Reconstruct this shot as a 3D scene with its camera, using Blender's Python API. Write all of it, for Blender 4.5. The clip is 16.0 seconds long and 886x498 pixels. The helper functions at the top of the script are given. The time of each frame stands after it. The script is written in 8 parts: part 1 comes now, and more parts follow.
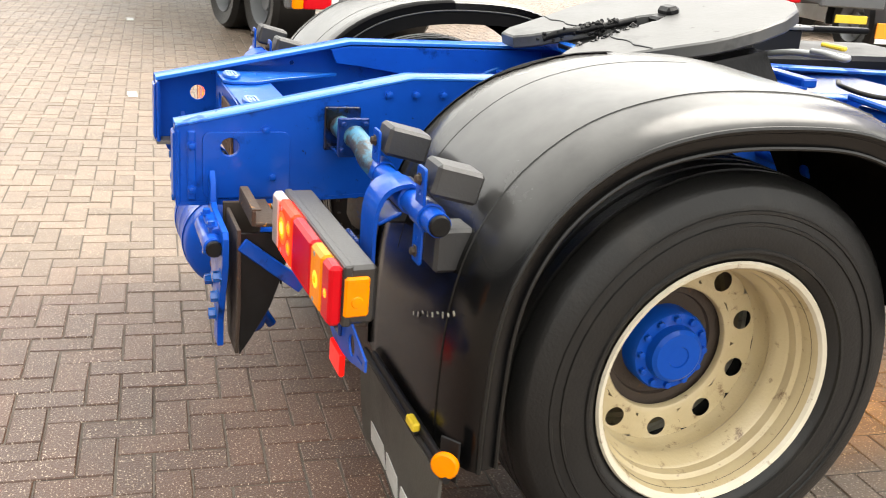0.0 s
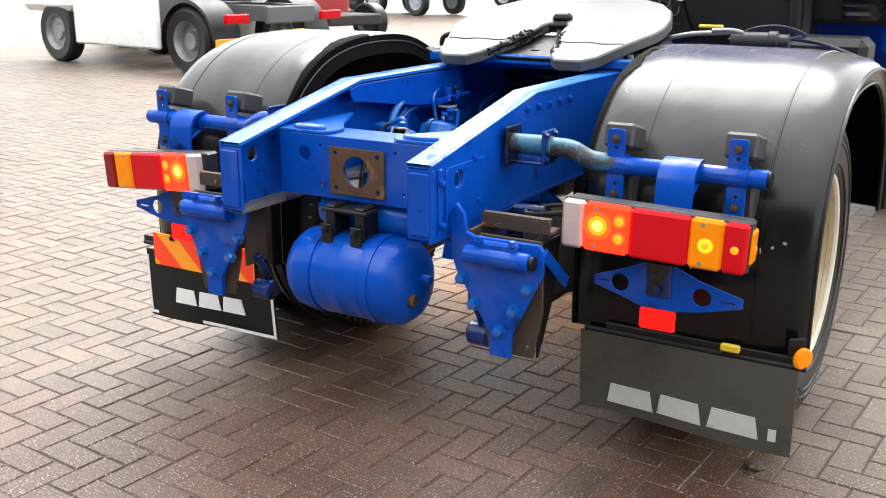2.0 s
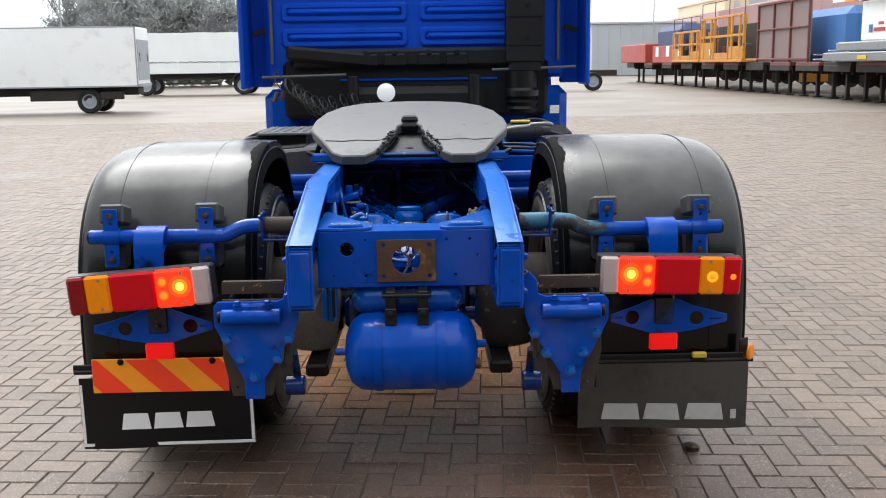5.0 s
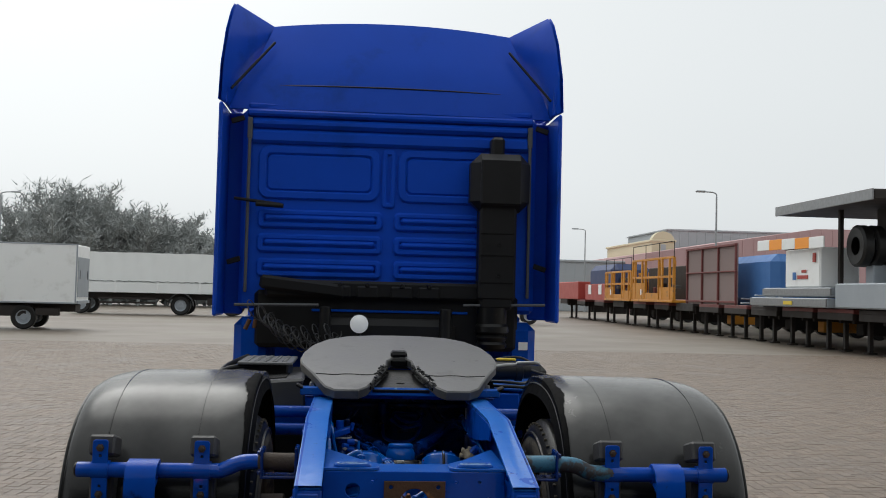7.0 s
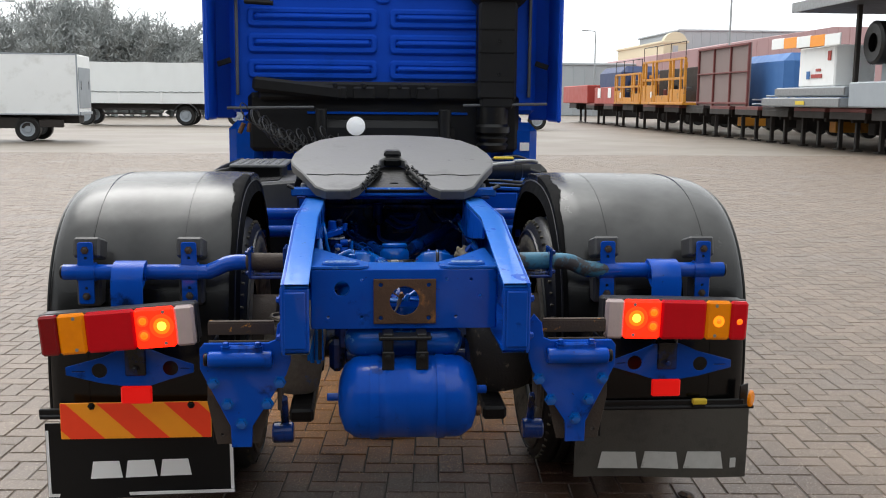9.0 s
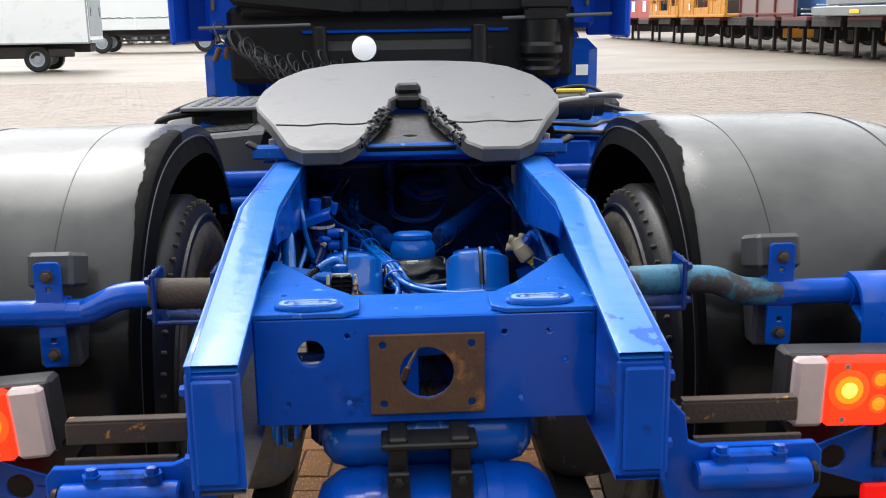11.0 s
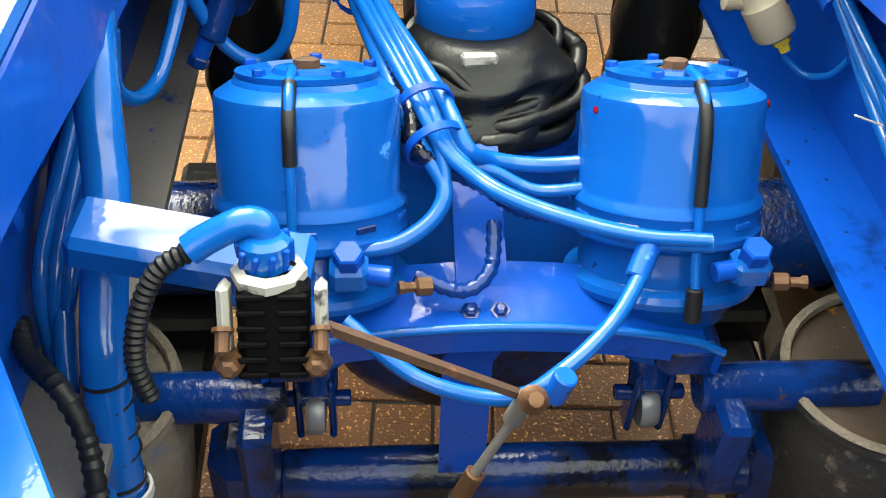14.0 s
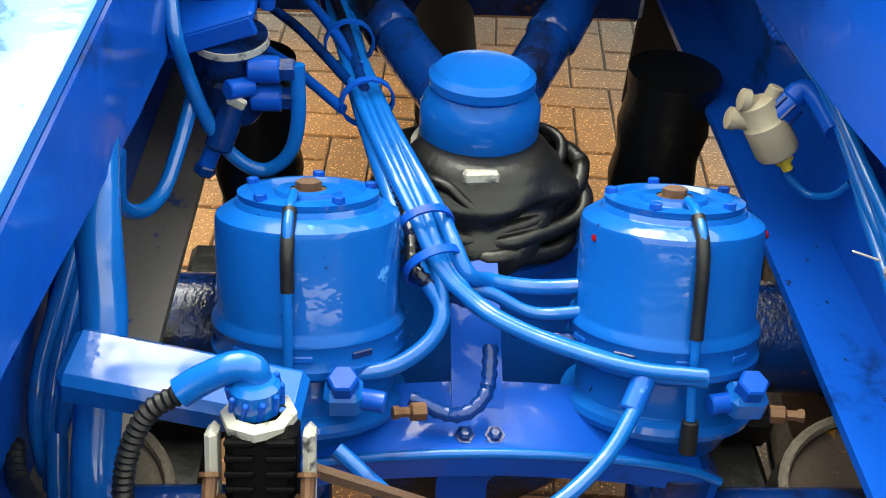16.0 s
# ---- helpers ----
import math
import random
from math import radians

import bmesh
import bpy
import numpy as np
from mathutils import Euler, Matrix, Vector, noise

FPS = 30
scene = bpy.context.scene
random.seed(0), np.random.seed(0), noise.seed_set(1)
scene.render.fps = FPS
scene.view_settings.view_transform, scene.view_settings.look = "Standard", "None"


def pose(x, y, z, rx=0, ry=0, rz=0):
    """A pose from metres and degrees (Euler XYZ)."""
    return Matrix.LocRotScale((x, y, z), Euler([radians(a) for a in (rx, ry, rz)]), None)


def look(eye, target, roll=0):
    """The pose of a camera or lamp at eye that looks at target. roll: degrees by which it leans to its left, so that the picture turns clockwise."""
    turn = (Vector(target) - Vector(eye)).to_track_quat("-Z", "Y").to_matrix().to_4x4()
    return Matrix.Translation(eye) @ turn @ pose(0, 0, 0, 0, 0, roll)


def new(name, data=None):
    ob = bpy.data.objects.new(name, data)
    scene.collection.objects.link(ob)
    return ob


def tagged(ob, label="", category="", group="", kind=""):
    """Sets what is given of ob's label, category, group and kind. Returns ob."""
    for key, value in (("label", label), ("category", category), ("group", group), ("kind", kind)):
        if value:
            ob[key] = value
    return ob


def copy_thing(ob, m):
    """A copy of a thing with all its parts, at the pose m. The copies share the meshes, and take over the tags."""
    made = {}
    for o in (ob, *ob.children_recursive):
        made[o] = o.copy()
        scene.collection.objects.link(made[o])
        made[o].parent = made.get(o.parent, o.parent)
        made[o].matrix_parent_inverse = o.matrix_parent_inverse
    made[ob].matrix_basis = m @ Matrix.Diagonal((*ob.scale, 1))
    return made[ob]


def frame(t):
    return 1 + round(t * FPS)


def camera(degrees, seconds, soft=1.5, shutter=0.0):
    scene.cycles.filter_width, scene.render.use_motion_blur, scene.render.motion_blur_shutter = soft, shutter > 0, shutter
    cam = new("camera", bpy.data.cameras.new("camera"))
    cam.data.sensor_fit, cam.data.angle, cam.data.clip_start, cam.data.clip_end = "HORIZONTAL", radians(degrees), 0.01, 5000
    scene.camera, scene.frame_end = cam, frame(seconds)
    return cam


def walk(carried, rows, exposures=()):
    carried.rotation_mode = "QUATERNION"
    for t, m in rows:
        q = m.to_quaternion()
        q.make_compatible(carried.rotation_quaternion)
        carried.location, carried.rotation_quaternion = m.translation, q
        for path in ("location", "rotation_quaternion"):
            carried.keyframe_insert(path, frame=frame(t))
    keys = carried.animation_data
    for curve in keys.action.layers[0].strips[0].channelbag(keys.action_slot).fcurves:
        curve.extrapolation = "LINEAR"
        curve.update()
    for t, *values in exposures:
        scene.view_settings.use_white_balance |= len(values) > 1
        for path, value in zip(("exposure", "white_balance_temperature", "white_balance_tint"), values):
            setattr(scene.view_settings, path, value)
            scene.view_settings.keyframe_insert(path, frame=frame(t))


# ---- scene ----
cam = camera(48.1, 16.0, 1.0, 0.15)
PATH = [
    (0, (3.007, -0.184, 1.594), (1.240, 0.490, 0.943), 4.6),
    (0.5, (2.746, -0.649, 1.598), (1.094, 0.280, 0.962), 3.1),
    (1, (2.500, -1.162, 1.525), (1.000, 0.027, 0.944), 2.3),
    (1.5, (2.114, -1.723, 1.528), (0.879, -0.262, 0.946), 1.2),
    (2, (1.771, -2.195, 1.521), (0.778, -0.547, 0.974), 0.0),
    (2.5, (1.358, -2.606, 1.551), (0.611, -0.807, 1.097), -1.1),
    (3, (0.987, -2.942, 1.552), (0.453, -1.054, 1.164), -1.6),
    (3.2, (0.813, -3.075, 1.548), (0.381, -1.159, 1.170), -1.6),
    (5.3, (-0.036, -3.134, 1.583), (0.070, -1.169, 1.223), -0.5),
    (5.5, (-0.115, -3.100, 1.578), (0.039, -1.133, 1.253), -0.1),
    (6, (-0.168, -3.054, 1.618), (0.002, -1.074, 1.392), 0.9),
    (6.5, (-0.205, -3.038, 1.626), (-0.029, -1.047, 1.568), 1.5),
    (7, (-0.207, -3.104, 1.616), (-0.038, -1.113, 1.705), 1.4),
    (7.5, (-0.202, -3.091, 1.613), (-0.035, -1.099, 1.681), 1.2),
    (8, (-0.191, -3.033, 1.606), (-0.021, -1.041, 1.543), 0.9),
    (8.5, (-0.166, -3.005, 1.591), (0.001, -1.021, 1.403), 0.8),
    (8.7, (-0.151, -3.005, 1.582), (0.014, -1.026, 1.345), 0.7),
    (10.8, (-0.036, -1.654, 1.526), (0.054, 0.295, 1.088), -1.0),
    (11, (-0.048, -1.446, 1.529), (0.045, 0.500, 1.078), -0.9),
    (11.5, (-0.089, -0.977, 1.536), (0.034, 0.962, 1.062), 0.5),
    (12, (-0.099, -0.484, 1.512), (0.041, 1.429, 0.947), 0.5),
    (12.5, (-0.064, -0.104, 1.515), (0.040, 1.696, 0.649), -0.3),
    (13, (-0.122, 0.153, 1.465), (0.070, 1.749, 0.275), 3.5),
    (13.5, (-0.111, 0.248, 1.428), (0.042, 1.711, 0.073), 3.0),
    (14, (-0.107, 0.292, 1.422), (0.026, 1.738, 0.047), 3.0),
    (14.5, (-0.105, 0.312, 1.439), (0.027, 1.774, 0.081), 3.6),
    (15, (-0.097, 0.324, 1.463), (0.016, 1.793, 0.110), 3.4),
    (15.5, (-0.096, 0.328, 1.466), (0.014, 1.823, 0.143), 3.5),
    (16, (-0.092, 0.333, 1.474), (0.010, 1.843, 0.167), 3.5),
]
walk(cam, [(t, look(eye, target, roll)) for t, eye, target, roll in PATH], [(0.0, 1.3, 7150, 10), (0.5, 1.25, 7050, 10), (1.0, 1.32, 6800, 10), (1.5, 1.2, 6700, 10), (2.0, 1.15, 6600, 10), (2.5, 0.7, 6500, 10), (3.0, 0.25, 6500, 10), (5.5, 0.35, 6400, 10), (6.2, 0.1, 6450, 9), (6.6, -0.25, 6450, 9), (7.0, -0.72, 6500, 8), (7.6, -0.9, 6500, 8), (8.0, -0.8, 6500, 8), (8.5, -0.35, 6500, 9), (11.0, 0.6, 6500, 10), (11.5, 0.75, 6500, 10), (12.0, 1.0, 6500, 9), (13.0, 1.35, 6800, 4), (14.0, 1.76, 7300, 0), (15.0, 1.74, 7300, 0), (16.0, 1.46, 7300, 0)])

# ---- light ----
world = bpy.data.worlds.new("overcast")
scene.world = world
world.use_nodes = True
wn, wl = world.node_tree.nodes, world.node_tree.links
sky = wn.new("ShaderNodeTexSky")
sky.sky_type, sky.sun_disc = "NISHITA", False
sky.sun_elevation, sky.sun_rotation = radians(46), radians(-22)
sky.air_density, sky.dust_density = 1.0, 6.0
pale = wn.new("ShaderNodeHueSaturation")
pale.inputs["Saturation"].default_value = 0.12
wl.new(sky.outputs[0], pale.inputs["Color"])
veil = wn.new("ShaderNodeMix")
veil.data_type = "RGBA"
veil.inputs[0].default_value = 0.72
veil.inputs[7].default_value = (8.6, 9.0, 9.3, 1)
wl.new(pale.outputs[0], veil.inputs[6])
wl.new(veil.outputs[2], wn["Background"].inputs[0])
wn["Background"].inputs[1].default_value = 0.17
sun_data = bpy.data.lights.new("sun", "SUN")
sun_data.energy, sun_data.angle, sun_data.color = 2.3, radians(46), (1.0, 0.98, 0.95)
sun = new("sun", sun_data)
sun.matrix_basis = look((0, 0, 30), (7, -17, 0))


# ---- materials ----
def mat(name, c1, c2=None, rough=0.5, scale=8.0, metal=0.0, coat=0.0, bump=0.1, fine=120.0, stain=None, stain_scale=2.5,
        stain_lo=0.58, stain_hi=0.7, stain_rough=None, glow=0.0, island=0.0, rand=0.0, spec=0.5, chips=None, chip_scale=45.0, dust=None, gloss_scale=0.0):
    """Principled surface: two tones by noise, stains with a shape of their own, fine relief, a dusty film by upward
    slope that also holds painted sky sheen.
    """
    m = bpy.data.materials.new(name)
    m.use_nodes = True
    n, l = m.node_tree.nodes, m.node_tree.links
    b = n["Principled BSDF"]
    c2 = c2 or tuple(v * 0.8 for v in c1)
    tc = n.new("ShaderNodeTexCoord")
    t1 = n.new("ShaderNodeTexNoise")
    t1.inputs["Scale"].default_value, t1.inputs["Detail"].default_value = scale, 5
    l.new(tc.outputs["Object"], t1.inputs["Vector"])
    mix = n.new("ShaderNodeMix")
    mix.data_type = "RGBA"
    mix.inputs[6].default_value, mix.inputs[7].default_value = (*c1, 1), (*c2, 1)
    l.new(t1.outputs[0], mix.inputs[0])
    out = mix.outputs[2]
    if island or rand:
        src = n.new("ShaderNodeNewGeometry").outputs["Random Per Island"] if island else n.new("ShaderNodeObjectInfo").outputs["Random"]
        mr = n.new("ShaderNodeMapRange")
        mr.inputs[3].default_value, mr.inputs[4].default_value = 1 - (island or rand), 1 + (island or rand)
        l.new(src, mr.inputs[0])
        hv = n.new("ShaderNodeHueSaturation")
        l.new(mr.outputs[0], hv.inputs["Value"])
        l.new(out, hv.inputs["Color"])
        out = hv.outputs[0]
    rsock = None
    if stain:
        t2 = n.new("ShaderNodeTexNoise")
        t2.inputs["Scale"].default_value, t2.inputs["Detail"].default_value, t2.inputs["Roughness"].default_value = stain_scale, 8, 0.65
        l.new(tc.outputs["Object"], t2.inputs["Vector"])
        rp = n.new("ShaderNodeMapRange")
        rp.inputs[1].default_value, rp.inputs[2].default_value = stain_lo, stain_hi
        l.new(t2.outputs[0], rp.inputs[0])
        m2 = n.new("ShaderNodeMix")
        m2.data_type = "RGBA"
        m2.inputs[7].default_value = (*stain, 1)
        l.new(rp.outputs[0], m2.inputs[0])
        l.new(out, m2.inputs[6])
        out = m2.outputs[2]
        if stain_rough is not None:
            m3 = n.new("ShaderNodeMapRange")
            m3.inputs[3].default_value, m3.inputs[4].default_value = rough, stain_rough
            l.new(rp.outputs[0], m3.inputs[0])
            rsock = m3.outputs[0]
    if chips:
        t4 = n.new("ShaderNodeTexNoise")
        t4.inputs["Scale"].default_value, t4.inputs["Detail"].default_value, t4.inputs["Roughness"].default_value = chip_scale, 6, 0.7
        l.new(tc.outputs["Object"], t4.inputs["Vector"])
        cr = n.new("ShaderNodeMapRange")
        cr.inputs[1].default_value, cr.inputs[2].default_value = 0.665, 0.69
        l.new(t4.outputs[0], cr.inputs[0])
        m4 = n.new("ShaderNodeMix")
        m4.data_type = "RGBA"
        m4.inputs[7].default_value = (*chips, 1)
        l.new(cr.outputs[0], m4.inputs[0])
        l.new(out, m4.inputs[6])
        out = m4.outputs[2]
    l.new(out, b.inputs["Base Color"])
    t3 = n.new("ShaderNodeTexNoise")
    t3.inputs["Scale"].default_value, t3.inputs["Detail"].default_value = fine, 4
    l.new(tc.outputs["Object"], t3.inputs["Vector"])
    if rsock is None:
        rr = n.new("ShaderNodeMapRange")
        rr.inputs[3].default_value, rr.inputs[4].default_value = rough * 0.8, min(1, rough * 1.25)
        l.new(t1.outputs[0], rr.inputs[0])
        rsock = rr.outputs[0]
    l.new(rsock, b.inputs["Roughness"])
    if bump:
        bp = n.new("ShaderNodeBump")
        bp.inputs["Strength"].default_value, bp.inputs["Distance"].default_value = bump, 0.004
        l.new(t3.outputs[0], bp.inputs["Height"])
        l.new(bp.outputs[0], b.inputs["Normal"])
        l.new(bp.outputs[0], b.inputs["Coat Normal"])
    b.inputs["Metallic"].default_value = metal
    b.inputs["Coat Weight"].default_value = coat
    b.inputs["Coat Roughness"].default_value = 0.04
    if gloss_scale:
        t5 = n.new("ShaderNodeTexNoise")
        t5.inputs["Scale"].default_value, t5.inputs["Detail"].default_value = gloss_scale, 3
        l.new(tc.outputs["Object"], t5.inputs["Vector"])
        gl = n.new("ShaderNodeMapRange")
        gl.inputs[1].default_value, gl.inputs[2].default_value, gl.inputs[3].default_value, gl.inputs[4].default_value = 0.52, 0.60, coat * 0.12, coat
        l.new(t5.outputs[0], gl.inputs[0])
        l.new(gl.outputs[0], b.inputs["Coat Weight"])
    b.inputs["Specular IOR Level"].default_value = spec
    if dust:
        # Pale film by upward slope: settled dirt, plus sky sheen put into the colour.
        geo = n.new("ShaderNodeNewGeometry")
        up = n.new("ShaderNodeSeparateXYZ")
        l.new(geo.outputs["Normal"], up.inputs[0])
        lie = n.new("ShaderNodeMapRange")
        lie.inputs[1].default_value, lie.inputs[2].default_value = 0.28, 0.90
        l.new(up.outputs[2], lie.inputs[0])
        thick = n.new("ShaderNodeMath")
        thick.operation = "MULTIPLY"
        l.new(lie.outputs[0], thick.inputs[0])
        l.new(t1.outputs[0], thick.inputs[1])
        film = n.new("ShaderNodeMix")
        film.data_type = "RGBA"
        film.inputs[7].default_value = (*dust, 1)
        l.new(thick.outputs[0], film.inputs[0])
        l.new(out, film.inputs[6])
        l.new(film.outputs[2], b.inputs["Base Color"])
    if glow:
        b.inputs["Emission Color"].default_value = (*c1, 1)
        b.inputs["Emission Strength"].default_value = glow
    return m


BLUE = mat("brushed_blue_paint", (0.0008, 0.074, 0.45), (0.0008, 0.047, 0.33), 0.32, 9, coat=0.7, gloss_scale=7, spec=0.10, bump=0.18, fine=40, stain=(0.002, 0.010, 0.05), stain_scale=6, stain_lo=0.60, stain_hi=0.70, chips=(0.012, 0.014, 0.03))
BLUE_WORN = mat("scuffed_blue_paint", (0.001, 0.072, 0.40), (0.003, 0.095, 0.42), 0.3, 14, coat=0.35, spec=0.15, bump=0.25, fine=30, stain=(0.10, 0.26, 0.52), stain_scale=24, stain_lo=0.62, stain_hi=0.67, chips=(0.004, 0.010, 0.05), chip_scale=38.0)
BARE_BLUE = mat("rubbed_bare_blue", (0.30, 0.42, 0.60), (0.16, 0.28, 0.52), 0.3, 30, metal=0.3, bump=0.2, stain=(0.004, 0.08, 0.38), stain_scale=40, stain_lo=0.52, stain_hi=0.58)
# Paler base blue holds sky sheen; deeper blue patches and chips are paint.
RAIL_TOP = mat("rail_blue_with_pale_sheen", (0.006, 0.115, 0.50), (0.022, 0.165, 0.56), 0.30, 11, coat=0.3, spec=0.22, bump=0.3, fine=26, stain=(0.0008, 0.070, 0.42), stain_scale=5, stain_lo=0.555, stain_hi=0.575, stain_rough=0.75, chips=(0.001, 0.018, 0.12), chip_scale=30.0)
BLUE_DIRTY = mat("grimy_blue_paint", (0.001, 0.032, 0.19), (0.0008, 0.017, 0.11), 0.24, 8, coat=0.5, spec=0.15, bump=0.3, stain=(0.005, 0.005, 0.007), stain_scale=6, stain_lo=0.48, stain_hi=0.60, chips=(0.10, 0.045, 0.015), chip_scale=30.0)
BLUE_GLOSS = mat("fresh_gloss_blue_paint", (0.0008, 0.110, 0.43), (0.0008, 0.080, 0.36), 0.22, 9, coat=1.0, gloss_scale=22, spec=0.3, bump=0.14, fine=40, stain=(0.002, 0.03, 0.14), stain_scale=9, stain_lo=0.62, stain_hi=0.72)
BLUE_CAN = mat("deep_gloss_blue_paint", (0.0006, 0.092, 0.40), (0.0006, 0.066, 0.32), 0.34, 7, coat=1.0, gloss_scale=14, spec=0.08, bump=0.5, fine=16, stain=(0.05, 0.22, 0.55), stain_scale=16, stain_lo=0.67, stain_hi=0.69, chips=(0.004, 0.012, 0.06), chip_scale=52.0)
TEAL = mat("weathered_teal_paint", (0.02, 0.10, 0.14), (0.03, 0.17, 0.30), 0.5, 14, bump=0.3, stain=(0.03, 0.03, 0.035), stain_scale=12, stain_lo=0.5, stain_hi=0.58)
CAB_BLUE = mat("cab_blue_paint", (0.006, 0.074, 0.56), (0.005, 0.061, 0.46), 0.42, 3, coat=0.08, spec=0.12, bump=0.06, fine=30, stain=(0.003, 0.048, 0.33), stain_scale=2.2, stain_lo=0.55, stain_hi=0.75)
BLACK = mat("black_plastic", (0.005, 0.005, 0.0055), (0.010, 0.010, 0.0105), 0.45, 6, bump=0.1, spec=0.3)
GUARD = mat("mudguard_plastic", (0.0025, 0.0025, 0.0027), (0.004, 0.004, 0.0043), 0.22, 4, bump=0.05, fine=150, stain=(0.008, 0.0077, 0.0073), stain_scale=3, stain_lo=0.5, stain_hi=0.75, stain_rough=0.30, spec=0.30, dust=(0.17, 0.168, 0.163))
# Serves real overspray, black sensor parts, and painted shade inside the mudguards.
DEAD_BLACK = mat("dead_black_finish", (0.0016, 0.0016, 0.0018), (0.003, 0.003, 0.0034), 0.7, 20, bump=0.1, spec=0.06)
TYRE_DIRT = mat("dried_mud_on_tyre", (0.15, 0.13, 0.095), (0.075, 0.066, 0.052), 0.9, 9, bump=0.6, fine=60, stain=(0.026, 0.024, 0.021), stain_scale=11, stain_lo=0.5, stain_hi=0.66)
AIRBAG = mat("dusty_air_bag_rubber", (0.010, 0.009, 0.008), (0.020, 0.018, 0.016), 0.6, 18, bump=0.6, fine=90, stain=(0.15, 0.12, 0.09), stain_scale=20, stain_lo=0.60, stain_hi=0.68)
STEP_GREY = mat("grey_step_plastic", (0.040, 0.041, 0.043), (0.060, 0.061, 0.063), 0.42, 9, bump=0.2, stain=(0.09, 0.085, 0.08), stain_scale=8, stain_lo=0.58, stain_hi=0.72)
TREAD_STEEL = mat("worn_tread_plate", (0.20, 0.205, 0.21), (0.11, 0.112, 0.115), 0.4, 14, metal=0.3, bump=0.2)
RUBBER = mat("rubber", (0.004, 0.004, 0.004), (0.008, 0.008, 0.0075), 0.36, 7, bump=0.2, stain=(0.035, 0.032, 0.028), stain_scale=9, stain_lo=0.62, stain_hi=0.74, spec=0.36)
CLAMP = mat("dull_grey_rubber", (0.022, 0.022, 0.023), (0.034, 0.034, 0.035), 0.5, 9, bump=0.2, spec=0.6)
TYRE = mat("tyre_rubber", (0.008, 0.008, 0.0078), (0.015, 0.0145, 0.014), 0.40, 4, bump=0.25, stain=(0.024, 0.022, 0.019), stain_scale=5, stain_lo=0.55, stain_hi=0.75, spec=0.3)
CREAM = mat("tan_rim_paint", (0.42, 0.33, 0.185), (0.52, 0.43, 0.26), 0.32, 9, coat=0.35, bump=0.25, stain=(0.16, 0.10, 0.05), stain_scale=26, stain_lo=0.60, stain_hi=0.70)
RIM_LIP = mat("bare_pale_rim_lip", (0.66, 0.61, 0.50), (0.50, 0.45, 0.34), 0.35, 14, bump=0.2, stain=(0.20, 0.12, 0.06), stain_scale=30, stain_lo=0.60, stain_hi=0.70)
RUST = mat("rust", (0.10, 0.045, 0.02), (0.05, 0.03, 0.02), 0.85, 20, bump=0.6, fine=90, stain=(0.24, 0.10, 0.03), stain_scale=14, stain_lo=0.58, stain_hi=0.66)
RUST_DARK = mat("dark_rusty_steel", (0.035, 0.026, 0.02), (0.06, 0.04, 0.028), 0.8, 12, bump=0.5, stain=(0.13, 0.06, 0.02), stain_scale=9, stain_lo=0.6, stain_hi=0.7)
RUST_ORANGE = mat("flaking_orange_rust", (0.030, 0.022, 0.018), (0.06, 0.035, 0.02), 0.8, 15, bump=0.5, stain=(0.50, 0.20, 0.02), stain_scale=22, stain_lo=0.62, stain_hi=0.66)
PLATE = mat("greasy_steel_plate", (0.050, 0.050, 0.050), (0.085, 0.085, 0.083), 0.42, 5, bump=0.14, fine=45, stain=(0.022, 0.022, 0.022), stain_scale=6, stain_lo=0.57, stain_hi=0.72, spec=0.6, chips=(0.008, 0.008, 0.008), chip_scale=16.0)
GREASE = mat("black_grease", (0.003, 0.003, 0.003), (0.008, 0.008, 0.009), 0.36, 30, bump=0.4, fine=50, spec=0.22)
STEEL = mat("dull_steel", (0.32, 0.33, 0.34), (0.22, 0.22, 0.22), 0.45, 10, metal=0.6, bump=0.1)
BRASS = mat("tarnished_bolt", (0.15, 0.07, 0.028), (0.07, 0.035, 0.018), 0.5, 40, metal=0.4, bump=0.3)
TAN = mat("tan_valve_body", (0.36, 0.31, 0.22), (0.30, 0.25, 0.17), 0.5, 20, bump=0.2)
COIL = mat("dark_coiled_hose", (0.05, 0.051, 0.053), (0.03, 0.03, 0.031), 0.35, 20, bump=0)
FLAP_GREY = mat("dusty_mudflap", (0.050, 0.047, 0.039), (0.068, 0.063, 0.053), 0.6, 9, bump=0.25, stain=(0.030, 0.028, 0.024), stain_scale=6, stain_lo=0.5, stain_hi=0.68)
FLAP_BLACK = mat("clean_black_mudflap", (0.004, 0.004, 0.0045), (0.007, 0.007, 0.0075), 0.5, 7, bump=0.1, spec=0.3)
WHITE = mat("white_paint", (0.90, 0.91, 0.90), (0.86, 0.87, 0.86), 0.4, 2, bump=0.02, stain=(0.66, 0.66, 0.63), stain_scale=1.2, stain_lo=0.55, stain_hi=0.8)
WHITE_WORN = mat("worn_white_print", (0.55, 0.55, 0.52), (0.42, 0.42, 0.39), 0.6, 30, bump=0.1, stain=(0.12, 0.12, 0.11), stain_scale=22, stain_lo=0.6, stain_hi=0.7)
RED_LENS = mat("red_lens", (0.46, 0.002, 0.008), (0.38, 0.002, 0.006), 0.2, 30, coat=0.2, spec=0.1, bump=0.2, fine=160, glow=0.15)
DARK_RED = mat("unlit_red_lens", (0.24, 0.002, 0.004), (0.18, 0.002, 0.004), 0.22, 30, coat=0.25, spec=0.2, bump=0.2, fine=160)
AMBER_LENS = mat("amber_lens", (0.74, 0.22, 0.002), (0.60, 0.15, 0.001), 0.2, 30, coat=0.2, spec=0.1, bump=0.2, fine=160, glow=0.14)
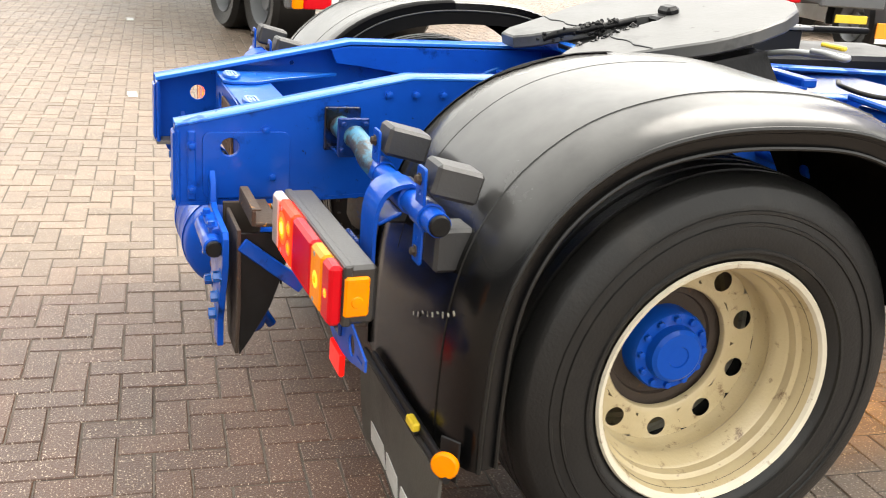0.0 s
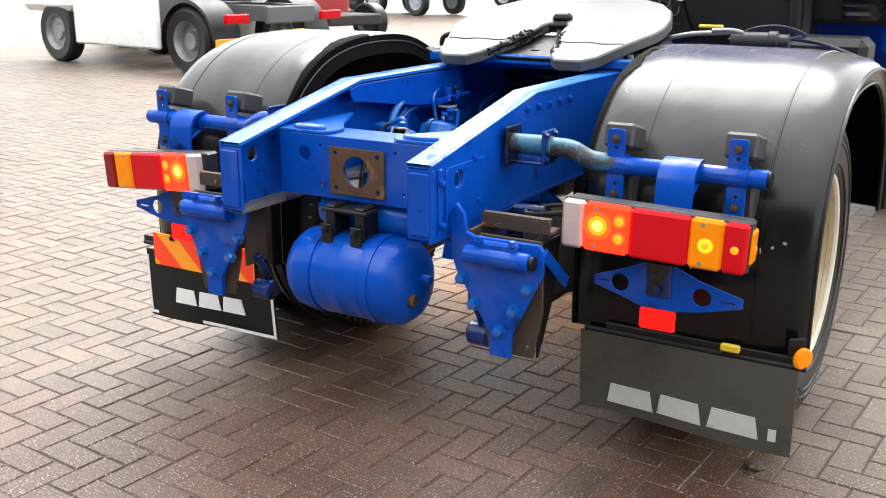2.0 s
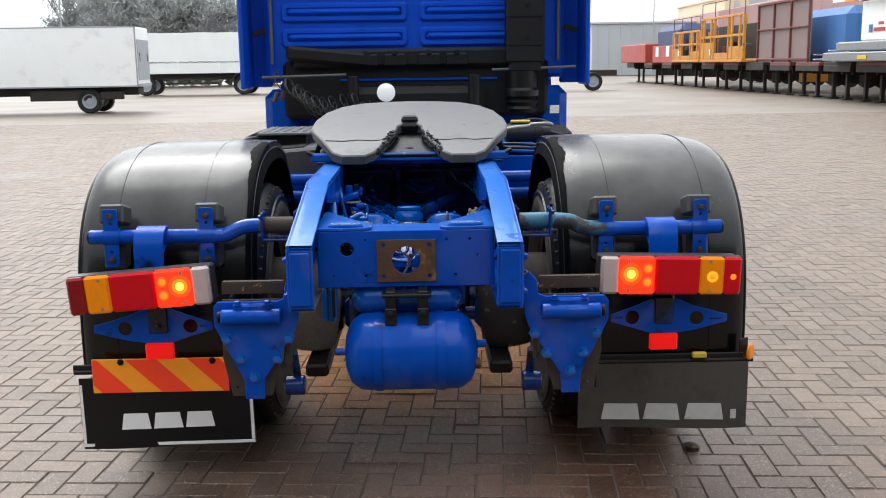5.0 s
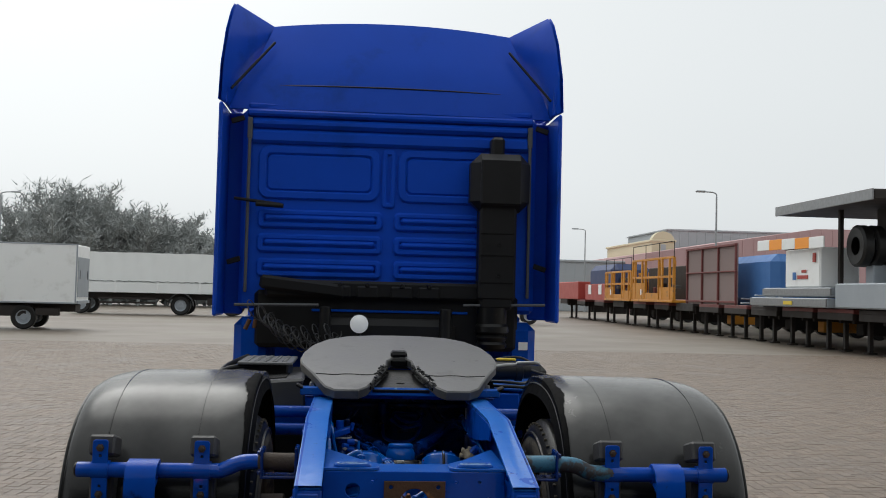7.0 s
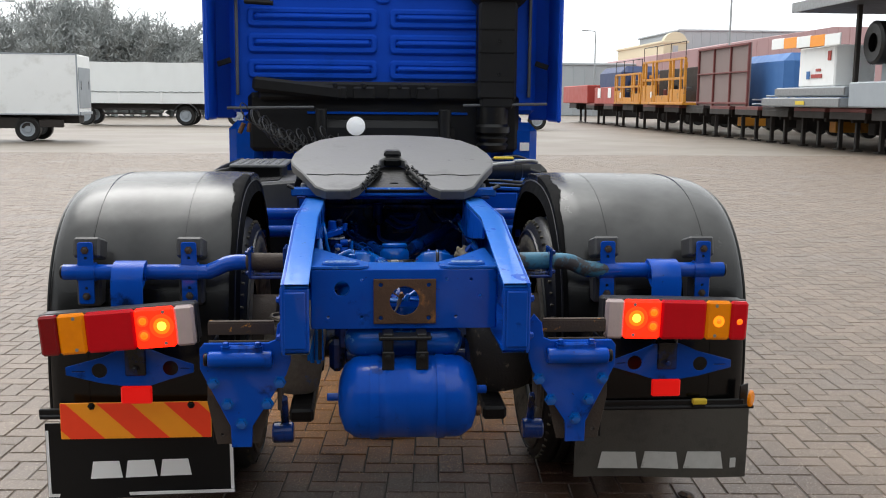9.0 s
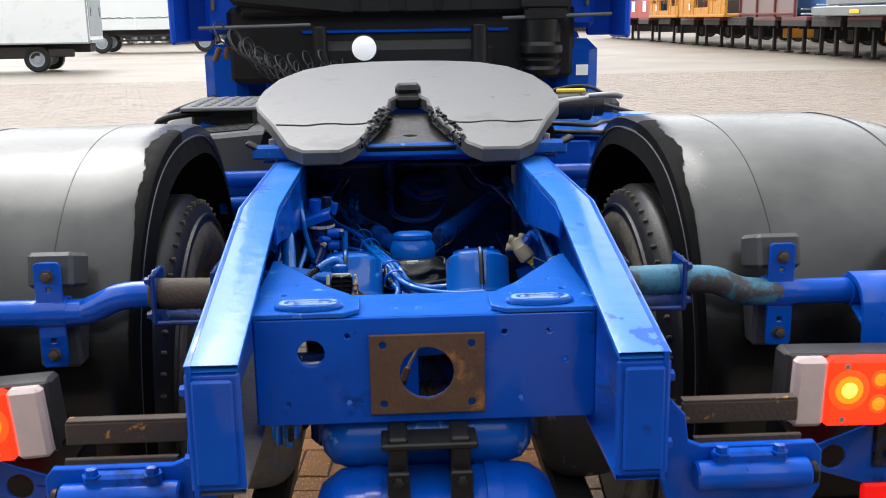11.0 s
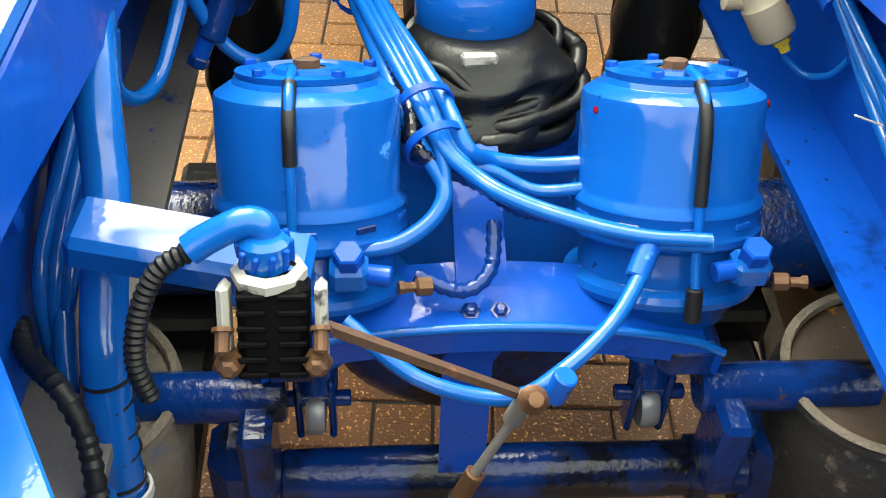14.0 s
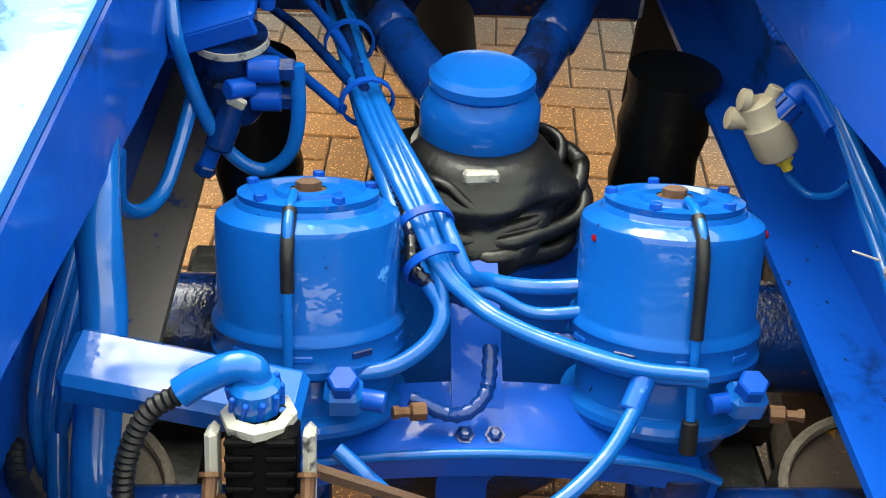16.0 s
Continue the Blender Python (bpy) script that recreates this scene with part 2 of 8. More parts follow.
CLEAR_LENS = mat("clear_lens", (0.55, 0.42, 0.40), (0.45, 0.36, 0.34), 0.2, 30, coat=0.6, bump=0.15, fine=160)
GLOW_RED = mat("lit_red_lens", (1.0, 0.018, 0.004), (0.85, 0.012, 0.003), 0.25, 20, coat=0.2, spec=0.1, glow=1.9)
GLOW_BULB = mat("lit_bulb", (1.0, 0.36, 0.03), (1.0, 0.36, 0.03), 0.3, 20, glow=4.0)
GLOW_HALO = mat("glowing_lens_round_bulb", (1.0, 0.13, 0.004), (1.0, 0.10, 0.004), 0.3, 20, glow=1.7)
GLOW_AMBER_HALO = mat("glowing_amber_round_bulb", (1.0, 0.26, 0.006), (1.0, 0.23, 0.006), 0.3, 20, glow=1.15)
GLOW_SOFT = mat("glowing_red_lens_middle", (1.0, 0.045, 0.004), (1.0, 0.04, 0.004), 0.3, 20, glow=1.3)
GLOW_AMBER = mat("lit_amber_lens", (1.0, 0.16, 0.005), (0.9, 0.12, 0.005), 0.25, 20, coat=0.2, glow=1.2)
# No lamps: faint emission stands in for light thrown back by reflector and film.
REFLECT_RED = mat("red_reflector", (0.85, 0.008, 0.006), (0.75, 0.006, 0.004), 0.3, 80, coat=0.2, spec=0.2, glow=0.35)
SIGN_AMBER = mat("glowing_amber_reflective_film", (0.85, 0.30, 0.012), (0.80, 0.27, 0.01), 0.4, 40, glow=0.12)
SIGN_RED = mat("glowing_red_reflective_film", (0.85, 0.05, 0.012), (0.78, 0.045, 0.01), 0.4, 40, glow=0.12)
YELLOW = mat("yellow_plastic", (0.75, 0.55, 0.03), (0.65, 0.45, 0.03), 0.5, 30)
LAMP_GLASS = mat("work_lamp_glass", (0.85, 0.86, 0.86), (0.8, 0.82, 0.82), 0.15, 60, coat=1.0, bump=0.3, fine=90, glow=0.25)
# Haze is mixed into the twig colour: much paler than bare wood.
TREE = mat("twigs_paled_for_haze", (0.29, 0.31, 0.30), (0.37, 0.385, 0.38), 0.9, 0.8, bump=0, island=0.05)
RIB_SILVER = mat("ribbed_aluminium", (0.62, 0.64, 0.66), (0.55, 0.57, 0.6), 0.4, 3, metal=0.3, bump=0.03)
ORANGE = mat("orange_machine_paint", (0.62, 0.26, 0.015), (0.5, 0.2, 0.015), 0.5, 3, bump=0.1, stain=(0.12, 0.08, 0.05), stain_scale=2.5)
MAROON = mat("maroon_trailer_paint", (0.14, 0.03, 0.028), (0.18, 0.05, 0.045), 0.6, 3, bump=0.1, stain=(0.09, 0.05, 0.045), stain_scale=2)
TRAILER_RED = mat("red_trailer_paint", (0.42, 0.05, 0.035), (0.36, 0.045, 0.03), 0.5, 2, bump=0.05)
CHASSIS = mat("dark_trailer_chassis", (0.016, 0.013, 0.012), (0.03, 0.022, 0.018), 0.7, 3, bump=0.1)
TARP_BLUE = mat("blue_tarpaulin", (0.05, 0.17, 0.42), (0.04, 0.13, 0.36), 0.6, 2, bump=0.3, fine=4)
TARP_NAVY = mat("navy_tarpaulin", (0.03, 0.05, 0.13), (0.04, 0.06, 0.15), 0.6, 2, bump=0.3, fine=4)
GREY_DECK = mat("galvanised_deck", (0.36, 0.39, 0.42), (0.30, 0.33, 0.36), 0.5, 2, metal=0.2, bump=0.05)
# Red washed out towards grey, so the colour itself carries the haze.
PINK_WALL = mat("red_cladding_paled_for_haze", (0.58, 0.37, 0.37), (0.54, 0.345, 0.345), 0.7, 0.3, bump=0)
GREY_WALL = mat("grey_cladding", (0.45, 0.48, 0.50), (0.42, 0.45, 0.47), 0.7, 0.3, bump=0)
YELLOW_WALL = mat("cream_wall", (0.66, 0.60, 0.42), (0.62, 0.57, 0.4), 0.7, 0.3, bump=0)
LIGHT_BLUE = mat("pale_blue_cab_paint", (0.22, 0.42, 0.62), (0.2, 0.38, 0.58), 0.4, 2, coat=0.3, bump=0.02)
RED_CAB = mat("red_cab_paint", (0.38, 0.025, 0.025), (0.32, 0.02, 0.02), 0.4, 2, coat=0.3, bump=0.02)
GREY_PAINT = mat("grey_frame_paint", (0.10, 0.105, 0.11), (0.08, 0.085, 0.09), 0.5, 3, bump=0.05)
WINDOW = mat("dark_glass", (0.02, 0.025, 0.028), (0.03, 0.035, 0.04), 0.08, 2, coat=0.5, bump=0)
ORANGE_STRAP = mat("orange_strap", (0.75, 0.20, 0.08), (0.7, 0.18, 0.07), 0.6, 4, bump=0)
TARP_WHITE = mat("white_tarpaulin", (0.88, 0.90, 0.89), (0.80, 0.82, 0.81), 0.5, 1.2, bump=0.3, fine=3)
LAMP_POST = mat("galvanised_post", (0.38, 0.40, 0.41), (0.34, 0.36, 0.37), 0.5, 2, bump=0)
BLACK_PIPE = mat("black_conduit", (0.005, 0.005, 0.005), (0.01, 0.01, 0.01), 0.45, 30, bump=0.1, spec=0.35)
TIE = mat("white_cable_tie", (0.5, 0.5, 0.48), (0.4, 0.4, 0.38), 0.5, 30, bump=0)
OFF_WHITE = mat("soiled_white_plastic", (0.40, 0.39, 0.34), (0.28, 0.27, 0.23), 0.45, 40, bump=0.15, stain=(0.05, 0.05, 0.05), stain_scale=60, stain_lo=0.55, stain_hi=0.65)
GRIMY = mat("grimy_grey_steel", (0.11, 0.10, 0.090), (0.15, 0.138, 0.122), 0.5, 10, bump=0.35, stain=(0.004, 0.03, 0.16), stain_scale=22, stain_lo=0.62, stain_hi=0.66)
DUSTY = mat("dust_caked_rubber", (0.20, 0.17, 0.13), (0.12, 0.10, 0.08), 0.9, 60, bump=0.9, fine=220, stain=(0.05, 0.12, 0.30), stain_scale=9, stain_lo=0.62, stain_hi=0.70)


# ---- mesh tools ----
class MB:
    """Collects vertices and faces of one mesh; s = -1 mirrors it in x."""

    def __init__(self, s=1):
        self.v, self.f, self.s = [], [], s

    def add(self, verts, faces, m=None):
        o = len(self.v)
        for p in verts:
            p = Vector(p)
            p = m @ p if m else p
            self.v.append((p.x * self.s, p.y, p.z))
        for f in faces:
            f = tuple(o + i for i in f)
            self.f.append(f if self.s > 0 else f[::-1])
        return self

    def box(self, c, size, b=0.004, rot=(0, 0, 0)):
        hx, hy, hz = (v / 2 for v in size)
        b = min(b, hx * 0.9, hy * 0.9, hz * 0.9)
        vs, idx = [], {}
        for sx in (-1, 1):
            for sy in (-1, 1):
                for sz in (-1, 1):
                    for k in range(3):
                        p = [sx * (hx - b), sy * (hy - b), sz * (hz - b)]
                        p[k] = (sx * hx, sy * hy, sz * hz)[k]
                        idx[sx, sy, sz, k] = len(vs)
                        vs.append(p)
        fs = []

        def face(ids, n):
            a, q, r = (Vector(vs[i]) for i in ids[:3])
            fs.append(tuple(ids) if (q - a).cross(r - a).dot(n) > 0 else tuple(ids[::-1]))

        for k in range(3):
            i, j = [(1, 2), (2, 0), (0, 1)][k]
            for d in (-1, 1):
                ids = []
                for a, c2 in ((-1, -1), (1, -1), (1, 1), (-1, 1)):
                    sg = [0, 0, 0]
                    sg[k], sg[i], sg[j] = d, a, c2
                    ids.append(idx[(*sg, k)])
                n = Vector((0, 0, 0))
                n[k] = d
                face(ids, n)
        for k in range(3):
            i, j = [(1, 2), (2, 0), (0, 1)][k]
            for a in (-1, 1):
                for c2 in (-1, 1):
                    s1, s2 = [0, 0, 0], [0, 0, 0]
                    s1[i], s1[j], s2[i], s2[j] = a, c2, a, c2
                    s1[k], s2[k] = -1, 1
                    n = Vector((0, 0, 0))
                    n[i], n[j] = a, c2
                    face([idx[(*s1, i)], idx[(*s2, i)], idx[(*s2, j)], idx[(*s1, j)]], n)
        for sx in (-1, 1):
            for sy in (-1, 1):
                for sz in (-1, 1):
                    face([idx[sx, sy, sz, k] for k in range(3)], Vector((sx, sy, sz)))
        return self.add(vs, fs, pose(*c, *rot))

    def lathe(self, c, axis, prof, n=24, closed=False):
        """prof: (radius, distance along axis) from one end to the other; radius 0 closes an end."""
        q = Vector((0, 0, 1)).rotation_difference(Vector(axis).normalized()).to_matrix().to_4x4()
        m = Matrix.Translation(c) @ q
        vs, fs, rings = [], [], []
        for r, h in prof:
            if r < 1e-6:
                rings.append([len(vs)])
                vs.append((0, 0, h))
            else:
                rings.append([len(vs) + i for i in range(n)])
                vs += [(r * math.cos(2 * math.pi * i / n), r * math.sin(2 * math.pi * i / n), h) for i in range(n)]
        pairs = list(zip(rings, rings[1:])) + ([(rings[-1], rings[0])] if closed else [])
        for a, b in pairs:
            for i in range(n):
                j = (i + 1) % n
                if len(a) == 1 and len(b) == 1:
                    continue
                if len(a) == 1:
                    fs.append((a[0], b[j], b[i]))
                elif len(b) == 1:
                    fs.append((a[i], a[j], b[0]))
                else:
                    fs.append((a[i], a[j], b[j], b[i]))
        return self.add(vs, fs, m)

    def cyl(self, p0, p1, r, r1=None, n=16, b=0.15):
        p0, p1, n = Vector(p0), Vector(p1), 12 if n in (8, 10) else n
        h = (p1 - p0).length
        r1 = r if r1 is None else r1
        e = min(b * r, h * 0.3)
        return self.lathe(p0, p1 - p0, [(0, 0), (r - e, 0), (r, e), (r1, h - e), (r1 - e, h), (0, h)], n)

    def tube(self, pts, r, n=8, sub=6, ribs=0):
        """A round hose through pts, smoothed; ribs: corrugations a metre."""
        pts, n = [Vector(p) for p in pts], 12 if n in (8, 10) else n
        path = []
        if len(pts) > 2 and sub > 1:
            ext = [2 * pts[0] - pts[1]] + pts + [2 * pts[-1] - pts[-2]]
            for i in range(1, len(ext) - 2):
                a, b, c, d = ext[i - 1:i + 3]
                k = max(2, int((c - b).length * ribs * 2)) if ribs else sub
                for s in range(k):
                    t = s / k
                    path.append(0.5 * (2 * b + (c - a) * t + (2 * a - 5 * b + 4 * c - d) * t * t + (3 * b - a - 3 * c + d) * t ** 3))
            path.append(pts[-1])
        else:
            path = pts
        vs, fs = [], []
        up = Vector((0.3, 0.2, 0.93))
        for i, p in enumerate(path):
            d = (path[min(i + 1, len(path) - 1)] - path[max(i - 1, 0)]).normalized()
            side = d.cross(up)
            side = side.normalized() if side.length > 1e-4 else d.orthogonal().normalized()
            up = side.cross(d).normalized()
            rr = r * (1.0 if not ribs or i % 2 else 0.8)
            vs += [p + rr * (math.cos(2 * math.pi * k / n) * side + math.sin(2 * math.pi * k / n) * up) for k in range(n)]
        for i in range(len(path) - 1):
            for k in range(n):
                j = (k + 1) % n
                fs.append((i * n + k, i * n + j, (i + 1) * n + j, (i + 1) * n + k))
        fs.append(tuple(range(n))[::-1])
        fs.append(tuple((len(path) - 1) * n + k for k in range(n)))
        return self.add(vs, fs)

    def sweep(self, prof, path, frame_fn):
        """A strip: prof points placed by frame_fn(p, q) along path."""
        vs, fs, w = [], [], len(prof)
        for q in path:
            vs += [frame_fn(p, q) for p in prof]
        for i in range(len(path) - 1):
            for k in range(w - 1):
                fs.append((i * w + k, i * w + k + 1, (i + 1) * w + k + 1, (i + 1) * w + k))
        return self.add(vs, fs)

    def mesh(self, name, mats, smooth=35, solid=0.0):
        me = bpy.data.meshes.new(name)
        me.from_pydata(self.v, [], self.f)
        for m in mats if isinstance(mats, (list, tuple)) else [mats]:
            me.materials.append(m)
        me.update()
        if smooth:
            me.polygons.foreach_set("use_smooth", [True] * len(me.polygons))
            me.set_sharp_from_angle(angle=radians(smooth))
        return me


def plate(outline, holes=(), thick=0.01, plane="xz", at=0.0, bevel=0.0015, s=1):
    """A flat plate with holes; outline and holes are lists of 2D points. Lies in the given plane at that offset. Returns an MB."""
    cu = bpy.data.curves.new("plate", "CURVE")
    cu.dimensions, cu.fill_mode = "2D", "BOTH"
    cu.extrude, cu.bevel_depth, cu.bevel_resolution = max(thick / 2 - bevel, 0.0005), bevel, 0
    for ring in (outline, *holes):
        sp = cu.splines.new("POLY")
        sp.points.add(len(ring) - 1)
        for p, (a, b) in zip(sp.points, ring):
            p.co = (a, b, 0, 1)
        sp.use_cyclic_u = True
    ob = bpy.data.objects.new("plate", cu)
    me = bpy.data.meshes.new_from_object(ob)
    put_at = {"xz": lambda p: (p.x, at - p.z, p.y), "yz": lambda p: (at + p.z, p.x, p.y), "xy": lambda p: (p.x, p.y, at + p.z)}[plane]
    mb, spots, ids = MB(s), {}, []
    for v in me.vertices:
        ids.append(spots.setdefault(tuple(round(c, 5) for c in v.co), len(spots)))
    flat = [tuple(dict.fromkeys(ids[i] for i in f.vertices)) for f in me.polygons]
    mb.add([put_at(Vector(k)) for k in spots], [f for f in flat if len(f) > 2])
    bpy.data.objects.remove(ob)
    bpy.data.curves.remove(cu)
    bpy.data.meshes.remove(me)
    return mb


def ring(cx, cy, r, n=20, rx=None):
    return [((rx or r) * math.cos(2 * math.pi * i / n) + cx, r * math.sin(2 * math.pi * i / n) + cy) for i in range(n)]


def rounded(x0, y0, x1, y1, r, n=5):
    pts = []
    for cx, cy, a in ((x1 - r, y0 + r, -90), (x1 - r, y1 - r, 0), (x0 + r, y1 - r, 90), (x0 + r, y0 + r, 180)):
        pts += [(cx + r * math.cos(radians(a + 90 * i / n)), cy + r * math.sin(radians(a + 90 * i / n))) for i in range(n + 1)]
    return pts


PLACE = {"at": (0, 0, 0)}  # how far the parts that follow stand from their own numbers


def thing(name, label, category, group="", kind=""):
    ob = new(name)
    ob.empty_display_size = 0.1
    return tagged(ob, label, category, group, kind)


def part(name, mb, material, parent, label="", smooth=35):
    ob = new(name, mb.mesh(name, material, smooth))
    ob.parent = parent
    if parent.name == "tractor_unit":
        ob.location = PLACE["at"]
    return tagged(ob, label) if label else ob


def bolts(name, spots, axis, material, parent, r=0.011, h=0.012, n=6, label=""):
    """Separate bolts that share one mesh."""
    me = MB().lathe((0, 0, 0), axis, [(0, 0), (r * 1.5, 0), (r * 1.5, 0.003), (r * 1.05, 0.003), (r, h), (r * 0.6, h + 0.002), (0, h + 0.002)], n).mesh(name, material)
    for p in spots:
        ob = new(name, me)
        ob.parent = parent
        ob.location = p
        if label:
            tagged(ob, label)


def smooth_path(pts, sub=6):
    pts = [Vector((*p, 0)) for p in pts]
    ext, out = [2 * pts[0] - pts[1]] + pts + [2 * pts[-1] - pts[-2]], []
    for i in range(1, len(ext) - 2):
        a, b, c, d = ext[i - 1:i + 3]
        for s in range(sub):
            t = s / sub
            q = 0.5 * (2 * b + (c - a) * t + (2 * a - 5 * b + 4 * c - d) * t * t + (3 * b - a - 3 * c + d) * t ** 3)
            out.append((q.x, q.y))
    return out + [tuple(pts[-1][:2])]


# ---- the tractor unit ----
truck = thing("tractor_unit", "blue truck tractor unit with bare rear chassis, parked on brick paving", "truck")


def hexbolt(mb, p, axis, r=0.011, h=0.012):
    mb.lathe(p, axis, [(0, 0), (r * 1.5, 0), (r * 1.5, 0.003), (r * 1.05, 0.003), (r, h), (r * 0.6, h + 0.002), (0, h + 0.002)], 6)


def frame_rail(s):
    top = [(0.045, 1.005), (0.685, 1.138), (1.40, 1.140), (2.1, 1.10), (4.9, 1.02)]
    low = [(4.9, 0.74), (1.0, 0.80), (0.62, 0.80), (0.30, 0.785), (0.045, 0.785)]
    web = plate(top + low, [ring(0.185, 0.945, 0.026), ring(0.50, 1.05, 0.010, 10), ring(0.29, 0.98, 0.009, 10)], 0.009, "yz", 0.380, s=s)
    rail = part("frame_rail", web, BLUE, truck)
    flange = MB(s)
    prof = [(0.302, 0), (0.302, -0.010), (0.3805, -0.010), (0.3875, -0.006), (0.3875, -0.001), (0.384, 0.001), (0.305, 0.001), (0.302, 0)]
    flange.sweep(prof, top, lambda p, q: (p[0], q[0], q[1] + p[1]))
    part("top_flange", flange, RAIL_TOP, rail, "top flange with chipped and scuffed blue paint")
    lower = MB(s).sweep([(0.302, 0), (0.302, 0.010), (0.3865, 0.010), (0.3865, 0), (0.302, 0)], low[::-1], lambda p, q: (p[0], q[0], q[1] + p[1]))
    part("bottom_flange", lower, BLUE if s > 0 else GRIMY, rail)
    dbl = plate(rounded(0.115, 0.805, 0.345, 0.985, 0.02), [ring(0.185, 0.945, 0.027)], 0.006, "yz", 0.3875, 0.0015, s)
    part("doubler_plate", dbl, BLUE, rail)
    lip = plate([(0.62, 1.108), (0.685, 1.120), (1.40, 1.122), (1.40, 0.975), (1.03, 1.010), (0.85, 1.036), (0.72, 1.056), (0.64, 1.064)], (), 0.008, "yz", 0.3065, 0.002, s)
    part("inner_lip", lip, BLUE, rail)
    end = MB(s).box((0.345, 0.052, 0.890), (0.088, 0.012, 0.205), 0.006)
    end.box((0.345, 0.043, 0.892), (0.066, 0.010, 0.180), 0.004)
    part("end_plate", end, BLUE, rail)
    part("end_strip", MB(s).box((0.387, 0.085, 0.895), (0.012, 0.022, 0.19), 0.004), BLUE, rail)
    bolts("rail_bolt", [(s * 0.393, 0.085, z) for z in (0.83, 0.95)] + [(s * 0.385, y, z) for y, z in ((0.28, 0.99), (0.62, 1.09), (0.70, 1.09), (0.78, 1.09), (0.86, 1.09), (0.94, 1.09), (0.68, 0.98), (0.76, 0.98), (0.14, 0.85), (0.30, 0.86))], (s, 0, 0), BLUE, rail, 0.010, 0.010)
    bolts("inner_bolt", [(s * 0.376, 0.62 + i * 0.075, 0.93) for i in range(9)], (-s, 0, 0), BLUE, rail, 0.010, 0.010)


for side in (-1, 1):
    frame_rail(side)


def crossmember():
    holes = [ring(0.0, 0.915, 0.052), ring(-0.205, 0.955, 0.026, 14), *[ring(x, z, 0.007, 8) for x, z in ((-0.14, 0.985), (-0.14, 0.86), (0.14, 0.985), (0.17, 0.86), (0.22, 0.985), (0.25, 0.93), (-0.25, 0.86))]]
    face = plate(rounded(-0.302, 0.822, 0.302, 1.016, 0.012), holes, 0.009, "xz", 0.240)
    bar = part("rear_crossmember", face, BLUE, truck)
    fl = MB().box((0, 0.315, 1.013), (0.60, 0.155, 0.009), 0.003).box((0, 0.285, 0.826), (0.60, 0.095, 0.009), 0.003)
    part("crossmember_flange", fl, BLUE_WORN, bar)
    sq = [(-0.100, 0.840), (0.102, 0.840), (0.102, 0.986), (-0.100, 0.986)]
    rp = plate(sq, [ring(0.0, 0.915, 0.050), *[ring(x, z, 0.009, 8) for x, z in ((-0.078, 0.968), (0.08, 0.968), (-0.078, 0.858), (0.08, 0.858))]], 0.008, "xz", 0.231)
    part("coupling_plate", rp, RUST, bar, "bare rusty square plate with a round hole")
    for s in (-1, 1):
        g = plate([(0.312, 0.238), (0.145, 0.238), (0.12, 0.262), (0.12, 0.330), (0.150, 0.372), (0.180, 0.410), (0.302, 0.635), (0.312, 0.640)], [ring(0.262, 0.36, 0.008, 10), ring(0.245, 0.43, 0.006, 8)], 0.010, "xy", 1.024, s=s)
        gp = part("gusset_plate", g, BLUE_WORN, bar)
        w = MB(s).lathe((0, 0, 0), (0, 0, 1), [(0, 0), (1, 0), (1, 0.5), (0.93, 1), (0.6, 1), (0.55, 0.6), (0, 0.6)], 24)
        w.v = [((0.062 * x + 0.208 * s), 0.028 * y + 0.272, 1.030 + 0.009 * z) for x, y, z in w.v]
        part("pad", w, BLUE_WORN, gp)
        for k in (0.0, 0.016):
            slot = plate(rounded(0.156 + k, 0.255 + k * 0.6, 0.260 - k, 0.289 - k * 0.6, 0.016 - k * 0.5), [rounded(0.164 + k, 0.261 + k * 0.6, 0.252 - k, 0.283 - k * 0.6, 0.010 - k * 0.4)], 0.0014, "xy", 1.0395 - 0.05 * k, 0.0003, s)
            part("worn_rim", slot, BARE_BLUE, gp, "pale rim where the paint is rubbed off")
        up = MB(s).box((0.30, 0.262, 0.92), (0.012, 0.05, 0.20), 0.003)
        part("end_bracket", up, BLUE, bar)


crossmember()


def air_tank(name, c, r, half, matl, plug):
    prof = [(0, -half), (r * 0.45, -half + 0.006), (r * 0.8, -half + 0.024), (r * 0.97, -half + 0.055), (r, -half + 0.075)]
    for k in (-0.33, 0.0, 0.33):
        prof += [(r, half * k - 0.006), (r * 1.012, half * k), (r, half * k + 0.006)]
    prof += [(r, half - 0.075), (r * 0.97, half - 0.055), (r * 0.8, half - 0.024), (r * 0.45, half - 0.006), (0, half)]
    t = part(name, MB().lathe(c, (1, 0, 0), prof, 40), matl, truck)
    if plug:
        p = MB().lathe((c[0] + half - 0.01, c[1] - 0.05, c[2] - 0.035), (1, 0, 0), [(0, 0), (0.02, 0), (0.02, 0.012), (0.016, 0.016), (0, 0.016)], 14)
        part("drain_plug", p, BRASS, t, "rusty drain plug")
        part("pipe_union", MB().cyl((c[0] + half - 0.01, c[1], c[2] + 0.02), (c[0] + half + 0.03, c[1], c[2] + 0.02), 0.014), BLUE, t)
        part("pipe_union", MB().cyl((c[0] - half + 0.01, c[1], c[2]), (c[0] - half - 0.035, c[1], c[2]), 0.013), BLUE, t)
    return t


tank = air_tank("air_tank", (0.012, 0.22, 0.595), 0.135, 0.232, BLUE, True)
br = MB()
for x in (-0.055, 0.055):
    br.box((x, 0.20, 0.77), (0.035, 0.08, 0.10), 0.004).box((x, 0.145, 0.735), (0.04, 0.012, 0.06), 0.003)
    hexbolt(br, (x, 0.138, 0.75), (0, -1, 0), 0.010)
br.box((0.0, 0.19, 0.805), (0.17, 0.07, 0.012), 0.003)
part("tank_bracket", br, BLACK, tank, "black steel mounting bracket")
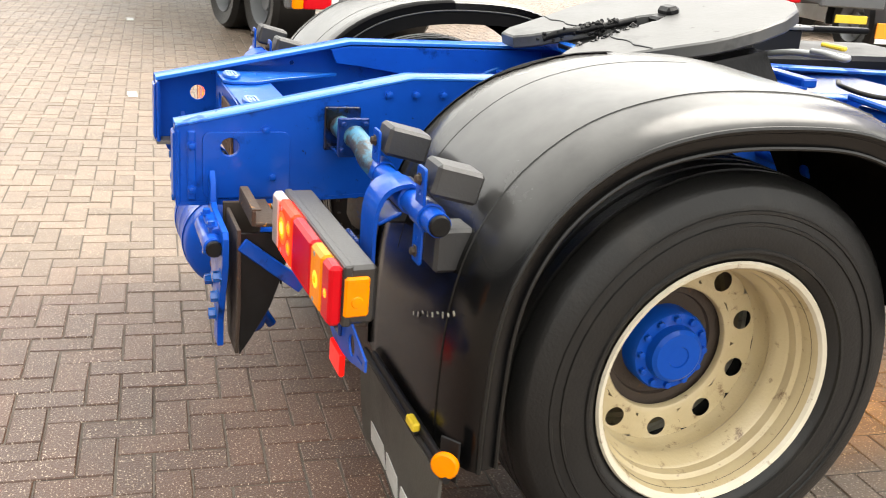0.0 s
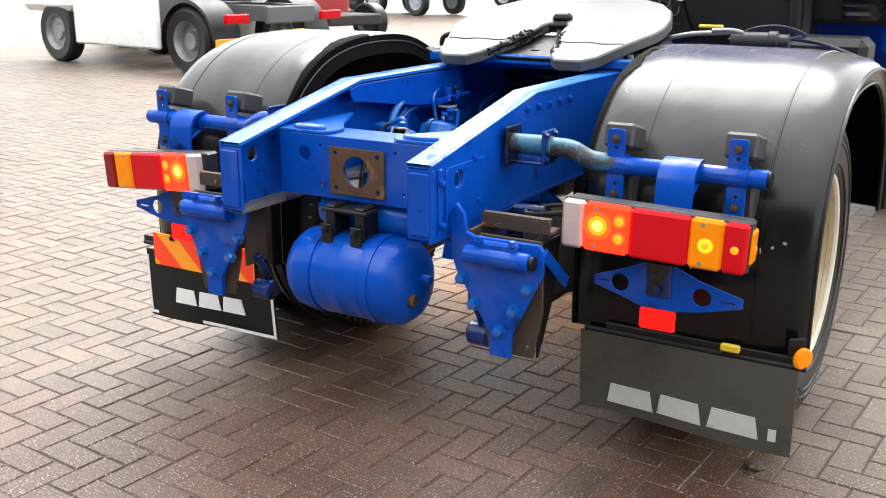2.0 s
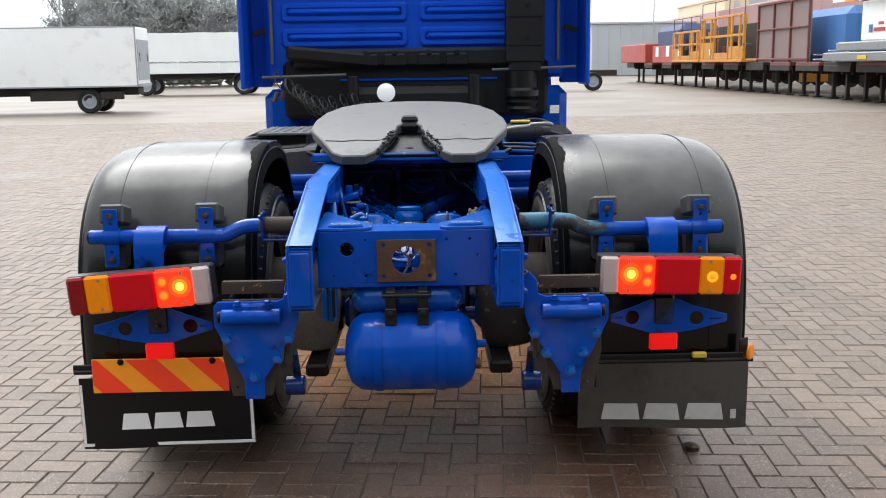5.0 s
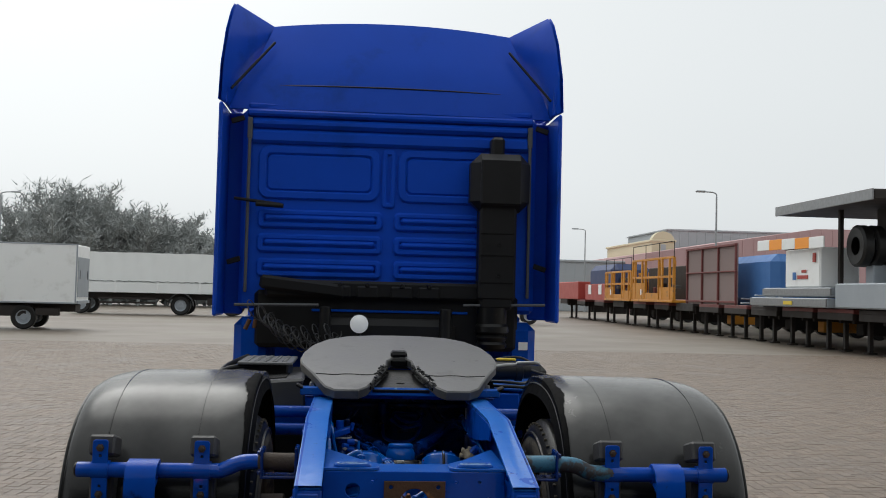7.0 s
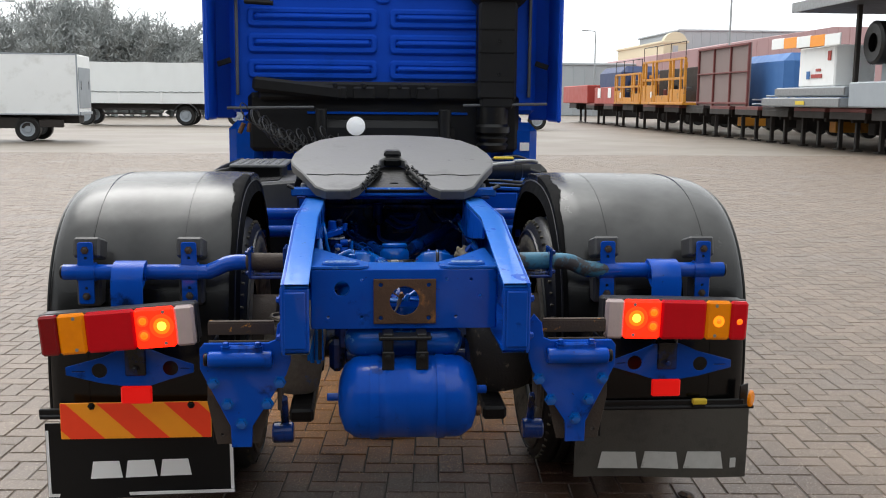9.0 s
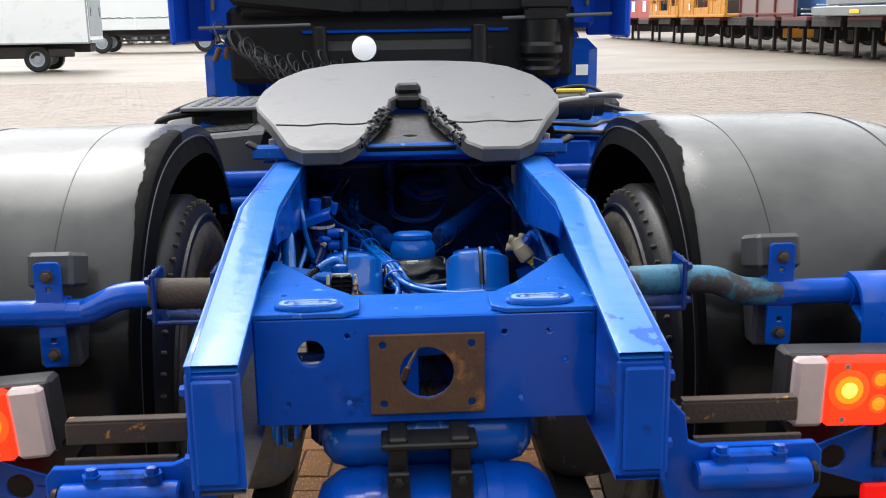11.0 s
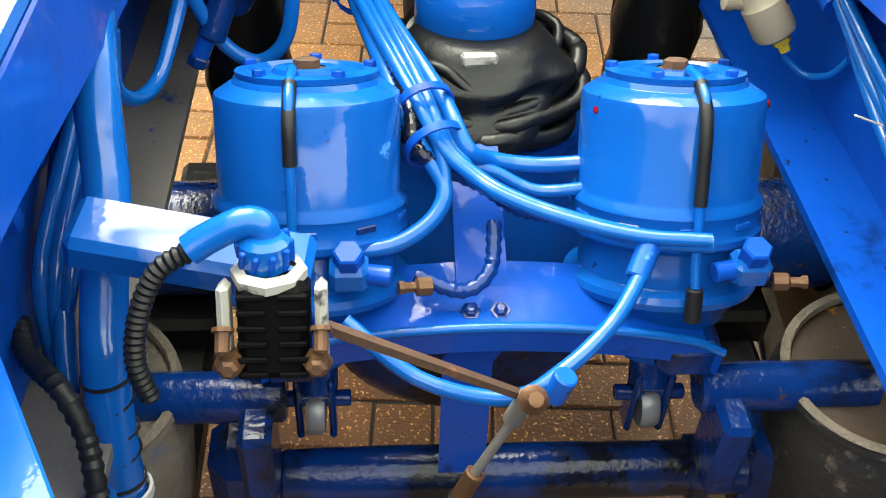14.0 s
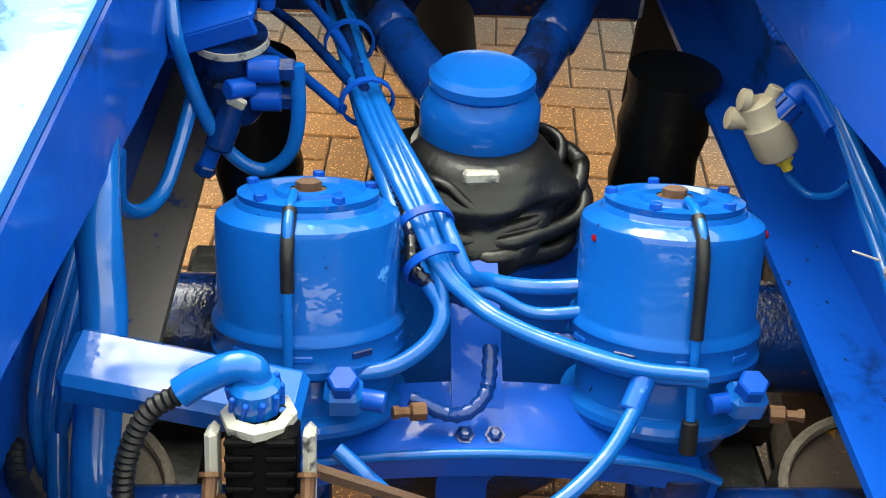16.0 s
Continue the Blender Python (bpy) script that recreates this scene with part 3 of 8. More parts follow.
for x in (-0.10, 0.115):
    part("tank_strap", MB().lathe((x, 0.22, 0.595), (1, 0, 0), [(0.136, -0.014), (0.139, -0.014), (0.139, 0.014), (0.136, 0.014)], 40), BLUE, tank)
air_tank("upper_air_tank", (0.0, 0.31, 0.765), 0.062, 0.20, BLUE_WORN, False)


def hinge_bracket(s):
    out = [(0.395, 0.855), (0.415, 0.885), (0.438, 0.86), (0.445, 0.81), (0.47, 0.80), (0.67, 0.80), (0.682, 0.785), (0.682, 0.72), (0.59, 0.53), (0.588, 0.462), (0.528, 0.462), (0.525, 0.53), (0.415, 0.70), (0.402, 0.74)]
    hb = part("hinge_bracket", plate(out, (), 0.016, "xz", 0.135, 0.002, s), BLUE, truck)
    hb.location.x = 0.0 if s > 0 else 0.034
    bolts("bolt", [(s * x, 0.128, z) for x, z in ((0.435, 0.675), (0.643, 0.675), (0.475, 0.605), (0.600, 0.605), (0.557, 0.540))], (0, -1, 0), BLUE_GLOSS, hb, 0.0145, 0.020, 6)
    tube = MB(s).cyl((0.455, 0.11, 0.755), (0.655, 0.11, 0.755), 0.026, n=20).box((0.55, 0.118, 0.775), (0.13, 0.03, 0.045), 0.006)
    for x in (0.50, 0.60):
        hexbolt(tube, (x, 0.11, 0.795), (0, 0, 1), 0.011, 0.014)
    part("hinge_tube", tube, BLUE, hb)
    part("hinge_pin", MB(s).cyl((0.655, 0.11, 0.755), (0.668, 0.11, 0.755), 0.021, n=16), GREASE, hb)
    back = plate([(0.47, 0.80), (0.66, 0.80), (0.668, 0.60), (0.640, 0.46), (0.505, 0.46), (0.470, 0.60)], [ring(0.625, 0.49, 0.007, 8)], 0.010, "xz", 0.170, 0.0015, s).box((0.44, 0.21, 0.69), (0.012, 0.10, 0.24), 0.002)
    part("backing_plate", back, RUST_DARK, hb, "dark rusty backing plate")
    chan = MB(s).box((0.562, 0.205, 0.832), (0.212, 0.010, 0.040), 0.002).box((0.562, 0.24, 0.815), (0.212, 0.06, 0.010), 0.002).box((0.562, 0.212, 0.854), (0.208, 0.022, 0.005), 0.001)
    part("rusty_channel", chan, RUST_ORANGE, hb, "short steel channel with flaking orange rust")
    low = plate([(0.176, 0.79), (0.30, 0.79), (0.285, 0.69), (0.25, 0.59), (0.205, 0.51), (0.176, 0.465)], (), 0.008, "yz", 0.652, 0.0015, s)
    part("stay_plate", low, GREASE, hb)
    part("brace_bar", MB(s).box((0.664, 0.255, 0.705), (0.010, 0.20, 0.036), 0.003, (-38, 0, 0)), BLUE, hb)
    rod = MB(s).cyl((0.43, 0.20, 0.60), (0.43, 0.30, 0.44), 0.014).cyl((0.40, 0.24, 0.47), (0.47, 0.24, 0.47), 0.035, n=18)
    part("lower_eye", rod, BLUE_DIRTY, hb)


for side in (-1, 1):
    hinge_bracket(side)


# mudguards: an arched shell with a rounded crown and a stepped lip
ARCH = smooth_path([(0.535, 0.445), (0.535, 0.60), (0.548, 0.78), (0.592, 0.935), (0.685, 1.075), (0.835, 1.185), (1.03, 1.243), (1.25, 1.257), (1.47, 1.238), (1.66, 1.165), (1.81, 1.045), (1.90, 0.90), (1.94, 0.74), (1.95, 0.62)], 5)


def arch_frame(p, q):
    c = Vector((1.25, 0.60))
    d = Vector(q) - c
    d.normalize()
    if q[1] < 0.60:
        d = Vector((-1 if q[0] < 1.25 else 1, 0))
    return (p[0], q[0] + d.x * p[1], q[1] + d.y * p[1])


def mudguard(s):
    outer = [(0.600, -0.030), (0.600, -0.004), (0.606, 0.0), (0.70, 0.004), (0.95, 0.002), (1.06, 0.002), (1.13, -0.003), (1.185, -0.010), (1.225, -0.020), (1.252, -0.034), (1.266, -0.048), (1.270, -0.056), (1.262, -0.064), (1.256, -0.098)]
    reach = 0.03 if s > 0 else -0.012
    outer = [(x + reach * max(0.0, min(1.0, (x - 0.9) / 0.3)), r) for x, r in outer]
    inner = [(x - 0.006 if x > 0.61 else x + 0.004, r - 0.006) for x, r in outer]
    ring_prof = outer + inner[::-1] + [outer[0]]
    mb = MB(s)
    mb.sweep(ring_prof, ARCH, arch_frame)
    n = len(ring_prof)
    for base, flip in ((0, False), ((len(ARCH) - 1) * n, True)):
        for k in range(len(outer) - 1):
            f = (base + k, base + k + 1, base + n - 3 - k, base + n - 2 - k)
            mb.f.append(f if flip == (s > 0) else f[::-1])
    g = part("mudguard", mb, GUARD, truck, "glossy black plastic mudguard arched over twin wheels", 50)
    lip = MB(s)
    for off, x, r in ((-0.054, 1.270 + reach, 0.006), (-0.100, 1.257 + reach, 0.005)):
        lip.tube([arch_frame((x, off), q) for q in ARCH], r, 6, 1)
    part("edge_bead", lip, RUBBER, g)
    seam = MB(s)
    seam.tube([arch_frame((1.12 + reach, -0.003), q) for q in ARCH], 0.0035, 6, 1)
    part("moulded_ridge", seam, GUARD, g)
    skirt = MB(s).sweep([(0.585, 0), (0.60, 0.004)], ARCH, lambda p, q: arch_frame((p[0], -0.03 - 0.05 * (p[0] < 0.59)), q))
    # Added black sheet that gives the inside of the guard its shade.
    liner = MB(s).sweep([(x + (0.008 if x < 0.62 else -0.008), r - 0.010) for x, r in outer], ARCH, arch_frame)
    part("inner_liner", liner, DEAD_BLACK, g)
    part("inner_valance", skirt, DEAD_BLACK, g)
    part("inner_bead", MB(s).tube([arch_frame((0.599, -0.031), q) for q in ARCH], 0.0035, 6, 1), CLAMP, g)
    bar = MB(s).cyl((0.655, 0.512, 0.447), (1.315 if s > 0 else 1.275, 0.512, 0.447), 0.009, n=10).box((1.0, 0.518, 0.46), (0.56, 0.012, 0.03), 0.003)
    part("bottom_bar", bar, BLACK, g)
    zone = smooth_path([q for q in ARCH if q[0] < 1.20], 6)
    dark = MB(s)
    vs, fs = [], []
    for i, q in enumerate(zone):
        k = max(0.0, min(1.0, (q[1] - 0.98) / 0.24))
        tooth = 0.012 * math.sin(i * 0.16 + s) + 0.004 * math.sin(i * 0.71) + 0.002 * math.sin(i * 1.7 + s)
        end = min(1.0, (1.20 - q[0]) / 0.05 + 0.12)
        w = (0.010 + 0.022 * k ** 3 + 0.7 * tooth * k * k) * end
        vs += [arch_frame(p, q) for p in ((0.5975, -0.031), (0.5975, -0.002), (0.605, 0.003), (0.604 + w * 0.5, 0.0045), (0.604 + w, 0.0055))]
    for i in range(len(zone) - 1):
        for k in range(4):
            fs.append((i * 5 + k, i * 5 + k + 1, i * 5 + k + 6, i * 5 + k + 5))
    part("overspray_patch", dark.add(vs, fs), DEAD_BLACK, g, "ragged matt black patch of overspray at the inner rim")
    if s > 0:
        for i in range(9):
            part("scuff_mark", MB(s).box((0.965 + 0.032 * i, 0.5335, 0.684 + 0.0130 * i + 0.003 * math.sin(4.1 * i)), (0.004 + 0.003 * (i % 3), 0.002, 0.010 + 0.005 * math.sin(2.3 * i)), 0.0005, (0, 20 * math.sin(i), 0)), OFF_WHITE, g)
    part("panel_joint", MB(s).tube([arch_frame((0.78, 0.0030), q) for q in ARCH if q[0] < 1.3 and q[1] > 0.75], 0.0014, 5, 1), BLACK, g)
    return g


def guard_arm(s, guard):
    a = MB(s).tube([(0.53, 0.49, 1.005), (0.60, 0.49, 1.0), (0.66, 0.495, 0.975), (0.72, 0.50, 0.968), (1.168, 0.505, 0.968)], 0.027, 16, 5)
    arm = part("mudguard_arm", a, BLUE, truck)
    root = MB(s).cyl((0.395, 0.48, 1.005), (0.54, 0.49, 1.005), 0.031, n=18)
    if s > 0:
        root.tube([(0.53, 0.49, 1.005), (0.60, 0.49, 1.0), (0.66, 0.495, 0.975), (0.76, 0.502, 0.968)], 0.0285, 16, 5)
    part("arm_root", root, TEAL if s > 0 else RUST_DARK, arm, "weathered teal-stained steel tube" if s > 0 else "bare dark steel tube")
    cl = MB(s).box((0.525, 0.485, 1.005), (0.010, 0.085, 0.10), 0.003).box((0.46, 0.485, 0.955), (0.14, 0.08, 0.010), 0.003).box((0.405, 0.485, 1.0), (0.012, 0.10, 0.12), 0.003)
    for y in (0.455, 0.515):
        for z in (0.97, 1.04):
            hexbolt(cl, (0.53, y, z), (1, 0, 0), 0.008, 0.01)
    part("arm_clamp", cl, BLUE_DIRTY, arm)
    part("end_cap", MB(s).cyl((1.165, 0.505, 0.968), (1.178, 0.505, 0.968), 0.024, n=16), GREASE, arm)
    for x in (0.738, 1.088):
        hood = MB(s).box((x, 0.556, 1.042), (0.090, 0.110, 0.072), 0.008, (-14, 0, 0)).box((x, 0.560, 0.895), (0.084, 0.09, 0.10), 0.008)
        h = part("clamp_block", hood, CLAMP, guard, "dull dark grey rubber clamp block")
        for zc in (1.031, 0.902):
            sign = 1 if zc > 0.97 else -1
            slot = [(x - 0.006, zc - 0.012 * sign - 0.006), (x + 0.006, zc - 0.012 * sign - 0.006), (x + 0.006, zc - 0.012 * sign + 0.006), (x - 0.006, zc - 0.012 * sign + 0.006)]
            part("strap_plate", plate(rounded(x - 0.025, zc - 0.042, x + 0.025, zc + 0.042, 0.008), [slot], 0.007, "xz", 0.488, 0.0015, s), BLUE, h, "blue slotted strap plate")
            bolts("strap_bolt", [(s * x, 0.4835, zc + 0.016 * sign)], (0, -1, 0), RUST_DARK, h, 0.0095, 0.010)
        st = MB(s).lathe((x - 0.030, 0.505, 0.968), (1, 0, 0), [(0.028, 0), (0.033, 0), (0.033, 0.060), (0.028, 0.060)], 18)
        part("strap", st, BLUE, h)
    hg = MB(s).lathe((0.885, 0.505, 0.968), (1, 0, 0), [(0.0275, 0), (0.034, 0.002), (0.034, 0.098), (0.0275, 0.10)], 18)
    bow = smooth_path([(0.505, 1.004), (0.475, 1.000), (0.446, 0.985), (0.428, 0.955), (0.421, 0.915), (0.420, 0.86), (0.420, 0.815)], 4)
    hg.sweep([(0.884, 0.004), (0.990, 0.004), (0.990, -0.004), (0.884, -0.004), (0.884, 0.004)], bow, lambda p, q: (p[0], q[0] - p[1], q[1] + p[1]))
    hg.box((0.937, 0.455, 0.926), (0.100, 0.060, 0.010), 0.003, (24, 0, 0))
    part("lamp_hanger", hg, BLUE, arm, "blue strap bent over the arm down to the lamp")


def tail_lamp(s):
    """Five-chamber lamp; the clear chamber is the inner one."""
    x0, z0, tilt = 0.692, (0.834 if s > 0 else 0.813), (2.0 if s > 0 else 4.6)
    m = Matrix.Translation((0.945, 0, z0)) @ pose(0, 0, 0, 0, tilt, 0) @ pose(0, 0, 0, 0, 0, 3 if s > 0 else 2) @ Matrix.Translation((-0.945, 0, -z0))
    lit = s > 0
    body = MB(s)
    base = MB()
    base.box((0.945, 0.325, z0), (0.505, 0.075, 0.132), 0.008)
    base.box((0.945, 0.300, z0), (0.510, 0.020, 0.137), 0.004)
    body.add(base.v, base.f, m)
    lamp = part("tail_lamp", body, mat_lamp_body, truck, "lit rear combination lamp with clear, red and amber chambers")
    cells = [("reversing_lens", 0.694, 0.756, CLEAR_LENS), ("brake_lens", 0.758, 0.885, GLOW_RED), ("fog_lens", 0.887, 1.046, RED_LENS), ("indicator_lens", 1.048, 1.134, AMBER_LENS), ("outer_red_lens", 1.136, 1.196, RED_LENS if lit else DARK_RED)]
    for name, a, b, mt in cells:
        q = MB()
        q.box(((a + b) / 2, 0.275, z0), (b - a + 0.001, 0.03, 0.134), 0.008)
        o = MB(s).add(q.v, q.f, m)
        lens = part(name, o, mt, lamp)
        if name == "brake_lens":
            for x, z, r in ((0.798, z0 + 0.006, 0.040), (0.858, z0 + 0.026, 0.019), (0.858, z0 - 0.022, 0.019)):
                q = MB().lathe((x, 0.2600, z), (0, -1, 0), [(r, 0), (r * 0.9, 0.0010), (r * 0.68, 0.0012)], 24)
                part("bulb_glow", MB(s).add(q.v, q.f, m), GLOW_SOFT, lens)
                q = MB().lathe((x, 0.2598, z), (0, -1, 0), [(r * 0.7, 0), (r * 0.6, 0.0014), (r * 0.38, 0.0018)], 24)
                part("bulb_ring", MB(s).add(q.v, q.f, m), GLOW_HALO, lens)
                q = MB().lathe((x, 0.2584, z), (0, -1, 0), [(r * 0.4, -0.001), (r * 0.3, 0.001), (0, 0.002)], 20)
                part("bulb", MB(s).add(q.v, q.f, m), GLOW_BULB if r > 0.03 else GLOW_AMBER, lens)
        if name in ("indicator_lens", "outer_red_lens") and lit:
            r = 0.021 if name == "indicator_lens" else 0.011
            q = MB().lathe(((a + b) / 2, 0.2602, z0 - 0.002), (0, -1, 0), [(r, 0), (r * 0.8, 0.0010), (r * 0.4, 0.0014)], 20)
            part("bulb_ring", MB(s).add(q.v, q.f, m), GLOW_AMBER_HALO if r > 0.02 else GLOW_HALO, lens)
            q = MB().lathe(((a + b) / 2, 0.2592, z0 - 0.002), (0, -1, 0), [(r * 0.38, 0), (r * 0.25, 0.002), (0, 0.0025)], 12)
            part("bulb", MB(s).add(q.v, q.f, m), GLOW_AMBER, lens)
    for x in (0.79, 1.08):
        for z in (z0 + 0.052, z0 - 0.052):
            q = MB().lathe((x, 0.261, z), (0, -1, 0), [(0.006, 0), (0.006, 0.002), (0, 0.003)], 8)
            part("lens_screw", MB(s).add(q.v, q.f, m), STEEL, lamp)
    q = MB().box((1.201, 0.318, z0), (0.012, 0.054, 0.090), 0.005).lathe((1.206, 0.318, z0 - 0.01), (1, 0, 0), [(0.014, 0), (0.011, 0.005), (0, 0.006)], 14)
    part("side_marker", MB(s).add(q.v, q.f, m), AMBER_LENS, lamp, "amber side marker")
    # holder with two round holes, red reflector below it
    ear = [(0.745, 0.635), (0.83, 0.665), (0.89, 0.690), (0.985, 0.690), (1.05, 0.662), (1.168, 0.630), (1.168, 0.605), (1.05, 0.575), (0.985, 0.565), (0.89, 0.565), (0.83, 0.585), (0.745, 0.610)]
    dx = -0.006 if s > 0 else -0.034
    hold = part("lamp_holder", plate(ear, [ring(0.822, 0.624, 0.027), ring(1.058, 0.618, 0.027), [(1.105, 0.612), (1.150, 0.612), (1.150, 0.618), (1.105, 0.618)], [(0.757, 0.620), (0.79, 0.622), (0.79, 0.627), (0.757, 0.625)]], 0.006, "xz", 0.365, 0.001, s), BLUE, truck)
    post = MB(s).box((0.937, 0.385, 0.74), (0.085, 0.014, 0.20), 0.004).box((0.937, 0.36, 0.65), (0.07, 0.012, 0.10), 0.004)
    hexbolt(post, (0.937, 0.353, 0.625), (0, -1, 0), 0.010)
    hold.location = (s * dx, 0, 0.036)
    part("holder_post", post, BLUE_DIRTY, hold)
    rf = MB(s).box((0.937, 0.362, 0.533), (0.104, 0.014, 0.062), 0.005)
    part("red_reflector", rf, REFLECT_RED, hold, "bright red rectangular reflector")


mat_lamp_body = mat("lamp_housing", (0.018, 0.017, 0.017), (0.035, 0.033, 0.032), 0.3, 12, bump=0.15)


def mudflap(s):
    if s > 0:
        x0, x1, z0, z1, mt = 0.645, 1.296, 0.180, 0.442, FLAP_GREY
        label = "dusty grey rubber mudflap with worn white print"
    else:
        x0, x1, z0, z1, mt = 0.602, 1.258, 0.148, 0.425, FLAP_BLACK
        label = "black mudflap with white border and white print"
    mb = MB(s)
    n = 14
    vs, fs = [], []
    for k, dy in enumerate((0.0, 0.008)):
        for j in range(5):
            for i in range(n + 1):
                u, v = i / n, j / 4
                x = x0 + (x1 - x0) * u
                bow = 0.014 * math.sin(u * 5.2 + 0.6) * (1 - v) + 0.012 * (1 - v) ** 2
                vs.append((x, 0.502 + bow + dy, z0 + (z1 - z0) * v - 0.006 * u * (1 - v)))
    w = n + 1
    for j in range(4):
        for i in range(n):
            a = j * w + i
            fs.append((a, a + 1, a + w + 1, a + w))
            o = 5 * w
            fs.append((o + a, o + a + w, o + a + w + 1, o + a + 1))
    for i in range(n):
        fs += [(i, 5 * w + i, 5 * w + i + 1, i + 1), (4 * w + i, 4 * w + i + 1, 9 * w + i + 1, 9 * w + i)]
    for j in range(4):
        fs += [(j * w, j * w + w, 5 * w + j * w + w, 5 * w + j * w), (j * w + n, 5 * w + j * w + n, 5 * w + j * w + w + n, j * w + w + n)]
    mb.add(vs, fs)
    flap = part("mudflap", mb, mt, truck, label)

    def y_at(x, z):
        u, v = (x - x0) / (x1 - x0), (z - z0) / (z1 - z0)
        return 0.498 + 0.014 * math.sin(u * 5.2 + 0.6) * (1 - v) + 0.012 * (1 - v) ** 2

    def mark(name, pts, label=""):
        q = MB(s)
        q.add([(x, y_at(x, z), z) for x, z in pts] + [(x, y_at(x, z) + 0.003, z) for x, z in pts], [tuple(range(len(pts)))] + [(i, (i + 1) % len(pts), len(pts) + (i + 1) % len(pts), len(pts) + i)[::-1] for i in range(len(pts))])
        part(name, q, WHITE_WORN if s > 0 else WHITE, flap, label, 0)

    if s > 0:
        for a, b in ((0.735, 0.885), (0.897, 1.037), (1.055, 1.205)):
            mark("print_block", [(a, 0.215), (b, 0.212), (b - 0.012, 0.278), (a + 0.012, 0.28)])
        mark("print_block", [(1.232, 0.215), (1.254, 0.215), (1.254, 0.252), (1.232, 0.252)])
    else:
        for a, b in ((0.755, 0.865), (0.875, 0.985), (0.995, 1.105)):
            mark("print_block", [(a, 0.222), (b, 0.222), (b - 0.01, 0.285), (a + 0.01, 0.285)])
        for a, b, c, d in ((0.604, 0.152, 0.930, 0.164), (0.930, 0.152, 1.256, 0.164), (0.604, 0.166, 0.616, 0.40), (1.246, 0.166, 1.256, 0.40)):
            mark("border", [(a, b), (c, b), (c, d), (a, d)])


def warning_board():
    z0, z1, x0, x1 = 0.372, 0.502, -1.200, -0.676
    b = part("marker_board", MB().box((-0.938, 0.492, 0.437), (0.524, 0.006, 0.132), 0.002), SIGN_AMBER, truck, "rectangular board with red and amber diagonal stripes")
    red = MB()
    for a in (-1.30, -1.075, -0.84, -0.60):
        pts = []
        w, sl = 0.118, 0.135
        for x, z in ((a, z1), (a + w, z1), (a + w + sl, z0), (a + sl, z0)):
            pts.append((x, z))
        poly = [p for p in pts]

        def cut(poly, lim, keep_right):
            out = []
            for (xa, za), (xb, zb) in zip(poly, poly[1:] + poly[:1]):
                ia, ib = (xa >= lim) == keep_right, (xb >= lim) == keep_right
                if ia:
                    out.append((xa, za))
                if ia != ib and xa != xb:
                    t = (lim - xa) / (xb - xa)
                    out.append((lim, za + t * (zb - za)))
            return out
        poly = cut(cut(poly, x0 + 0.002, True), x1 - 0.002, False) if poly else poly
        if len(poly) > 2:
            red.add([(x, 0.4875, z) for x, z in poly], [tuple(range(len(poly)))[::-1]])
    part("red_stripe", red, SIGN_RED, b, "", 0)
    bolts("board_bolt", [(x, 0.488, 0.492) for x in (-1.09, -0.745)], (0, -1, 0), GREASE, b, 0.009)


for side in (-1, 1):
    guard_arm(side, mudguard(side))
    tail_lamp(side)
    mudflap(side)
warning_board()
# The lens emission makes this reflector glow faintly, though it is no lamp.
mk = part("side_reflector", MB().lathe((1.300, 0.512, 0.478), (0.8, -0.6, 0), [(0, 0), (0.031, 0), (0.031, 0.008), (0.026, 0.012), (0, 0.013)], 24), AMBER_LENS, truck, "round amber side reflector on a bent tab")
part("tab", MB().box((1.282, 0.527, 0.478), (0.05, 0.006, 0.10), 0.002, (0, 0, 35)), BLACK, mk)
tg = part("number_lamp", MB().box((1.105, 0.502, 0.472), (0.055, 0.02, 0.022), 0.004), YELLOW, truck, "small yellow and white lamp tag")
part("tag_frame", MB().box((1.105, 0.506, 0.455), (0.05, 0.016, 0.014), 0.003), BLACK, tg)


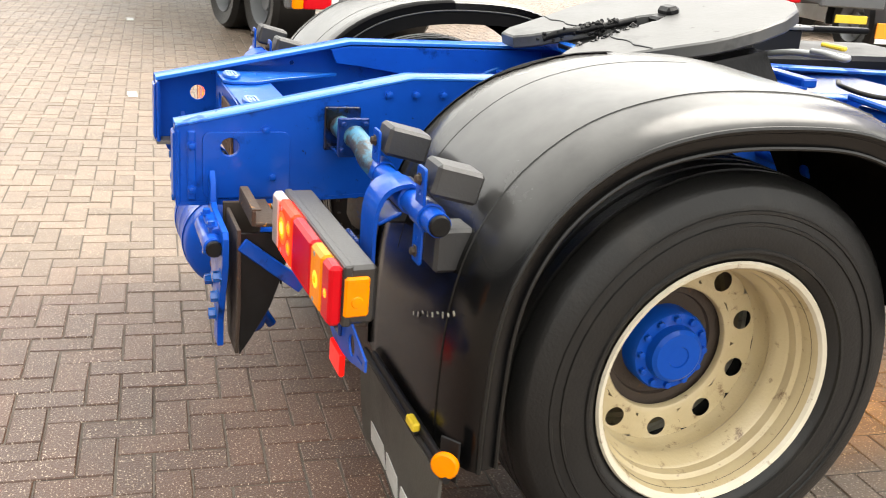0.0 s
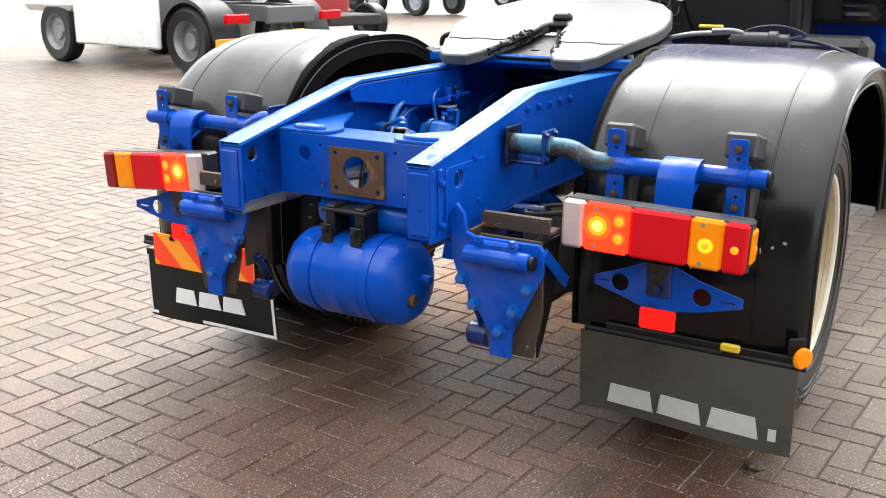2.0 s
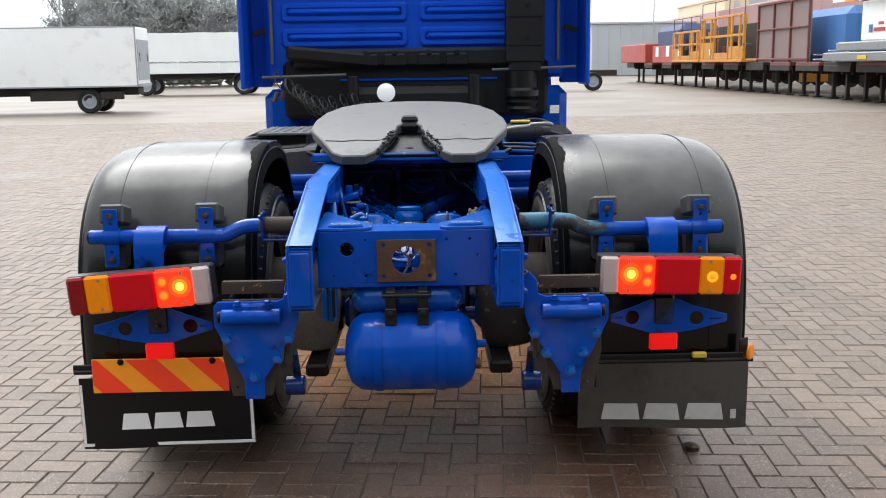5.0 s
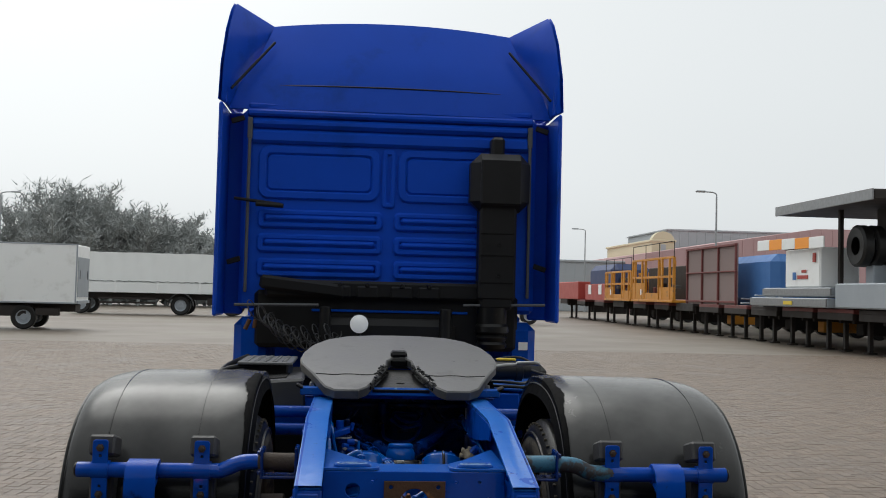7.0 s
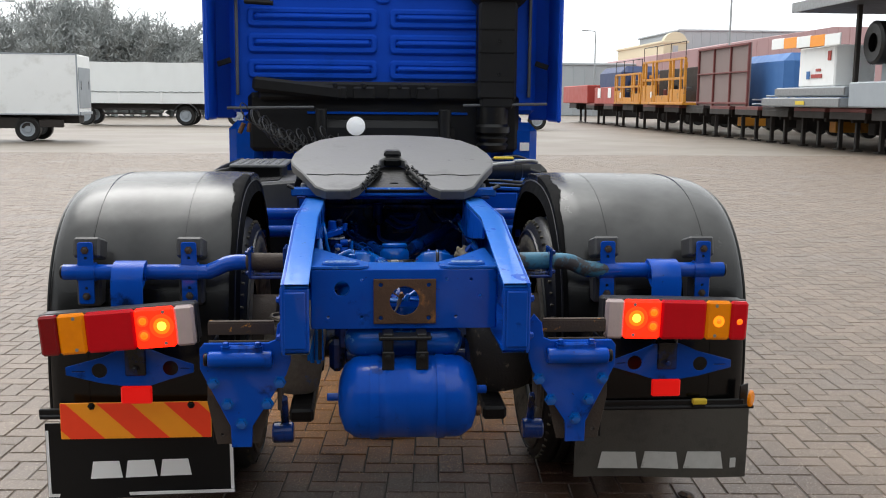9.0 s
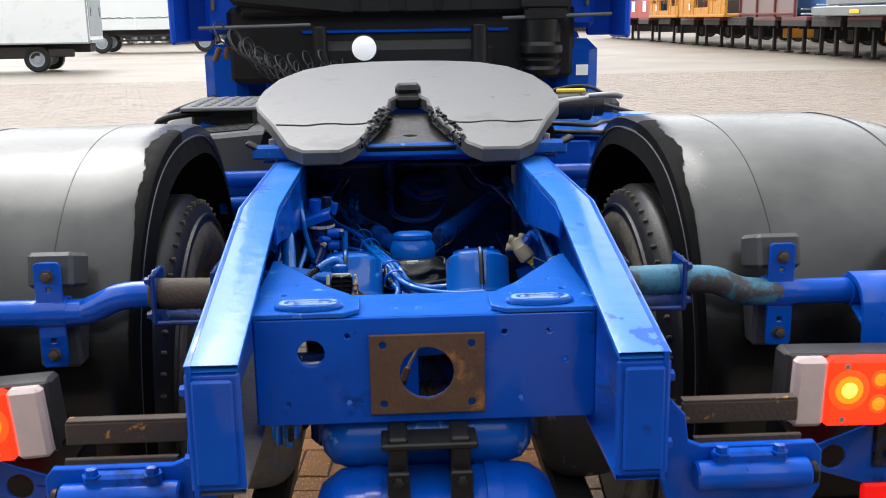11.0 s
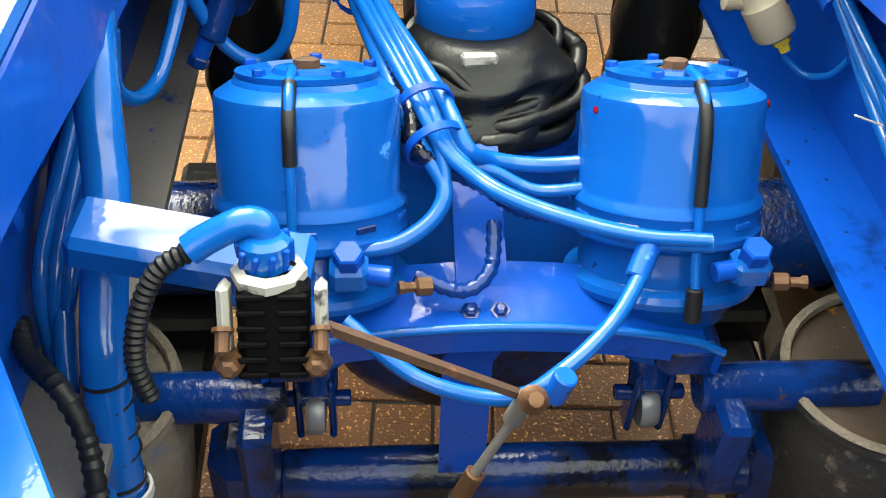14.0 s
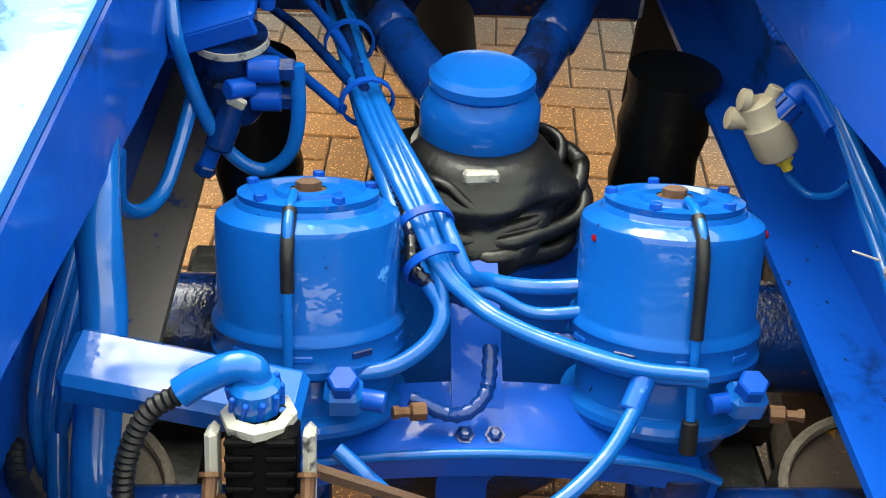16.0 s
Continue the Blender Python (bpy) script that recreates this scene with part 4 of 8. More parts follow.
# wheels
def wheel(x, s, dish_out):
    """A wheel whose outer side faces s; axle line at y 1.25, z 0.535."""
    c = (x, 1.25, 0.535)
    w, R, rr = 0.150, 0.535, 0.300
    prof = [(rr, -0.105), (rr + 0.03, -0.125), (0.40, -w), (0.47, -w + 0.004), (0.510, -w + 0.022), (0.528, -w + 0.045)]
    for g in (-0.075, -0.025, 0.025, 0.075):
        prof += [(R, g - 0.020), (R, g - 0.008), (R - 0.012, g - 0.006), (R - 0.012, g + 0.006), (R, g + 0.008)]
    prof += [(0.528, w - 0.045), (0.510, w - 0.022), (0.505, w - 0.020), (0.47, w - 0.004), (0.458, w - 0.003), (0.456, w), (0.449, w), (0.447, w - 0.004), (0.430, w - 0.002), (0.428, w + 0.002), (0.421, w + 0.002), (0.419, w - 0.002), (0.395, w), (0.365, w - 0.004), (0.362, w + 0.001), (0.355, w + 0.001), (0.353, w - 0.006), (0.345, w - 0.008), (rr + 0.03, 0.125), (rr, 0.105)]
    wh = part("wheel", MB(s).lathe((x, 1.25, 0.535), (1, 0, 0), prof, 64), TYRE, truck)
    wh.name = "tyre"
    if not dish_out:
        part("muddy_sidewall", MB(s).lathe(c, (1, 0, 0), [(0.318, -0.121), (0.334, -0.130), (0.400, -0.1535), (0.440, -0.1525), (0.455, -0.148)], 64), TYRE_DIRT, wh, "sidewall caked with pale dried mud")
        part("sidewall_rib", MB(s).lathe(c, (1, 0, 0), [(0.468, -0.145), (0.470, -0.151), (0.478, -0.150), (0.480, -0.142)], 64), TYRE, wh)
        lug = MB(s)
        for i in range(64):
            a = 2 * math.pi * i / 64
            lug.box((x - 0.126, c[1] + 0.513 * math.cos(a), c[2] + 0.513 * math.sin(a)), (0.013, 0.013, 0.008), 0.002, (math.degrees(a), 0, 0))
        tagged(part("shoulder_tread", lug, TYRE_DIRT, wh, "worn nubs along the tyre shoulder"), "", "", "", "stuff")
    rim = [(0.304, 0.116), (0.320, 0.122), (0.327, 0.130), (0.322, 0.136), (0.312, 0.132), (0.302, 0.114), (0.300, 0.098), (0.297, 0.092), (0.296, 0.074), (0.286, 0.064), (0.283, 0.040), (0.277, 0.034), (0.270, 0.010), (0.266, 0.004), (0.266, -0.020), (0.272, -0.028), (0.272, -0.045)]
    disc = [(0.272, -0.045), (0.271, -0.062), (0.266, -0.076), (0.176, -0.088), (0.160, -0.085), (0.152, -0.086), (0.148, -0.100)]
    bar = part("rim", MB(s).lathe(c, (1, 0, 0), rim, 64), CREAM, wh, "tan painted deep-dish steel rim")
    part("rim_lip", MB(s).lathe(c, (1, 0, 0), [(0.318, 0.1225), (0.3275, 0.1305), (0.3225, 0.1375), (0.312, 0.1335), (0.306, 0.124)], 64), RIM_LIP, bar, "pale worn rim lip")
    # disc with hand holes: a ring of quads with gaps framed by bosses
    n = 80
    q = MB(s)
    holes = [2 * math.pi * (i + 0.5) / 10 for i in range(10)]
    q.lathe(c, (1, 0, 0), [disc[0], disc[1], disc[2], (0.262, -0.083)], n)
    q.lathe(c, (1, 0, 0), [(0.194, -0.0875), (0.182, -0.0885), (0.176, -0.091), (0.173, -0.096), (0.173, -0.110)], n)
    vs, fs = [], []
    for k, a in enumerate(holes):
        m = 24
        for i in range(m):
            t = 2 * math.pi * i / m
            vs.append((-0.0855, 0.228 * math.cos(a) + 0.0275 * math.cos(t), 0.228 * math.sin(a) + 0.0275 * math.sin(t)))
            # outer boundary of this sector in polar form
            ct, st = math.cos(t - a), math.sin(t - a)
            r_off, a_off = ct, st
            f = 1 / max(abs(r_off), abs(a_off))
            r = 0.228 + 0.034 * r_off * f
            aa = a + (math.pi / 10) * a_off * f
            vs.append((-0.083 if r > 0.228 else -0.0875, r * math.cos(aa), r * math.sin(aa)))
        for i in range(m):
            j, o = (i + 1) % m, k * 2 * m
            fs.append((o + 2 * i, o + 2 * i + 1, o + 2 * j + 1, o + 2 * j))
    q.add([(x + v[0], c[1] + v[1], c[2] + v[2]) for v in vs], [f[::-1] for f in fs])
    part("wheel_disc", q, CREAM, wh)
    return wh


def axle_end(s):
    outer = wheel(1.060, s, True)
    wheel(0.725, s, False)
    hub = MB(s).lathe((0.90, 1.25, 0.535), (1, 0, 0), [(0.112, -0.05), (0.112, 0.080), (0.107, 0.088), (0.078, 0.090), (0.074, 0.116), (0.064, 0.124), (0.030, 0.126), (0.028, 0.122), (0, 0.122)], 40)
    h = part("hub", hub, BLUE, outer, "blue painted wheel hub")
    bolts("hub_bolt", [(s * 0.986, 1.25 + 0.094 * math.cos(k * math.pi / 6), 0.535 + 0.094 * math.sin(k * math.pi / 6)) for k in range(12)], (s, 0, 0), BLUE, h, 0.010, 0.014)
    part("hub_flange", MB(s).lathe((0.946, 1.25, 0.535), (1, 0, 0), [(0.190, -0.05), (0.190, -0.012), (0.150, -0.010), (0.146, -0.02), (0.105, -0.02)], 40), RUST_DARK, outer, "dark rusty hub flange")
    drum = MB(s).lathe((0.55, 1.25, 0.535), (1, 0, 0), [(0.08, -0.06), (0.20, -0.05), (0.20, 0.20), (0.10, 0.22)], 40)
    part("brake_drum", drum, RUST_DARK, outer)


for side in (-1, 1):
    axle_end(side)


# ---- axle, brakes and pipes between the rails ----
ax = MB().cyl((-0.50, 1.25, 0.535), (0.50, 1.25, 0.535), 0.075, n=24)
ax.lathe((0, 1.25, 0.535), (1, 0, 0), [(0.075, -0.26), (0.12, -0.2), (0.185, -0.1), (0.20, 0), (0.185, 0.1), (0.12, 0.2), (0.075, 0.26)], 32)
ax.lathe((0.0, 1.25, 0.535), (0, 1, 0), [(0.0, -0.20), (0.12, -0.19), (0.17, -0.15), (0.19, -0.05), (0.19, 0.08), (0.12, 0.30), (0.07, 0.42), (0, 0.43)], 32)
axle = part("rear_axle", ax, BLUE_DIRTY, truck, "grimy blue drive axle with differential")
PLACE["at"] = (-0.005, 0.020, -0.012)
boot = MB()
prof = [(0.084, -0.106), (0.098, -0.092), (0.106, -0.078), (0.104, -0.064), (0.094, -0.054), (0.090, -0.046), (0.098, -0.038), (0.094, -0.030), (0.078, -0.022), (0.074, -0.014), (0.066, -0.006), (0.056, -0.002), (0.0, -0.002)]
boot.lathe((0.0, 1.165, 0.905), (0, 0.12, 1), prof, 72)
folded = []
for x, y, z in boot.v:
    a = math.atan2(y - 1.165, x)
    k = min(1.0, max(0.0, (0.905 - z) / 0.05))
    r = 1 + k * (0.10 * math.sin(3 * a + 60 * z) + 0.07 * math.sin(7 * a - 130 * z) + 0.035 * math.sin(150 * z + 2 * math.sin(2 * a)))
    folded.append((x * r, 1.165 + (y - 1.165) * r, z - k * 0.010 * math.sin(3 * a + 1)))
boot.v = folded
bt = part("rubber_boot", boot, RUBBER, axle, "crumpled black rubber boot", 180)
for k, (r, z, w) in enumerate(((0.078, 0.878, 0.006), (0.092, 0.864, 0.009), (0.101, 0.848, 0.009), (0.104, 0.828, 0.010))):
    loop = []
    for i in range(25):
        a = 2 * math.pi * i / 24
        rr = r * (1 + 0.07 * math.sin(3 * a + 1.7 * k) + 0.04 * math.sin(7 * a + 2.3 * k))
        loop.append((rr * math.cos(a), 1.160 + rr * math.sin(a), z + 0.011 * math.sin(2 * a + 1.3 * k) + 0.005 * math.sin(5 * a + k)))
    part("boot_fold", MB().tube(loop, w, 10, 3), RUBBER, bt, "", 180)
part("axle_neck", MB().lathe((0.0, 1.165, 0.66), (0, 0.12, 1), [(0.17, 0), (0.15, 0.06), (0.128, 0.10), (0.122, 0.125), (0.126, 0.130), (0.126, 0.142), (0.10, 0.146)], 40), BLUE_WORN, axle, "scuffed blue neck of the differential housing")
cap = MB().lathe((0.0, 1.165, 0.897), (0, 0.12, 1), [(0.057, 0), (0.0615, 0.010), (0.0615, 0.045), (0.054, 0.058), (0.050, 0.063), (0.054, 0.067), (0.054, 0.076), (0.047, 0.082), (0.042, 0.079), (0, 0.078)], 40)
stay = part("stay_joint", cap, BLUE_CAN, truck, "round blue cap of the axle stay joint")
part("hose_clip", MB().lathe((0.0, 1.165, 0.892), (0, 0.12, 1), [(0.064, -0.003), (0.0700, -0.003), (0.0700, 0.003), (0.064, 0.004)], 36).box((-0.003, 1.088, 0.912), (0.036, 0.032, 0.013), 0.003, (-20, 0, 4)), OFF_WHITE, stay, "bright steel hose clip")
for side in (-1, 1):
    part("stay_tube", MB(side).cyl((0.035, 1.20, 0.925), (0.32, 1.82, 0.985), 0.027, n=20).lathe((0.085, 1.308, 0.936), (0.285, 0.62, 0.06), [(0.027, 0), (0.031, 0.008), (0.031, 0.07), (0.027, 0.08)], 20), BLUE_DIRTY, stay)

TILT_AXIS = Vector((0, 0.42, 0.907))


def brake_chamber(s):
    n = Vector((0.16, 0.995, 0.955))
    b = MB(s)
    b.lathe(n - 0.134 * TILT_AXIS, TILT_AXIS, [(0.070, -0.01), (0.083, -0.006), (0.0865, -0.002), (0.0870, 0.004), (0.0845, 0.008), (0.0845, 0.022), (0.0860, 0.025), (0.0850, 0.029), (0.0815, 0.033), (0.0803, 0.036), (0.0803, 0.114), (0.0790, 0.1195), (0.067, 0.1275), (0.064, 0.128), (0.062, 0.1325), (0.048, 0.1335), (0.046, 0.1320), (0.030, 0.1338), (0, 0.1338)], 64)
    ch = part("brake_chamber", b, BLUE_CAN, truck, "glossy blue spring brake chamber with rusty top nut")
    lo = MB(s).lathe(n - 0.134 * TILT_AXIS, TILT_AXIS, [(0, -0.135), (0.030, -0.132), (0.035, -0.105), (0.062, -0.085), (0.076, -0.062), (0.087, -0.056), (0.089, -0.050), (0.087, -0.044), (0.076, -0.040), (0.074, -0.012), (0.070, -0.006)], 40)
    part("lower_housing", lo, BLUE_CAN, ch)
    nut = MB(s).lathe(n + 0.003 * TILT_AXIS, TILT_AXIS, [(0, 0), (0.018, 0), (0.018, 0.002), (0.0115, 0.002), (0.0115, 0.009), (0.008, 0.011), (0, 0.011)], 6)
    part("top_nut", nut, RUST, ch, "rusty hexagon nut")
    part("cap_plate", MB(s).lathe(n, TILT_AXIS, [(0.060, -0.001), (0.061, 0.004), (0.050, 0.0055), (0.047, 0.002), (0.030, 0.002), (0.028, 0.006), (0.016, 0.006)], 40), BLUE_CAN, ch)
    for k in range(5):
        a = 2 * math.pi * k / 5 + 0.4
        p = n + 0.004 * TILT_AXIS + 0.055 * (math.cos(a) * Vector((1, 0, 0)) + math.sin(a) * TILT_AXIS.cross(Vector((1, 0, 0))))
        part("cap_bolt", MB(s).cyl(p, p + 0.006 * TILT_AXIS, 0.0055, n=6), BLUE, ch)
    if s > 0:
        for dx, dy in ((-0.070, -0.030), (0.074, -0.022)):
            part("red_plug", MB(s).lathe(n + Vector((dx, dy, 0)) - 0.014 * TILT_AXIS, (dx, dy, 0.03), [(0, -0.004), (0.005, -0.003), (0.0055, 0.002), (0.003, 0.006), (0, 0.0065)], 12), DARK_RED, ch, "small red plug")
    for i in range(10):
        a = 2 * math.pi * (i + 0.5) / 10
        u, v = Vector((1, 0, 0)), TILT_AXIS.cross(Vector((1, 0, 0)))
        d = math.cos(a) * u + math.sin(a) * v
        p = n - 0.119 * TILT_AXIS + 0.0842 * d
        q = TILT_AXIS.cross(d)
        turn = Matrix((q, d, TILT_AXIS)).transposed().to_4x4()
        slot = MB().box((0, 0, 0), (0.020, 0.003, 0.006), 0.001)
        part("crimp_slot", MB(s).add(slot.v, slot.f, Matrix.Translation(p) @ turn), BLUE_WORN if i % 3 else BLUE_DIRTY, ch)
    f = TILT_AXIS.cross(Vector((1, 0, 0)))
    front = -f if f.y > 0 else f
    br_pts = [n + 0.008 * TILT_AXIS + 0.028 * front, n + 0.002 * TILT_AXIS + 0.060 * front, n - 0.025 * TILT_AXIS + 0.084 * front, n - 0.125 * TILT_AXIS + 0.090 * front, n - 0.165 * TILT_AXIS + 0.095 * front]
    br_pts = [p + Vector((0.004 if s > 0 else 0.010, 0, 0)) for p in br_pts]
    part("breather_hose", MB(s).tube(br_pts, 0.0042, 8, 5), BLUE_GLOSS, ch)
    part("hose_sleeve", MB(s).tube([br_pts[1], br_pts[2], br_pts[2].lerp(br_pts[3], 0.35 if s < 0 else 0.7)], 0.0058, 8, 5), BLACK_PIPE, ch)
    if s > 0:
        part("hose_boot", MB(s).cyl(br_pts[4], br_pts[4] - 0.03 * TILT_AXIS, 0.0075, n=10), BLACK_PIPE, ch)
    fit = MB(s)
    p = n - 0.150 * TILT_AXIS + 0.086 * front + Vector((0.0 if s > 0 else -0.045, 0, 0)) + Vector((0.052 if s > 0 else 0.01, 0, 0))
    fit.box(p, (0.032, 0.028, 0.026), 0.005)
    un = part("pipe_union", fit, BLUE_GLOSS, ch)
    part("union_nut", MB(s).cyl(p + Vector((0, 0, 0.01)), p + Vector((0, -0.004, 0.028)), 0.013, n=6), BLUE, un)
    part("union_stub", MB(s).cyl(p, p + Vector((-0.035 if s < 0 else -0.032, -0.006, 0.0)), 0.009, n=10), BLUE, un)
    nip = MB(s)
    p2 = p + Vector((0.034 if s > 0 else -0.058, -0.004, -0.014))
    nip.lathe(p2, (1, -0.2, 0.15), [(0, -0.010), (0.008, -0.010), (0.008, 0.002), (0.0045, 0.004), (0.0045, 0.012), (0.006, 0.014), (0.006, 0.018), (0, 0.019)], 8)
    part("rusty_nipple", nip, BRASS, ch, "rusty brass nipple")
    foot = MB(s).cyl(n - 0.24 * TILT_AXIS, n - 0.30 * TILT_AXIS, 0.020)
    part("push_rod", foot, BLUE_DIRTY, ch)
    cx, cy = 0.162, 0.868
    for x in (cx - 0.016, cx + 0.016):
        part("clevis_cheek", MB(s).box((x, cy, 0.665), (0.007, 0.026, 0.085), 0.003), BLUE_DIRTY, ch)
    part("clevis_roller", MB(s).lathe((cx - 0.009, cy - 0.002, 0.655), (1, 0, 0), [(0, 0), (0.021, 0), (0.023, 0.004), (0.023, 0.014), (0.021, 0.018), (0, 0.018)], 20), STEEL, ch, "worn steel clevis roller")
    part("clevis_pin", MB(s).cyl((cx - 0.034, cy, 0.672), (cx + 0.034, cy, 0.672), 0.008, n=10), BLUE_DIRTY, ch)


for side in (-1, 1):
    brake_chamber(side)

yoke = MB()
yp = smooth_path([(-0.205, 0.768), (-0.17, 0.786), (-0.10, 0.800), (0.0, 0.807), (0.10, 0.800), (0.17, 0.786), (0.205, 0.768)], 5)
yoke.sweep([(0.836, 0.0), (0.833, -0.004), (0.833, -0.030), (0.842, -0.033), (0.915, -0.033), (0.915, 0.0), (0.836, 0.0)], yp, lambda p, q: (q[0], p[0], q[1] + p[1]))
yk = part("chamber_yoke", yoke, BLUE, truck, "curved blue cross yoke carrying the brake chambers")
part("yoke_edge", MB().tube([(q[0], 0.834, q[1]) for q in yp], 0.0045, 8, 1), BLUE_GLOSS, yk)
for side in (-1, 1):
    part("yoke_foot", MB(side).box((0.178, 0.856, 0.755), (0.056, 0.05, 0.045), 0.010), BLUE_DIRTY, yk)

flat = MB()
sp = smooth_path([(1.05, 0.86), (0.99, 0.845), (0.93, 0.82), (0.875, 0.80), (0.86, 0.775), (0.845, 0.70), (0.83, 0.60), (0.80, 0.50)], 4)
flat.sweep([(-0.012, 0.003), (0.034, 0.003), (0.034, -0.003), (-0.012, -0.003), (-0.012, 0.003)], sp, lambda p, q: (p[0] - 0.020 - (0.012 if q[1] < 0.76 else 0.0), q[0], q[1] + p[1]))
st = part("flat_strap", flat, BLUE, truck, "flat blue steel strap")
sb = MB().box((-0.009, 0.855, 0.803), (0.05, 0.026, 0.006), 0.002)
for x in (-0.022, 0.004):
    hexbolt(sb, (x, 0.853, 0.806), (0, -0.2, 1), 0.006, 0.006)
part("strap_bolt", sb, BLUE_DIRTY, st)

bar = MB().lathe((-0.20, 0.845, 0.575), (1, 0, 0), [(0, 0), (0.026, 0), (0.029, 0.004), (0.029, 0.41), (0.034, 0.413), (0.034, 0.43), (0.029, 0.433), (0.029, 0.47), (0, 0.47)], 32)
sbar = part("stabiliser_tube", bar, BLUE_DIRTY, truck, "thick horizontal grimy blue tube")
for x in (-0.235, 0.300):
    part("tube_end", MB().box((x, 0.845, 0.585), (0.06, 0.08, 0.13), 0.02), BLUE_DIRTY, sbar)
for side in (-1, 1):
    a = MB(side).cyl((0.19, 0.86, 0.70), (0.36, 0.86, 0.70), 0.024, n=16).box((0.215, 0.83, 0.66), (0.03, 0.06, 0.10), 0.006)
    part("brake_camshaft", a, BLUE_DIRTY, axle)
    bag = MB(side).lathe((0.425, 0.83, 0.455), (-0.14, 0.05, 1), [(0.0, 0), (0.10, 0.0), (0.118, 0.03), (0.122, 0.14), (0.118, 0.24), (0.106, 0.262), (0.104, 0.268), (0.110, 0.272), (0.108, 0.278), (0.100, 0.276)], 40)
    ab = part("air_spring", bag, AIRBAG if side > 0 else DUSTY, truck, "black rubber air spring with rusty top plate")
    part("top_plate", MB(side).lathe((0.425, 0.83, 0.455), (-0.14, 0.05, 1), [(0.101, 0.268), (0.096, 0.270), (0.06, 0.262), (0, 0.258)], 36), RUST_ORANGE if side > 0 else DUSTY, ab)
    part("bead_ring", MB(side).lathe((0.425, 0.83, 0.455), (-0.14, 0.05, 1), [(0.106, 0.276), (0.108, 0.280), (0.104, 0.283), (0.099, 0.281), (0.098, 0.274)], 40), DUSTY, ab, "pale crusted bead ring")
    low = MB(side).box((0.36, 1.05, 0.42), (0.09, 0.95, 0.05), 0.01).box((0.36, 1.25, 0.46), (0.12, 0.24, 0.06), 0.01)
    part("spring_beam", low, GREASE, truck)
    # Added dark sheet, no known part, blocking the bright gap beside the wheel.
    part("splash_sheet", MB(side).box((0.515, 2.05, 0.75), (0.27, 0.012, 0.72), 0.004), BLACK, truck)
    part("side_plate", MB(side).box((0.515, 2.02, 1.03), (0.27, 0.014, 0.17), 0.004), BLUE, truck)

# Ribbed rubber cylinders added in place of the inner tyres below the rails.
for side in (-1, 1):
    part("shock_absorber", MB(side).lathe((0.265, 1.40, 0.50), (0.02, 0.05, 1), [(0, 0), (0.055, 0), (0.058, 0.10), (0.054, 0.14), (0.060, 0.18), (0.055, 0.22), (0.061, 0.26), (0.055, 0.30), (0.060, 0.34), (0, 0.35)], 28), RUBBER, truck)
# level sensor: ribbed black block on a painted arm, with elbow plug, conduit and rusty link
arm = MB().box((-0.228, 0.775, 0.957), (0.165, 0.050, 0.030), 0.006, (4, 9, -6))
sensor = part("level_sensor", arm, BLUE_CAN, truck, "black ribbed level sensor on a blue arm")
blk = MB().box((-0.169, 0.716, 0.9455), (0.046, 0.036, 0.066), 0.006, (-28, 0, 0))
part("sensor_body", blk, DEAD_BLACK, sensor, "black ribbed sensor block")
for i in range(6):
    u = -0.028 + 0.0105 * i
    for x in (-0.182, -0.156):
        part("rib", MB().box((x, 0.716 + 0.469 * u - 0.0165, 0.9455 + 0.883 * u + 0.0088), (0.019, 0.006, 0.004), 0.001, (-28, 0, 0)), DEAD_BLACK, sensor)
for x in (-0.200, -0.138):
    part("sensor_leg", MB().box((x, 0.708, 0.952), (0.0080, 0.022, 0.062), 0.004, (-28, 0, 0)), OFF_WHITE, sensor, "off-white bracket leg")
col = MB().lathe((-0.172, 0.735, 0.978), (0, 0.25, 1), [(0.022, -0.008), (0.025, -0.006), (0.025, 0.0), (0.018, 0.003)], 8)
part("sensor_collar", col, OFF_WHITE, sensor)
plug = MB().lathe((-0.174, 0.738, 0.978), (0, 0.25, 1), [(0.016, 0), (0.017, 0.005), (0.017, 0.018), (0.015, 0.020), (0.013, 0.022), (0.0, 0.023)], 12)
nutp = part("plug_nut", plug, BLUE_GLOSS, sensor)
for i in range(10):
    a = 2 * math.pi * i / 10
    part("plug_ridge", MB().box((-0.174 + 0.017 * math.cos(a), 0.741 + 0.017 * math.sin(a), 0.989), (0.004, 0.004, 0.016), 0.001, (-14, 0, math.degrees(a))), BLUE, nutp)
part("elbow_plug", MB().tube([(-0.174, 0.745, 0.990), (-0.175, 0.748, 1.003), (-0.186, 0.748, 1.007), (-0.208, 0.744, 0.998), (-0.222, 0.739, 0.991)], 0.0105, 12, 5), BLUE_GLOSS, sensor)
part("corrugated_conduit", MB().tube([(-0.218, 0.740, 0.992), (-0.242, 0.732, 0.980), (-0.257, 0.720, 0.952), (-0.262, 0.706, 0.920), (-0.256, 0.700, 0.890)], 0.0076, 10, 6, 200), BLACK_PIPE, sensor, "black corrugated conduit")
bolts("brass_bolt", [(-0.197, 0.692, 0.936), (-0.141, 0.692, 0.936)], (0, -0.9, 0.4), BRASS, sensor, 0.0068, 0.012, 6, "rusty brass-coloured bolt")
bolts("brass_tube", [(-0.200, 0.700, 0.960), (-0.138, 0.700, 0.960)], (0, -0.8, -0.5), BRASS, sensor, 0.0048, 0.016, 10)
